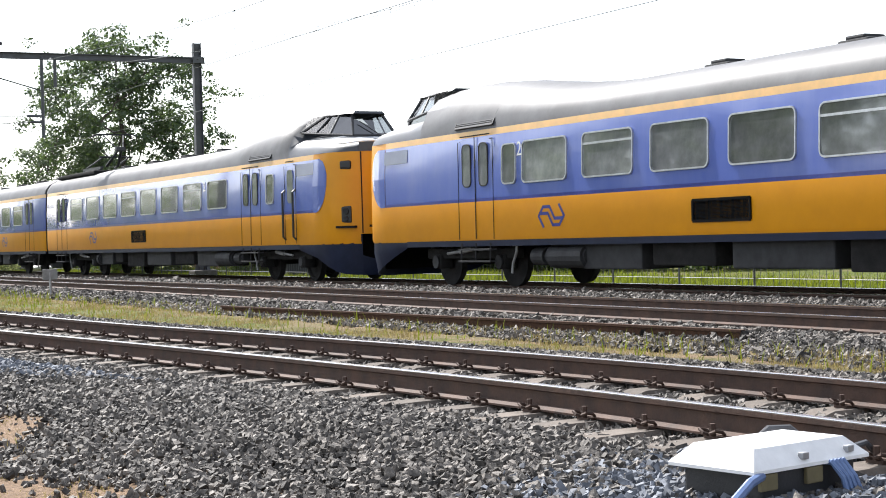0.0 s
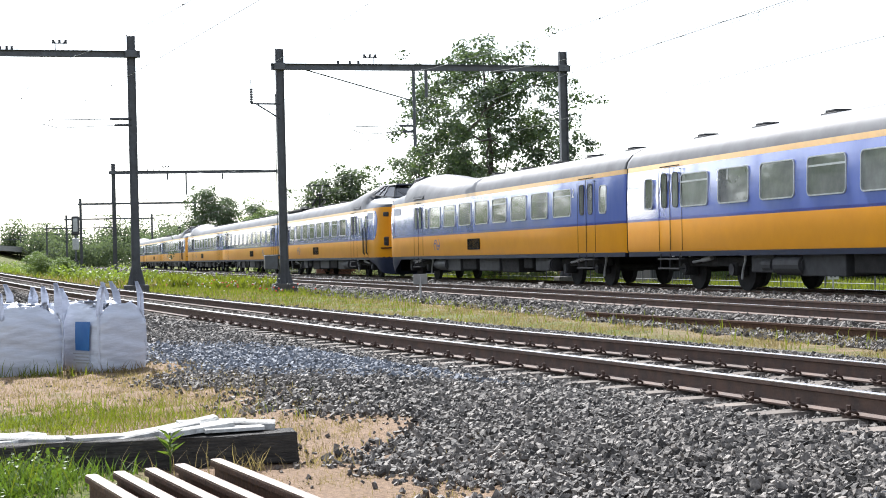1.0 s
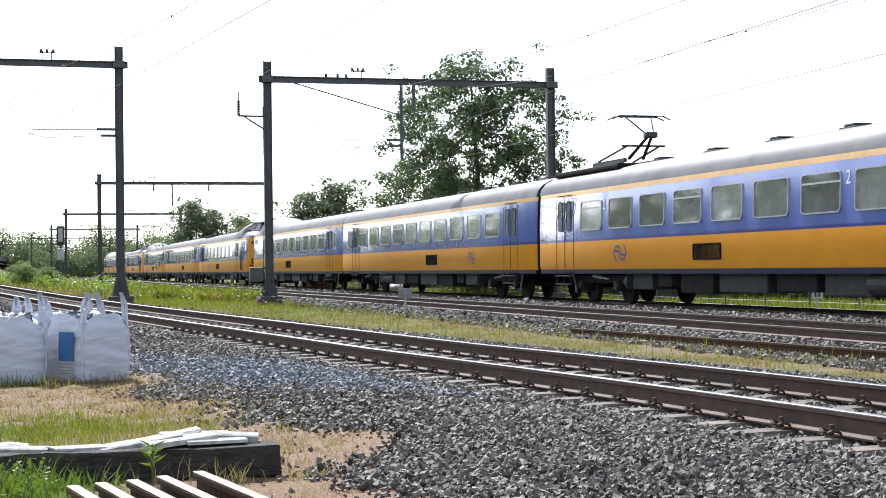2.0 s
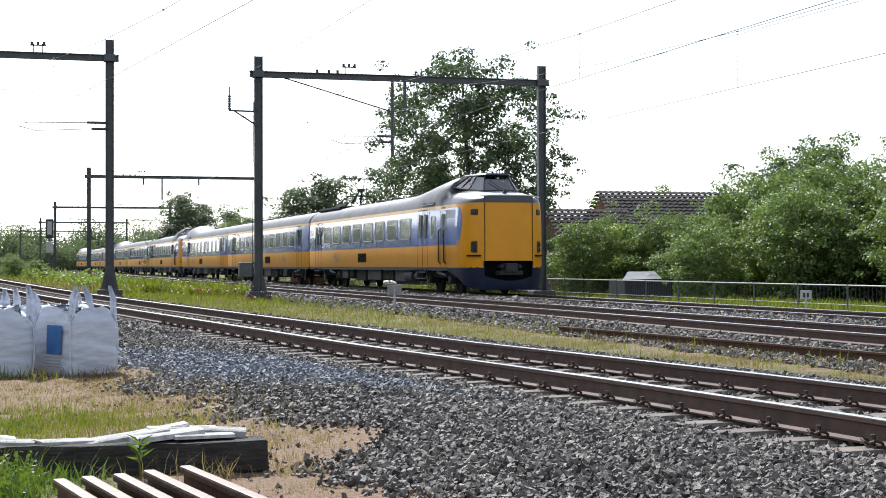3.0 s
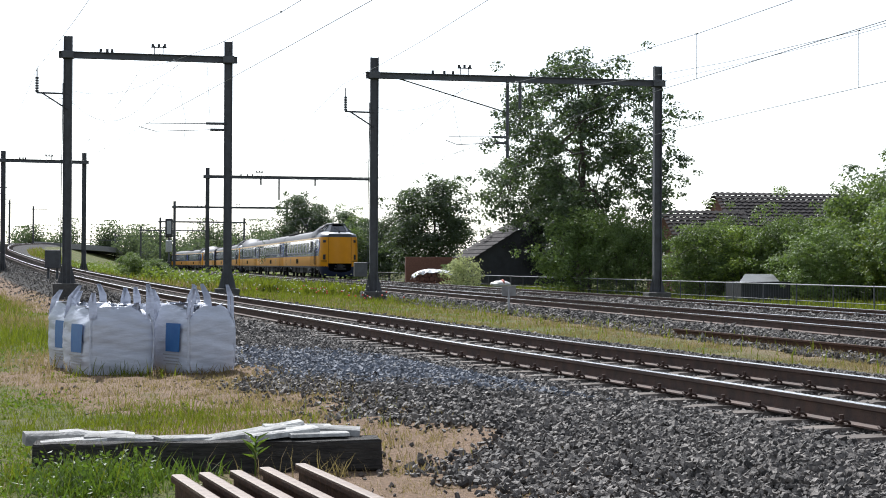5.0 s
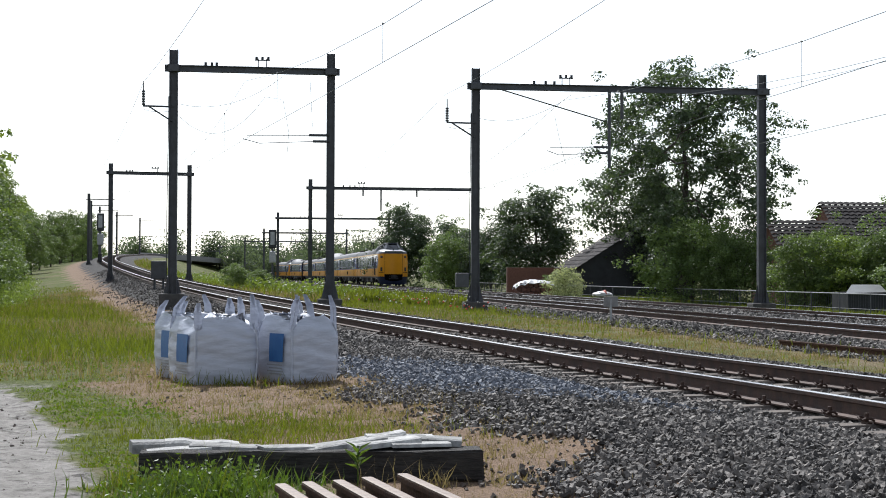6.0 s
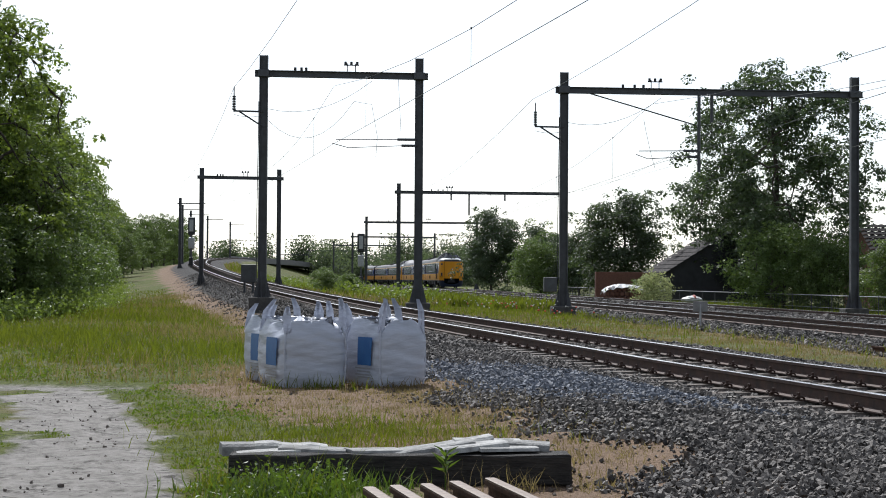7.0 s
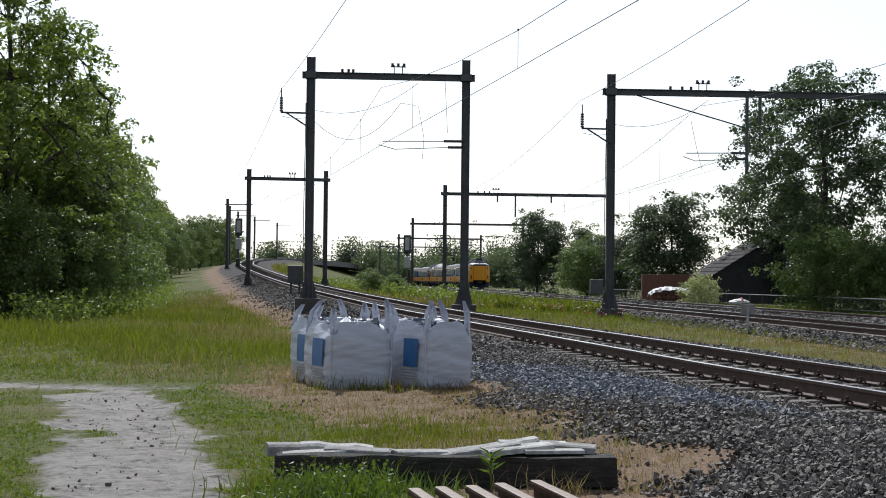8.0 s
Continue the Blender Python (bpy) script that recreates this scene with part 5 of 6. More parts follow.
# ---- things by the track ----
def big_bag(x, y, w, d, h, turn, seed, label):
    """Bulging woven sack with lifting loops and printed patch."""
    rng = np.random.default_rng(seed)
    t = thing("bulk_bag", label, "bulk bag", "bulk bags on the verge", m=pose(x, y, 0.0, 0, 0, turn))
    n, k = 64, 30
    v, f = [], []
    ph = rng.uniform(0, 6.28, 8)
    for j in range(k + 1):
        q = j / k
        z = h * q
        bul = 1 + 0.06 * math.sin(min(q * 1.05, 1) * math.pi)**0.8 - 0.13 * max(q - 0.82, 0) / 0.18 - 0.05 * max(0.12 - q, 0) / 0.12
        for i in range(n):
            u = 8.0 * i / n
            sx, sy = [(1, u - 1), (3 - u, 1), (-1, 5 - u), (u - 7, -1)][int(u // 2)]
            r = (abs(sx)**8 + abs(sy)**8)**0.125
            px, py = sx / r, sy / r
            a = math.atan2(py, px)
            wr = 1 + 0.014 * math.sin(5 * a + ph[0] + 3 * q) + 0.012 * math.sin(15 * q + ph[1] + 2 * a) + 0.009 * math.sin(31 * q + 4 * a + ph[2]) + 0.006 * math.sin(52 * q - 7 * a + ph[4]) + rng.normal(0, 0.0025)
            v.append((px * w / 2 * bul * wr, py * d / 2 * bul * wr, z + (0.045 * math.sin(3 * a + ph[3]) + 0.025 * math.sin(7 * a + ph[5])) * q**3))
        if j:
            for i in range(n):
                o, p = (j - 1) * n, j * n
                f.append((o + i, o + (i + 1) % n, p + (i + 1) % n, p + i))
    # crumpled inner top
    base = len(v)
    for ring, (sc, dz) in enumerate(((0.80, 0.02), (0.55, -0.04), (0.25, -0.02))):
        for i in range(n):
            a = math.tau * i / n
            c, s = math.cos(a), math.sin(a)
            v.append((math.copysign(abs(c)**0.5, c) * w / 2 * sc, math.copysign(abs(s)**0.5, s) * d / 2 * sc, h + dz + rng.normal(0, 0.025)))
    prev = k * n
    for ring in range(3):
        cur = base + ring * n
        for i in range(n):
            f.append((prev + i, prev + (i + 1) % n, cur + (i + 1) % n, cur + i))
        prev = cur
    f.append(tuple(prev + i for i in range(n)))
    share("sack", mesh_from("sack", v, f, ["bag"], smooth=True), t, Matrix())
    # flaps and loops
    for cx, cy in ((-1, -1), (1, -1), (1, 1), (-1, 1)):
        bm = bmesh.new()
        x0, y0 = cx * w * 0.47, cy * d * 0.47
        lean, ln = rng.uniform(-0.12, 0.12, 2), rng.uniform(0.19, 0.33)
        sg = rng.choice([-1, 1])
        for o in (0.0, 0.05):
            p = [Vector((x0 - cx * o, y0 + 0.02 * sg, h - 0.12)), Vector((x0 - cx * o + lean[0] * 0.4, y0 + lean[1] * 0.4, h + ln * 0.5)), Vector((x0 - cx * (0.045) + lean[0], y0 + lean[1], h + ln))]
            for a, b in zip(p, p[1:]):
                wd = Vector((0.032, 0.014, 0))
                bm.faces.new([bm.verts.new(c) for c in (a - wd, a + wd, b + wd, b - wd)])
        bmesh.ops.solidify(bm, geom=bm.faces[:], thickness=0.006)
        part("lifting_loop", bm, "bag", t)
        bm = bmesh.new()
        tube(bm, [(cx * w / 2 * 0.917 * (1.0 + 0.06 * math.sin(q / h * math.pi)**0.8 - 0.1 * max(q / h - 0.82, 0) / 0.18), cy * d / 2 * 0.917 * (1.0 + 0.06 * math.sin(q / h * math.pi)**0.8 - 0.1 * max(q / h - 0.82, 0) / 0.18), q) for q in np.linspace(0.02, h - 0.03, 10)], 0.014, 6)
        part("seam_strap", bm, "bag", t)
    def bulge(q):
        return -w / 2 * (1 + 0.06 * math.sin(min(q / h * 1.05, 1) * math.pi)**0.8) - 0.022
    bm = bmesh.new()
    rows = [[bm.verts.new((bulge(zq), -d / 2 + d * (f0 + 0.05 * (1 - zq / h) if f0 < 0.3 else f0), zq)) for f0 in (0.13, 0.28, 0.42, 0.55)] for zq in np.linspace(0.34 * h, 0.78 * h, 6)]
    for r0, r1 in zip(rows, rows[1:]):
        for i in range(3):
            bm.faces.new((r0[i + 1], r0[i], r1[i], r1[i + 1]))
    part("printed_patch", bm, "baglogo", t, "blue printed patch")
    bm = bmesh.new()
    for i, zq in enumerate((0.28, 0.23, 0.18, 0.14)):
        y0, y1 = -d / 2 + 0.18 * d, -d / 2 + (0.62 - 0.06 * (i % 2)) * d
        bm.faces.new([bm.verts.new((bulge(zq * h + dz), yy, zq * h + dz)) for yy, dz in ((y1, 0), (y0, 0), (y0, 0.018), (y1, 0.018))])
    part("printed_lines", bm, "baginner", t, "unreadable grey print")
    return t


def build_bags():
    big_bag(-0.14, 20.27, 0.70, 0.82, 0.80, 33, 1, "white woven bulk bag of rubble with a blue printed patch")
    big_bag(-1.20, 20.28, 0.84, 0.98, 0.79, 24, 2, "bulging white woven bulk bag with limp lifting loops")
    big_bag(-1.50, 21.3, 0.82, 0.84, 0.80, 25, 4, "white woven bulk bag with a blue printed patch, partly hidden")
    big_bag(-0.42, 21.5, 0.80, 0.8, 0.80, 22, 5, "white woven bulk bag behind the others")


def build_beam():
    t = thing("timber_beam", "weathered tarred timber beam lying in the grass", "timber beam", m=pose(0.03, 10.55, 0.0, 0, 0, 1.0))
    bm = bmesh.new()
    box(bm, -1.12, 1.12, -0.14, 0.14, 0.0, 0.20, 0.012)
    bmesh.ops.subdivide_edges(bm, edges=[e for e in bm.edges if e.calc_length() > 1.0], cuts=14)
    rng = np.random.default_rng(4)
    for v in bm.verts:
        v.co += Vector(rng.normal(0, 0.005, 3))
    part("beam", bm, "timber", t)
    # small cracks: thin splinters along the face
    # pale concrete slabs laid on the beam and behind it
    def slab(x, y, z, ln, wd, ht, tilt, turn, hump):
        s = thing("concrete_sleeper_block", "pale cast-concrete block lying on the pile", "concrete block", "pale concrete blocks", m=pose(x, y, z, 0, tilt, turn))
        bm = bmesh.new()
        st = np.linspace(-ln / 2, ln / 2, 9)
        zt = [ht * (0.55 + hump * math.exp(-((q / ln + 0.28) / 0.13)**2) + hump * math.exp(-((q / ln - 0.28) / 0.13)**2)) for q in st]
        rows = []
        for q, zz in zip(st, zt):
            rows.append([bm.verts.new(c) for c in ((q, -wd / 2, 0), (q, -wd / 2 * 0.9, zz * 0.8), (q, -wd / 2 * 0.7, zz), (q, wd / 2 * 0.7, zz), (q, wd / 2 * 0.9, zz * 0.8), (q, wd / 2, 0))])
        for r0, r1 in zip(rows, rows[1:]):
            for k in range(5):
                bm.faces.new((r0[k], r1[k], r1[k + 1], r0[k + 1]))
        bm.faces.new(rows[0])
        bm.faces.new(rows[-1][::-1])
        bmesh.ops.recalc_face_normals(bm, faces=bm.faces)
        part("block", bm, "whitestone", s)
    for row in ((0.42, 10.86, 0.16, 0.50, 0.22, 0.17, -9, 8, 0.0), (0.10, 10.90, 0.13, 0.62, 0.22, 0.13, -7, 5, 0.0), (0.62, 10.84, 0.20, 0.46, 0.22, 0.12, 1, 4, 0.0),
                (-0.30, 10.92, 0.10, 0.55, 0.22, 0.12, -2, 4, 0.1), (-0.72, 10.95, 0.14, 0.5, 0.24, 0.14, 3, 6, 0.1), (-1.02, 10.92, 0.15, 0.35, 0.24, 0.14, 1, 12, 0.0),
                (0.25, 10.70, 0.20, 0.55, 0.22, 0.07, -8, 10, 0.0), (0.50, 10.64, 0.215, 0.48, 0.22, 0.07, -5, 14, 0.0), (0.86, 10.78, 0.21, 0.36, 0.24, 0.09, 3, -6, 0.0),
                (0.74, 10.62, 0.215, 0.40, 0.2, 0.045, 0, 10, 0.0), (-0.15, 10.64, 0.20, 0.35, 0.22, 0.035, 1, 20, 0.0), (-0.55, 10.70, 0.19, 0.45, 0.22, 0.06, 2, -5, 0.0),
                (-0.85, 10.66, 0.18, 0.42, 0.2, 0.05, -3, 8, 0.0)):
        slab(*row)


def build_old_rails():
    """Short rusty rails lying side by side, running towards the camera."""
    for i, (px, py, ln) in enumerate(((-0.15, 9.0, 3.2), (0.0, 9.08, 3.2), (0.175, 9.15, 3.3), (0.345, 9.27, 3.3), (0.56, 9.42, 3.4))):
        t = thing("old_rail", "rusty orange worn rail lying on the ground", "rail", "rusty old rails", m=pose(px, py, 0.175))
        bm = bmesh.new()
        h = radians(168)
        n = 4
        sweep(bm, [(math.sin(h) * ln * k / n, math.cos(h) * ln * k / n, 0, h) for k in range(n + 1)], RAIL)
        part("rail", bm, "orust", t)
        bm = bmesh.new()
        sweep(bm, [(math.sin(h) * ln * k / n, math.cos(h) * ln * k / n, 0.006, h) for k in range(n + 1)], HEAD)
        part("rail_head", bm, "wornrail", t, "worn pale running surface")


def build_box():
    """Trackside connection box: bevelled white lid on a black case, blue cables."""
    c = thing("connection_box", "white-lidded black trackside box with blue cables", "connection box", m=pose(4.19, 5.74, 0.0, 0, 0, 13) @ Matrix.Diagonal((0.86, 0.9, 1, 1)))
    bm = bmesh.new()
    box(bm, -0.36, 0.36, -0.24, 0.24, -0.02, 0.34, 0.015)
    part("case", bm, "boxblack", c)
    bm = bmesh.new()
    lo = [(-0.44, -0.27), (0.44, -0.27), (0.44, 0.27), (-0.44, 0.27)]
    hi = [(-0.34, -0.19), (0.34, -0.19), (0.34, 0.19), (-0.34, 0.19)]
    a = [bm.verts.new((x, y, 0.33)) for x, y in lo]
    b = [bm.verts.new((x, y, 0.345)) for x, y in lo]
    d = [bm.verts.new((x, y, 0.425)) for x, y in hi]
    for r0, r1 in ((a, b), (b, d)):
        for k in range(4):
            bm.faces.new((r0[k], r0[(k + 1) % 4], r1[(k + 1) % 4], r1[k]))
    bm.faces.new(d)
    bm.faces.new(a[::-1])
    bmesh.ops.recalc_face_normals(bm, faces=bm.faces)
    part("lid", bm, "white", c, "bevelled white lid")
    for dx in (-0.05, 0.30):
        bm = bmesh.new()
        box(bm, dx - 0.025, dx + 0.025, -0.268, -0.235, 0.362, 0.392, 0.006)
        part("latch", bm, "galv", c)
    for x in (-0.32, 0.02):
        bm = bmesh.new()
        box(bm, x - 0.06, x + 0.06, -0.265, -0.24, 0.255, 0.325, 0.005)
        part("bracket", bm, "drygrassy", c)
    for k in range(4):
        bm = bmesh.new()
        x = 0.13 + 0.03 * k
        tube(bm, [(x, -0.2, 0.33), (x, -0.28, 0.335), (x + 0.02, -0.33, 0.27), (x + 0.05 + 0.012 * k, -0.37, 0.1), (x + 0.1 + 0.02 * k, -0.42, -0.04)], 0.014, 8)
        part("cable", bm, "cable", c)
    bm = bmesh.new()
    tube(bm, [(-0.36, -0.25, 0.32), (-0.5, -0.3, 0.31), (-0.72, -0.36, 0.24), (-0.95, -0.4, 0.12), (-1.2, -0.45, 0.0)], 0.022, 8)
    part("cable", bm, "cable", c)
    bm = bmesh.new()
    tube(bm, [(0.22, 0.30, 0.36), (0.36, 0.30, 0.42), (0.46, 0.24, 0.42), (0.52, 0.12, 0.33), (0.56, 0.02, 0.28), (0.66, 0.0, 0.33), (0.85, 0.05, 0.33), (1.1, 0.1, 0.2)], 0.016, 8)
    part("cable", bm, "mast", c)


def build_strip_rail():
    """Old rail lying in the grass between the tracks."""
    t = thing("discarded_rail", "rusty brown rail lying in dry grass between tracks", "rail", m=Matrix())
    bm = bmesh.new()
    pts = []
    for k in range(9):
        f = k / 8
        pts.append((9.78 - 1.75 * f - 0.1 * f * f, 13.8 + 12.5 * f, 0.30, -0.14))
    sweep(bm, pts, RAIL)
    part("rail", bm, "orust", t)


# ---- plants ----
def leaf_shape():
    v = np.array([(0, -0.5, 0), (0.32, 0, 0.10), (0, 0.5, 0), (-0.32, 0, 0.10)])
    return v, np.array([(0, 1, 2), (0, 2, 3)])


def crown_points(rng, clumps, n):
    """Leaves on the upper and outer skin of each clump, some within; normals face up and outwards."""
    C = np.array(clumps)
    w = C[:, 3]**2
    pick = rng.choice(len(clumps), n, p=w / w.sum())
    d = rng.normal(size=(n, 3))
    d[:, 2] = np.where((d[:, 2] < -0.4) & (rng.random(n) < 0.6), -d[:, 2], d[:, 2])
    d /= np.linalg.norm(d, axis=1)[:, None]
    r = np.where(rng.random(n) < 0.75, rng.uniform(0.62, 1.05, n), rng.random(n)**0.5 * 1.25)
    pts = C[pick, :3] + d * (C[pick, 3] * r)[:, None] * np.array([1, 1, 0.72])
    nz = d * 0.7 + np.array([0, 0, 0.5]) + rng.normal(0, 0.45, (n, 3))
    nz /= np.linalg.norm(nz, axis=1)[:, None]
    sx = np.cross(nz, rng.normal(size=(n, 3)))
    sx /= np.linalg.norm(sx, axis=1)[:, None]
    return pts, np.stack([sx, np.cross(nz, sx), nz], 2)


def tree_variant(name, seed, height, radius, leaf, n, size, label, base=0.18, open_=0.6, nb=80, droop=0.0, category="tree"):
    """Tapered trunk, forked limbs and a crown of separate leaf clumps; local base at 0. droop lets the clumps hang in strands."""
    rng = np.random.default_rng(seed)
    t = thing(name, label, category)
    bm = bmesh.new()
    top = height * 0.84
    wob = rng.normal(0, 0.014 * height, (6, 2))
    trunk = [(wob[k][0] * k / 5, wob[k][1] * k / 5, top * k / 5) for k in range(6)]
    tube(bm, trunk, 0.017 * height, 8, 0.004 * height)
    clumps = []
    zc, zr = height * (0.5 + base * 0.5), height * (0.5 - base * 0.5)
    limbs = []
    for i in range(nb):
        # even spread over the crown's skin, some clumps deeper inside
        h = 1 - 2 * (i + 0.5) / nb
        a = i * 2.39996 + rng.normal(0, 0.25)
        rr = math.sqrt(max(0.0, 1 - h * h))
        d = np.array([rr * math.cos(a), rr * math.sin(a), h]) * (rng.uniform(0.72, 0.98) if rng.random() < 0.68 else rng.uniform(0.3, 0.7))
        wob_r = 1 + 0.07 * math.sin(3 * a + seed) + 0.05 * math.sin(5 * h + 2 * a + seed)
        egg = 1.0 - 0.20 * d[2]
        p = Vector((d[0] * radius * wob_r * egg, d[1] * radius * wob_r * egg, zc + d[2] * zr * (0.93 if d[2] > 0.5 else 1.0)))
        cr = radius * open_ * rng.uniform(0.15, 0.28) * (70 / nb)**0.34
        clumps.append((*p, cr))
        for _ in range(2):
            q = p + Vector(rng.normal(0, cr * 0.85, 3))
            clumps.append((*q, cr * rng.uniform(0.4, 0.75)))
        if droop:
            for k in range(1, 5):
                clumps.append((p.x * (1 + 0.03 * k), p.y * (1 + 0.03 * k), p.z - droop * k * cr, cr * (0.62 - 0.09 * k)))
        zs = min(max(p.z - 0.6 * math.hypot(p.x, p.y) - 0.06 * height, 0.10 * height), top * 0.95)
        if i % max(1, nb // 70) == 0:
            k = zs / top * 5
            st = Vector(trunk[int(k)]).lerp(Vector(trunk[min(int(k) + 1, 5)]), k - int(k))
            near = min(limbs, key=lambda m: (m - p).length) if len(limbs) > 6 else None
            if near is not None and (near - p).length < (st - p).length * 0.55:
                st = near
            bend = [Vector(rng.normal(0, 0.010 * height, 3)) for _ in range(3)]
            mid = st.lerp(p, 0.55) + bend[1]
            limbs.append(mid)
            tube(bm, [st, st.lerp(p, 0.3) + bend[0], mid, st.lerp(p, 0.8) + bend[2], p], 0.0045 * height * (1.2 - zs / height), 5, 0.0009 * height)
    part("trunk", bm, "bark", t)
    pts, rots = crown_points(rng, clumps, n)
    pts[:, 2] = np.maximum(pts[:, 2], 0.05 + rng.random(n) * 0.1)
    lv, lf = leaf_shape()
    sc = np.repeat((size * rng.uniform(0.55, 1.4, n))[:, None], 3, 1)
    me = scatter_mesh("crown", lv, lf, pts, rots, sc, [leaf], 0.0, seed)
    share("crown", me, t, Matrix())
    return t


def build_trees():
    big = tree_variant("tree", 21, 12.6, 5.5, "leafdark", 36000, 0.19, "tall broad-leaved tree with an open airy crown", base=0.12, open_=0.78, nb=165)
    big.matrix_world = pose(18.25, 76.5, 0, 0, 0, 115) @ Matrix.Diagonal((0.95, 0.95, 0.985, 1))
    kinds = [tree_variant("tree", 31, 8.0, 3.2, "leafdark", 24000, 0.20, "dense dark green broad-leaved tree beyond the tracks", base=0.05, open_=1.35, nb=90),
             tree_variant("tree", 32, 7.0, 3.4, "leaf", 20000, 0.19, "rounded green broad-leaved tree beyond the fence", base=0.03, open_=1.3, nb=90),
             tree_variant("tree", 33, 5.0, 2.9, "leaf", 16250, 0.157, "bushy green shrub behind the fence", base=0.0, open_=1.05, nb=85),
             tree_variant("tree", 34, 11.5, 3.3, "leaflight", 21250, 0.157, "tall light-green birch at the edge of the wood", base=0.03, open_=0.7, nb=120, droop=0.55),
             tree_variant("tree", 35, 9.5, 3.2, "leaf", 17500, 0.176, "leafy green tree at the edge of the wood", base=0.0, open_=0.95, nb=110),
             tree_variant("tree", 37, 4.4, 2.0, "leaflight", 9000, 0.15, "yellow-green shrub in front of the house", base=0.05, open_=0.95, nb=60)]
    homes = {5: [(21.8, 63, 0.72), (29.5, 52.0, 0.9), (34, 47, 0.95), (25.4, 56.0, 0.75)],
             0: [(21.4, 98, 1.0), (17.0, 118, 1.08), (9.0, 152, 0.95), (13.5, 150, 0.8), (36.5, 76, 0.95), (15.5, 135, 0.7), (28.5, 92, .5)],
             1: [(19.0, 69.5, 0.5), (23.5, 62, 0.5), (27.5, 58.5, 0.66), (31.0, 55.5, 0.72), (35.5, 53, 0.78), (39, 58, 0.85), (12.5, 138, 0.8), (22.0, 66, 0.45), (33.0, 63, 0.82), (28.0, 63.5, 0.7), (30.0, 60.5, 0.76)],
             2: [(20.2, 63.5, 0.62), (22.8, 57, 0.6), (25.8, 54.5, 0.85), (29.0, 51, 0.9), (31.5, 46.5, 0.95), (17.6, 72, 0.85), (34.5, 44, 1.0), (28.0, 56, 0.9), (25.0, 60, 0.62), (24.3, 66, 0.62), (26.3, 66, 0.66), (28.4, 66, 0.94), (30.4, 64, 0.9), (22.6, 68, 0.66), (32.5, 62, 1.0), (23.4, 63, 0.6), (27.4, 61.5, 1.0), (29.4, 58, 1.1), (-13.6, 57, 0.75), (-13.9, 61, 0.7), (-14.6, 66, 0.8), (-15.3, 72, 0.75), (-16.4, 79, 0.85), (-17.8, 87, 0.8), (-19.3, 95, 0.85), (-21.0, 106, 0.9), (-23.5, 118, 0.9), (-15.5, 53, 0.9), (-4.0, 92, 0.28), (-3.2, 99, 0.3), (-4.9, 106, 0.32), (-2.6, 88, 0.25), (14.6, 94, 0.32)],
             3: [(-15.6, 57, 1.18), (-15.9, 64, 1.0), (-18.7, 82, 0.98), (-22.0, 104, 0.95), (-26.8, 135, 0.95), (-30.5, 160, 0.9), (-41, 230, 0.9), (-46, 265, 0.95), (-17.5, 49, 1.2), (-20, 60, 1.2)],
             4: [(-24.5, 140, 0.6), (-27, 158, 0.64), (-29, 175, 0.68), (-31, 195, 0.74), (-33, 215, 0.8), (-35, 240, 0.84), (-37, 265, 0.88), (-39, 290, 0.92), (-14.6, 61, 0.85), (-16.4, 71, 0.98), (-17.6, 77, 0.92), (-19.6, 90, 0.98), (-20.8, 97, 0.92), (-23.0, 112, 0.95), (-24.8, 124, 0.95), (-28.5, 147, 0.95), (-32.5, 175, 0.9), (-35, 190, 0.95), (-37.5, 208, 0.95), (-44, 248, 0.9), (-43.5, 285, 0.95), (-45, 308, 0.9), (-47, 332, 0.9), (-48.5, 355, 0.9), (-50, 378, 0.85), (-51, 400, 0.8), (-21, 75, 1.2), (-25, 92, 1.15), (-18.5, 54, 1.1), (-28, 118, 1.1)]}
    rng = np.random.default_rng(9)
    for k, places in homes.items():
        for i, (x, y, s) in enumerate(places):
            m = pose(x, y, ground_h(x, y) if y < 400 else 0, 0, 0, rng.uniform(0, 360)) @ Matrix.Diagonal((s, s, s * rng.uniform(0.92, 1.06), 1))
            if i == 0:
                kinds[k].matrix_world = m
            else:
                c = copy_thing(kinds[k], Matrix())
                c.matrix_world = m
    shrub = tree_variant("shrub", 36, 1.75, 1.15, "blossom", 2600, 0.12, "low shrub with cream-white blossom behind the fence", base=0.0, open_=1.1, category="shrub")
    shrub.matrix_world = pose(13.7, 84.5, ground_h(13.7, 84.5))
    # far woods on the horizon; their pale leaf colour stands in for haze
    rng = np.random.default_rng(12)
    lv, lf = leaf_shape()
    pts = []
    size = []
    for x0, x1, y, h, n, sz, step in ((-70, 60, 440, 13, 2200, 0.55, 3.6), (-16, 26, 335, 9, 2200, 0.45, 3.0), (60, 260, 380, 9, 300, 1.1, 3.5), (-320, -70, 420, 12, 300, 1.1, 3.5)):
        for _ in range(int((x1 - x0) / step)):
            cx, hh = rng.uniform(x0, x1), h * rng.uniform(0.55, 1.15)
            q = np.clip(rng.normal(0, 1, (n, 3)), -2.1, 2.1) * np.array([1.9, 1.6, hh * 0.23]) + np.array([cx, y + rng.uniform(-12, 12), hh * 0.48])
            q = q[q[:, 2] > 0]
            pts.append(q)
            size.append(rng.uniform(0.7, 1.4, len(q)) * sz)
    pts = np.concatenate(pts)
    sc = np.repeat(np.concatenate(size)[:, None], 3, 1)
    tagged(new("far_woods", scatter_mesh("far_woods", lv, lf, pts, rand_rot(len(pts), rng), sc, ["leafhaze"])), "green woods along the horizon, haze painted into the leaves", "woods", kind="stuff")


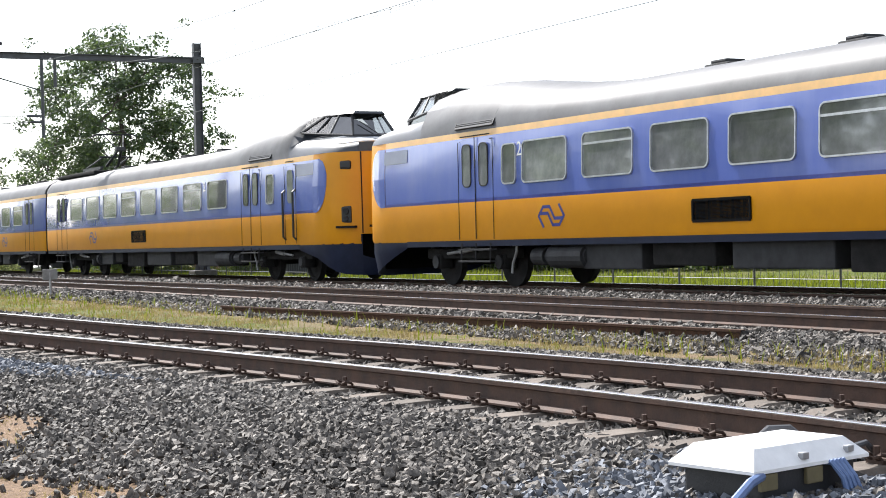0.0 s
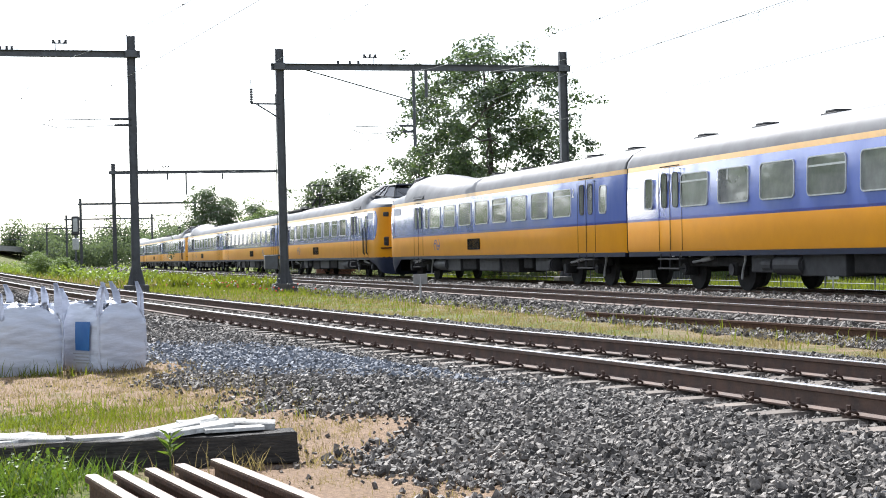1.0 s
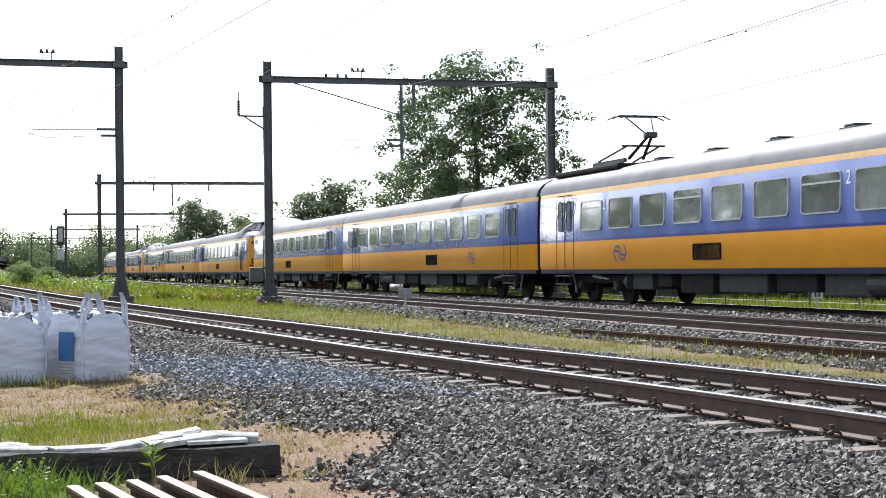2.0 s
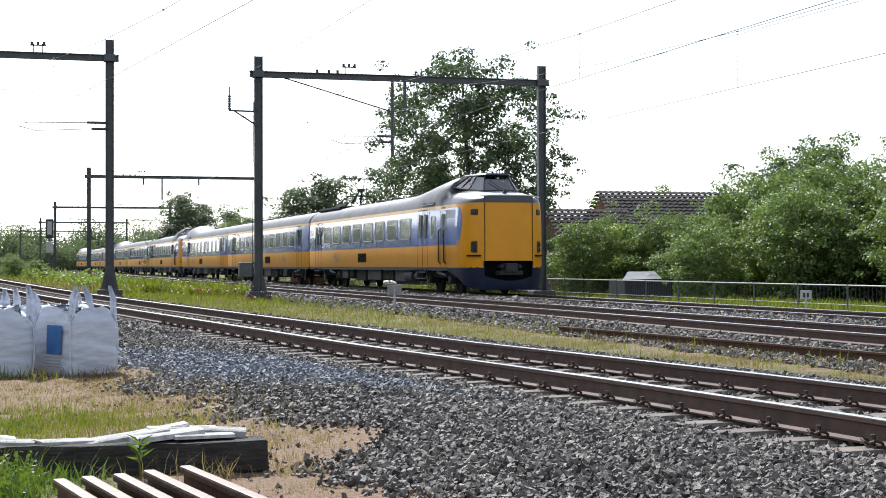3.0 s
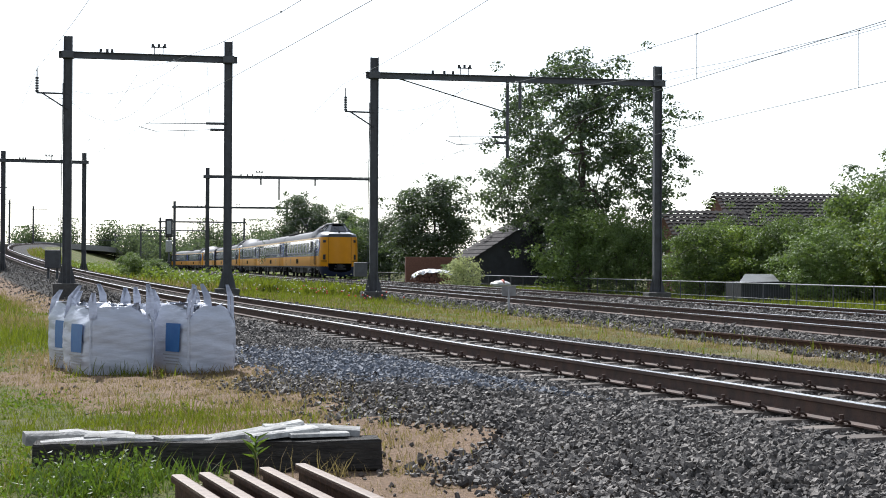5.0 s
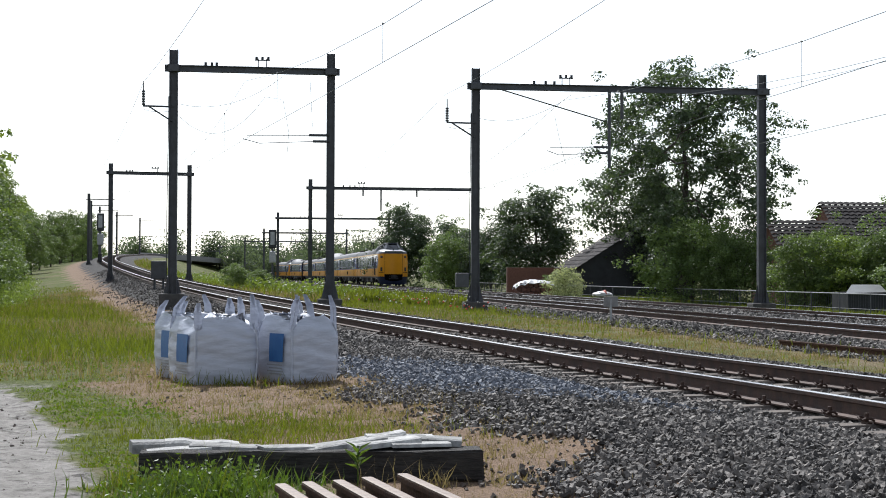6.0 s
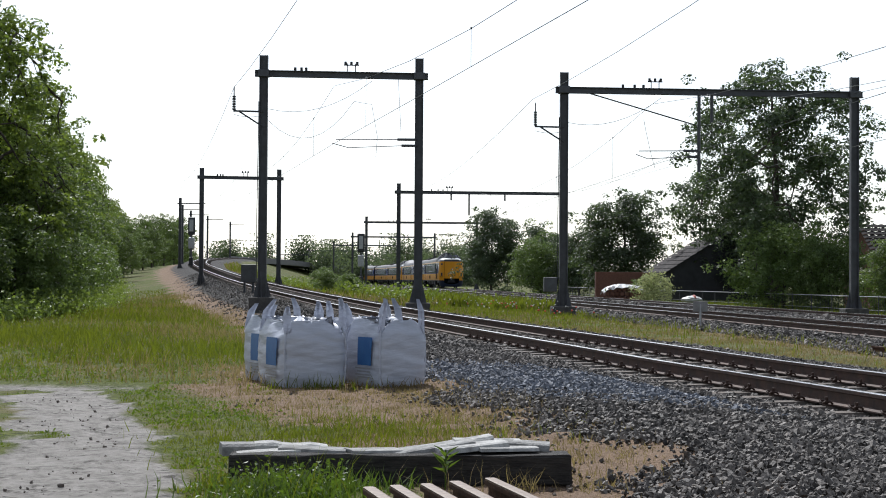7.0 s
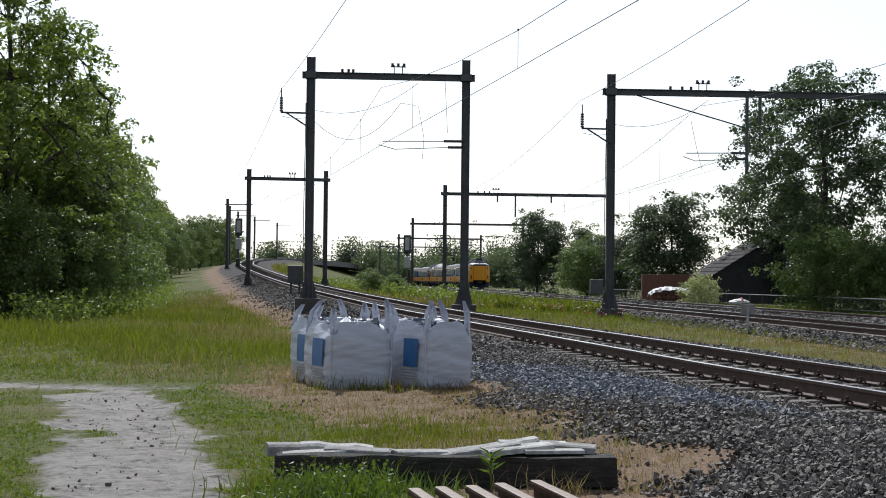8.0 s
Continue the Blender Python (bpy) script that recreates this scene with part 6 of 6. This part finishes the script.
def blades(name, label, mat_name, x, y, hmin, hmax, seed, width=0.006, lean=0.35):
    rng = np.random.default_rng(seed)
    n = len(x)
    h = hmin + (hmax - hmin) * rng.random(n)**1.5
    a, b = rng.uniform(0, math.tau, n), rng.uniform(0, lean, n)
    rots = np.zeros((n, 3, 3))
    up = np.stack([np.cos(a) * np.sin(b), np.sin(a) * np.sin(b), np.cos(b)], 1)
    c = rng.uniform(0, math.tau, n)
    side = np.stack([np.cos(c), np.sin(c), np.zeros(n)], 1)
    side -= up * np.sum(side * up, 1)[:, None]
    side /= np.linalg.norm(side, axis=1)[:, None]
    rots[:, :, 0], rots[:, :, 2], rots[:, :, 1] = side, up, np.cross(up, side)
    v = np.array([(-1, 0, 0), (1, 0, 0), (0.6, 0.12, 0.6), (-0.6, 0.12, 0.6), (0, 0.42, 1.0)])
    f = np.array([(0, 1, 2), (0, 2, 3), (3, 2, 4)])
    w = width * np.interp(np.hypot(x, y), [8, 20, 60], [1, 1.3, 3])
    sc = np.stack([w, h, h], 1)
    me = scatter_mesh(name, v, f, np.stack([x, y, ground_z(x, y) - 0.01], 1), rots, sc, [mat_name])
    return tagged(new(name, me), label, "grass", kind="stuff")


def build_grass():
    rng = np.random.default_rng(15)
    def keep_for(x, y, want):
        dry, sand, grav = zones(x, y)
        u = rng.random(len(x))
        near = (sand < 0.25 * u) & (grav < 0.5) & ((y > 10.9) | (x < -0.5) | (x > 1.2)) & ~((x > -0.6) & (y < 10.0))
        return near & ((dry > u * 0.9 + 0.15) if want == "dry" else (dry < 0.25 + 0.5 * u))
    # lawn round the pile and bags
    n = 150000
    y = 7.2 + 60 * rng.random(n)**2.0
    x = rng.uniform(-0.3, 0.13, n) * y + rng.normal(0, 0.4, n) - 0.2
    k = keep_for(x, y, "green")
    blades("grass", "short green grass of the meadow", "grass", x[k], y[k], 0.012, 0.055, 1, 0.0045, 0.9)
    k = keep_for(x, y, "dry")
    blades("grass", "dry straw-coloured grass along the ballast", "drygrass", x[k], y[k], 0.02, 0.09, 2, 0.004, 0.7)
    # short straw on the bare verge by the old rails
    n = 9000
    y, x = rng.uniform(7.4, 10.4, n), rng.uniform(-0.7, 1.9, n)
    k = (zones(x, y)[2] < 0.5) & ((np.sin(x * 5 + np.sin(y * 4)) + np.sin(y * 6 + x) + rng.normal(0, 0.8, n)) > -0.3)
    blades("grass", "flattened dry straw on bare earth by old rails", "drygrass", x[k], y[k], 0.01, 0.05, 8, 0.0025, 1.3)
    n = 90000
    y = 8.4 + 18 * rng.random(n)**1.3
    x = np.interp(y, BY, BX) - rng.uniform(2.6, 6.6, n)
    dry, sand, grav = zones(x, y)
    k = (dry > 0.25 + 0.6 * rng.random(n)) & (grav < 0.6) & ((np.sin(x * 3 + np.sin(y * 2.3)) + np.sin(y * 3.1 + x) + rng.normal(0, 0.9, n)) > -0.2) & ((y > 10.9) | (x > 1.2))
    blades("grass", "low flattened straw beside the ballast", "drygrass", x[k], y[k], 0.008, 0.045, 9, 0.003, 1.35)
    # far meadow
    n = 60000
    y = rng.uniform(18, 110, n)
    x = rng.uniform(-0.34, -0.03, n) * y
    k = keep_for(x, y, "green") & (rng.random(n) < np.interp(y, [18, 34], [0, 1]))
    blades("grass", "tall green meadow grass below the wood", "grass", x[k], y[k], 0.05, 0.17, 3, 0.006, 0.8)
    n = 16000
    y = rng.uniform(46, 125, n)
    x = np.interp(y, [46, 57, 66, 79, 95, 125], [-11.8, -12.2, -13.0, -14.8, -17.6, -22.5]) + rng.normal(0, 0.7, n)
    lv, lf = leaf_shape()
    tagged(new("nettles", scatter_mesh("nettles", lv, lf, np.stack([x, y, ground_z(x, y) + rng.random(n) * (0.5 + 0.5 * np.sin(y * 0.7 + np.sin(x)) ** 2)], 1), rand_rot(n, rng), np.repeat(rng.uniform(0.06, 0.16, n)[:, None], 3, 1), ["leaflight"])), "tall nettles along the edge of the wood", "nettles", kind="stuff")
    # strip between branch and main line
    n = 110000
    y = 10 + 70 * rng.random(n)**1.3
    bx, mx = np.interp(y, BY, BX) + 3.0, main_x(y) - 4.5
    x = bx + (mx - bx) * rng.random(n)
    dryish = rng.random(n) < np.interp(y, [30, 45, 60], [0.97, 0.9, 0.72])
    ok = (mx > bx) & (rng.random(n) < np.interp(y, [10, 30], [0.35, 0.8]))
    clump = (np.sin(x * 2.1 + np.sin(y * 1.3) * 2) + np.sin(y * 1.7 + x) + rng.normal(0, 0.7, n)) > -0.6
    k = ok & dryish & clump
    blades("grass", "tall dry grass between the tracks", "drygrass", x[k], y[k], 0.02, 0.10, 4, 0.0035, 0.9)
    k = ok & ~dryish
    blades("grass", "green weeds and grass between the tracks", "grass", x[k], y[k], 0.04, 0.22, 5, 0.006)
    # weeds on the bank between the diverging tracks
    n = 60000
    y = 62 + 190 * rng.random(n)**1.4
    bx, mx = np.interp(y, BY, BX) + 3.0, main_x(y) - 4.5
    x = bx + (mx - bx) * rng.random(n)
    k = (mx > bx) & (x < bx + 14) & (rng.random(n) < 0.8)
    strip = rng.random(n) < np.interp(x - bx, [0, 1.5, 3], [0.9, 0.5, 0.2])
    blades("grass", "brown dry grass along the branch ballast", "drygrass", x[k & strip], y[k & strip], 0.1, 0.4, 10, 0.010, 0.8)
    blades("grass", "rank green weeds on the bank between tracks", "grass", x[k & ~strip], y[k & ~strip], 0.12, 0.6, 11, 0.016, 0.8)
    n = 9000
    y = 66 + 75 * rng.random(n)
    x = np.interp(y, BY, BX) + 3.8 + rng.gamma(2.0, 1.0, n)
    s = np.repeat(rng.uniform(0.08, 0.2, n)[:, None], 3, 1)
    lump = 0.35 + 0.35 * np.sin(y * 0.5) * np.sin(x * 0.9 + y * 0.23)
    lv, lf = leaf_shape()
    tagged(new("weeds", scatter_mesh("weeds", lv, lf, np.stack([x, y, ground_z(x, y) + rng.random(n) * (0.25 + lump)], 1), rand_rot(n, rng), s, ["leaflight"])), "broad-leaved weeds on the bank between tracks", "weeds", kind="stuff")
    # beyond the main line
    n = 40000
    y = rng.uniform(18, 110, n)
    x = main_x(y) + rng.uniform(4.9, 13, n)
    blades("grass", "bright green grass beyond the main line", "grass", x, y, 0.1, 0.35, 6, 0.008)
    n = 11000
    y = 20 + 75 * rng.random(n)**1.3
    x = np.interp(y, BY, BX) - 3.6 - rng.gamma(2.2, 1.1, n)
    k = ((np.sin(x * 0.9 + np.sin(y * 0.5) * 2) + np.sin(y * 0.45 + x * 0.6) + rng.normal(0, 0.6, n)) > 0.0) & (zones(x, y)[1] < 0.2)
    blades("grass", "browning seed heads in the meadow grass", "drygrass", x[k], y[k], 0.10, 0.32, 12, 0.004, 0.6)
    n = 30000
    y = 21 + 60 * rng.random(n)**1.2
    x = np.interp(y, BY, BX) - 4.5 - rng.uniform(0, 9, n)
    k = ((np.sin(x * 0.7 + np.sin(y * 0.4) * 2) + np.sin(y * 0.31 + x * 0.4) + rng.normal(0, 0.4, n)) > 0.35) & (zones(x, y)[1] < 0.2)
    blades("grass", "taller tufts of lush meadow grass", "grass", x[k], y[k], 0.12, 0.38, 13, 0.006, 0.7)
    # tufts by the beam, the rails and under the bags
    def tuft(cx, cy, sx, sy, n, h0, h1, mt, label, w=0.007, seed=0):
        x, y = rng.normal(cx, sx, n), rng.normal(cy, sy, n)
        blades("grass_tuft", label, mt, x, y, h0, h1, 40 + seed, w, 0.85)
    tuft(-0.55, 10.15, 0.30, 0.10, 620, 0.03, 0.20, "weed", "lush green grass growing in front of the timber", seed=1)
    tuft(-1.0, 10.3, 0.15, 0.2, 500, 0.05, 0.13, "grass", "green grass beside the timber", seed=2)
    tuft(0.86, 10.25, 0.07, 0.05, 45, 0.06, 0.22, "drygrass", "dry brown grass tuft against the timber", 0.004, seed=3)
    tuft(0.5, 10.0, 0.25, 0.12, 30, 0.12, 0.28, "drygrass", "thin dry grass stalks between rails", 0.003, seed=4)
    tuft(-0.9, 19.5, 0.4, 0.07, 110, 0.05, 0.26, "grass", "green grass at the foot of the bags", 0.006, seed=5)
    tuft(-0.1, 19.75, 0.35, 0.06, 160, 0.05, 0.18, "drygrass", "dry grass at the foot of the bags", 0.005, seed=6)
    tuft(-0.3, 13.6, 0.7, 1.0, 2600, 0.05, 0.17, "grass", "taller seeding grass behind the pile", 0.004, seed=7)
    tuft(-0.62, 9.7, 0.24, 0.25, 1300, 0.03, 0.22, "weed", "lush green weeds growing beside the old rails", 0.006, seed=8)
    tuft(-0.6, 9.7, 0.25, 0.2, 60, 0.2, 0.42, "grass", "thin seeding grass stalks beside the old rails", 0.003, seed=9)
    n = 900
    x, y = rng.normal(-0.6, 0.24, n), rng.normal(9.75, 0.26, n)
    lv, lf = leaf_shape()
    k = (x < -0.3) & (y < 10.35)
    tagged(new("weeds", scatter_mesh("weeds", lv, lf, np.stack([x, y, 0.02 + 0.2 * rng.random(n)**1.6], 1)[k], rand_rot(k.sum(), rng), np.repeat(rng.uniform(0.02, 0.045, n)[:, None], 3, 1)[k], ["weed"])), "leafy bright green weeds in front of the timber", "weeds", kind="stuff")
    # leafy weed in front of the timber
    t = thing("weed_plant", "small bright green leafy weed before the timber", "weed", m=pose(0.32, 10.22, 0.0))
    lv = np.array([(0, 0, 0), (0.16, 0.4, 0.12), (0, 1.0, 0.0), (-0.16, 0.4, 0.12)])
    lf = np.array([(0, 1, 2), (0, 2, 3)])
    for k in range(12):
        rot = np.array(Euler((radians(rng.uniform(0, 45)), 0, k * 2.4)).to_matrix())[None]
        me = scatter_mesh("leaf", lv, lf, np.zeros((1, 3)), rot, np.full((1, 3), rng.uniform(0.1, 0.16)), ["weed"])
        share("leaf", me, t, pose(0, 0, 0.1 + 0.012 * k))
    bm = bmesh.new()
    tube(bm, [(0, 0, 0), (0, 0, 0.26)], 0.006, 5)
    part("stem", bm, "weed", t)
    # a few red poppies between the tracks
    n = 26
    y = rng.uniform(44, 60, n)
    x = np.interp(y, BY, BX) + rng.uniform(4.0, 6.5, n)
    v, f = ico()
    tagged(new("poppies", scatter_mesh("poppies", v, f, np.stack([x, y, ground_z(x, y) + rng.uniform(0.2, 0.35, n)], 1), rand_rot(n, rng), np.full((n, 3), 0.03), ["poppy"])), "red poppies among green grass", "poppies", kind="stuff")
    # low broad leaves among the lawn
    n = 52000
    y = 8.4 + 26 * rng.random(n)**1.5
    x = rng.uniform(-0.31, 0.1, n) * y
    k = keep_for(x, y, "green") & ((np.sin(x * 1.9 + np.sin(y * 1.1)) + np.sin(y * 1.4 + 2 * np.sin(x)) + rng.normal(0, 0.6, n)) > 0.1)
    lv, lf = leaf_shape()
    s = np.repeat((rng.uniform(0.012, 0.034, n) * np.interp(y, [8, 30], [1, 2]))[:, None], 3, 1)
    tagged(new("clover", scatter_mesh("clover", lv, lf, np.stack([x, y, ground_z(x, y) + rng.uniform(0.005, 0.045, n)], 1)[k], rand_rot(k.sum(), rng), s[k], ["cloverleaf"], 0.0, 9)), "low clover and broad weeds in the lawn", "clover", kind="stuff")
    # pebbles on the sandy track and bare verge
    n = 12000
    y = rng.uniform(8.0, 23, n)
    x = rng.uniform(-0.29, 0.12, n) * y
    dry, sand, grav = zones(x, y)
    k = (np.maximum(sand * 0.45, dry * 0.8) > rng.uniform(0.3, 1.0, n)) & (grav < 0.5)
    v, f = shard()
    s = rng.lognormal(math.log(0.008), 0.5, n)[:, None] * rng.uniform(0.6, 1.2, (n, 3))
    tagged(new("pebbles", scatter_mesh("pebbles", v, f, np.stack([x, y, ground_z(x, y) + 0.003], 1)[k], rand_rot(k.sum(), rng), s[k], ["sleeper"], 0.3, 8)), "scattered small pebbles on sandy ground", "pebbles", kind="stuff")
    # white umbels between the tracks
    n = 110
    y = rng.uniform(42, 75, n)
    x = np.interp(y, BY, BX) + rng.uniform(3, 7, n)
    v, f = ico()
    pts = np.stack([x, y, ground_z(x, y) + rng.uniform(0.25, 0.5, n)], 1)
    tagged(new("wildflowers", scatter_mesh("wildflowers", v, f, pts, rand_rot(n, rng), np.full((n, 3), 0.02) * rng.uniform(0.5, 1.5, (n, 1)), ["flower"])), "white umbels among the grass", "wildflowers", kind="stuff")


# ---- beyond the main line ----
def build_fence():
    t = thing("lineside_fence", "low wire-mesh fence with galvanised top rail", "fence", kind="structure")
    pts = []
    s = 8.0
    while s < 130:
        x, y, z, h = main_at(s, TRAIN_OFF + 5.3)
        pts.append((x, y))
        s += 2.6
    for x, y in pts:
        bm = bmesh.new()
        tube(bm, [(x, y, -0.2), (x, y, 0.84)], 0.024, 6)
        part("post", bm, "mast", t)
    for z, r in ((0.80, 0.02), (0.3, 0.008)):
        bm = bmesh.new()
        tube(bm, [(x, y, z) for x, y in pts], r, 6)
        part("rail", bm, "galv", t)
    bm = bmesh.new()
    for (x0, y0), (x1, y1) in zip(pts, pts[1:]):
        for k in range(13):
            f = k / 13
            tube(bm, [(x0 + (x1 - x0) * f, y0 + (y1 - y0) * f, -0.05), (x0 + (x1 - x0) * f, y0 + (y1 - y0) * f, 0.78)], 0.006, 3)
    ob = part("mesh_wires", bm, "mast", t)
    ob["kind"] = "stuff"
    # plate with a number, unreadable here as bars
    s = thing("distance_plate", "small grey plate with dark bars on a post", "lineside sign")
    x, y, z, h = main_at(37.5, TRAIN_OFF + 4.6)
    bm = bmesh.new()
    tube(bm, [(x, y, -0.1), (x, y, 0.5)], 0.025, 6)
    part("post", bm, "galv", s)
    bm = bmesh.new()
    box(bm, x - 0.16, x + 0.16, y - 0.012, y + 0.012, 0.42, 0.66, 0.01)
    part("plate", bm, "galv", s)
    bm = bmesh.new()
    for dx in (-0.06, 0.05):
        box(bm, x + dx - 0.03, x + dx + 0.03, y - 0.018, y - 0.012, 0.48, 0.60)
    part("bars", bm, "boxblack", s)


def house(name, label, x, y, w, d, eave, ridge, turn, wall, tile_rows):
    """Gabled building with a tiled roof."""
    t = thing(name, label, "building", m=pose(x, y, 0, 0, 0, turn))
    bm = bmesh.new()
    box(bm, -w / 2, w / 2, -d / 2, d / 2, -0.3, eave)
    for sx in (-w / 2, w / 2):
        bm.faces.new([bm.verts.new(p) for p in ((sx, -d / 2, eave), (sx, d / 2, eave), (sx, 0, ridge))])
    part("wall", bm, wall, t)
    for sgn in (-1, 1):
        bm = bmesh.new()
        n = tile_rows
        for k in range(n):
            f0, f1 = k / n, (k + 1) / n
            y0, z0 = sgn * (d / 2 + 0.4) * (1 - f0), eave - 0.2 + (ridge - eave + 0.25) * f0
            y1, z1 = sgn * (d / 2 + 0.4) * (1 - f1), eave - 0.2 + (ridge - eave + 0.25) * f1
            c = int(w / 0.32)
            for j in range(c):
                xa, xb = -w / 2 - 0.3 + (w + 0.6) * j / c, -w / 2 - 0.3 + (w + 0.6) * (j + 1) / c
                xm = (xa + xb) / 2
                v = [bm.verts.new(p) for p in ((xa, y0, z0 + 0.04), (xm, y0, z0 + 0.09), (xb, y0, z0 + 0.04), (xb, y1, z1), (xm, y1, z1 + 0.05), (xa, y1, z1))]
                bm.faces.new((v[0], v[1], v[4], v[5]))
                bm.faces.new((v[1], v[2], v[3], v[4]))
        bmesh.ops.recalc_face_normals(bm, faces=bm.faces)
        part("roof", bm, "tiles", t)
    return t


def build_buildings():
    house("house", "low house with a dark tiled roof behind trees", 31.9, 84, 8.5, 7.0, 2.6, 5.35, 4, "brickwall", 16)
    house("outbuilding", "low outbuilding with a dark tiled roof behind shrubs", 25.6, 80, 4.2, 5.0, 2.2, 4.2, 6, "brickwall", 12)
    house("barn", "black timber barn with a dark roof behind trees", 20.0, 99, 4.5, 7.4, 2.0, 4.3, 96, "barn", 10)
    s = thing("shed", "small dark shed with a pale sheet-metal roof", "shed")
    bm = bmesh.new()
    box(bm, 19.6, 21.5, 56.6, 58.4, -0.2, 0.80)
    part("wall", bm, "barn", s)
    bm = bmesh.new()
    bm.faces.new([bm.verts.new(p) for p in ((19.45, 56.4, 0.78), (21.0, 56.4, 0.82), (21.5, 58.5, 1.08), (20.4, 58.5, 1.08))])
    bmesh.ops.solidify(bm, geom=bm.faces[:], thickness=0.05)
    part("roof", bm, "sheet", s)
    w = thing("brick_wall", "low red-brown brick wall beside the line", "wall", kind="structure")
    bm = bmesh.new()
    box(bm, 12.7, 17.4, 101.5, 101.9, 0, 1.9, 0.02)
    part("wall", bm, "brickwall", w)
    # log pile under pale sheeting, a covered heap and a flowering shrub behind the fence
    p = thing("log_pile", "low stack of brown logs under pale sheeting", "log pile")
    rng = np.random.default_rng(44)
    for row in range(4):
        for k in range(8 - row % 2):
            bm = bmesh.new()
            xx, zz, r = 11.6 + 0.27 * (k + 0.5 * (row % 2)), 0.13 + 0.24 * row, 0.125 + rng.normal(0, 0.006)
            tube(bm, [(xx, 87.4 + rng.normal(0, 0.05), zz), (xx, 88.6, zz)], r, 8)
            part("log", bm, "brickwall", p)
    bm = bmesh.new()
    bmesh.ops.create_grid(bm, x_segments=14, y_segments=6, size=1.0)
    for v in bm.verts:
        x, y = v.co.x, v.co.y
        v.co = Vector((12.6 + 1.22 * x, 88.0 + 0.72 * y, 1.08 + 0.10 * math.cos(3.1 * x) * 0.6 - 0.16 * y**4 - 0.25 * x**8 + rng.normal(0, 0.025)))
    bmesh.ops.solidify(bm, geom=bm.faces[:], thickness=0.02)
    part("sheeting", bm, "tarp", p, "crumpled pale sheeting")
    h = thing("covered_heap", "low heap under a white cover with a red end", "covered heap")
    for name, x0, x1, mt, top in (("cover", 15.1, 16.2, "tarp", 0.56), ("red_cloth", 15.62, 15.88, "redtarp", 0.62)):
        bm = bmesh.new()
        bmesh.ops.create_icosphere(bm, subdivisions=3, radius=1.0)
        for v in bm.verts:
            q = v.co * (1 + rng.normal(0, 0.05))
            v.co = Vector(((x0 + x1) / 2 + q.x * (x1 - x0) / 2, 84.0 + q.y * 0.5, max(0.0, 0.35 + q.z * (top - 0.35))))
        part(name, bm, mt, h)
    # flyover deck in the distance
    v = thing("flyover", "long grey concrete flyover with a pale parapet", "flyover", kind="structure")
    bm = bmesh.new()
    pts = []
    for k in range(12):
        f = k / 11
        px, py, z = -29 + 22 * f, 300 + 120 * f, 5.0 - 3.0 * f * f
        pts.append((px, py, z, 0.18))
    sweep(bm, pts, [(-2.6, -0.8), (2.6, -0.8), (2.6, 0.25), (-2.6, 0.25)])
    part("deck", bm, "concrete", v)
    bm = bmesh.new()
    sweep(bm, pts, [(2.62, 0.0), (2.75, 0.0), (2.75, 0.5), (2.62, 0.5)])
    part("parapet", bm, "whitestone", v)


# ---- build ----
M["drygrassy"] = mat("ochre_bracket", (0.15, 0.125, 0.065), rough=0.7)
SLEEPER, CLIP = sleeper_mesh(), clip_mesh()
build_ground()
build_track(branch_at, -30, 400, "branch_track", "single rusty track on concrete sleepers curving into the distance", 2, 45, (3, 30))
build_track(lambda s, o=0: main_at(s, NEAR_MAIN_OFF + o), -40, 420, "main_track", "nearer main-line track on concrete sleepers", 8, 45, (8, 8))
build_track(lambda s, o=0: main_at(s, TRAIN_OFF + o), -40, 420, "main_track", "farther main-line track that carries the train", 8, 45, (8, 8))
build_overhead()
build_signals()
build_bags()
build_beam()
build_old_rails()
build_box()
build_strip_rail()
build_fence()
build_buildings()
build_trees()
build_grass()
build_ballast()
CARS = build_train()
motions()
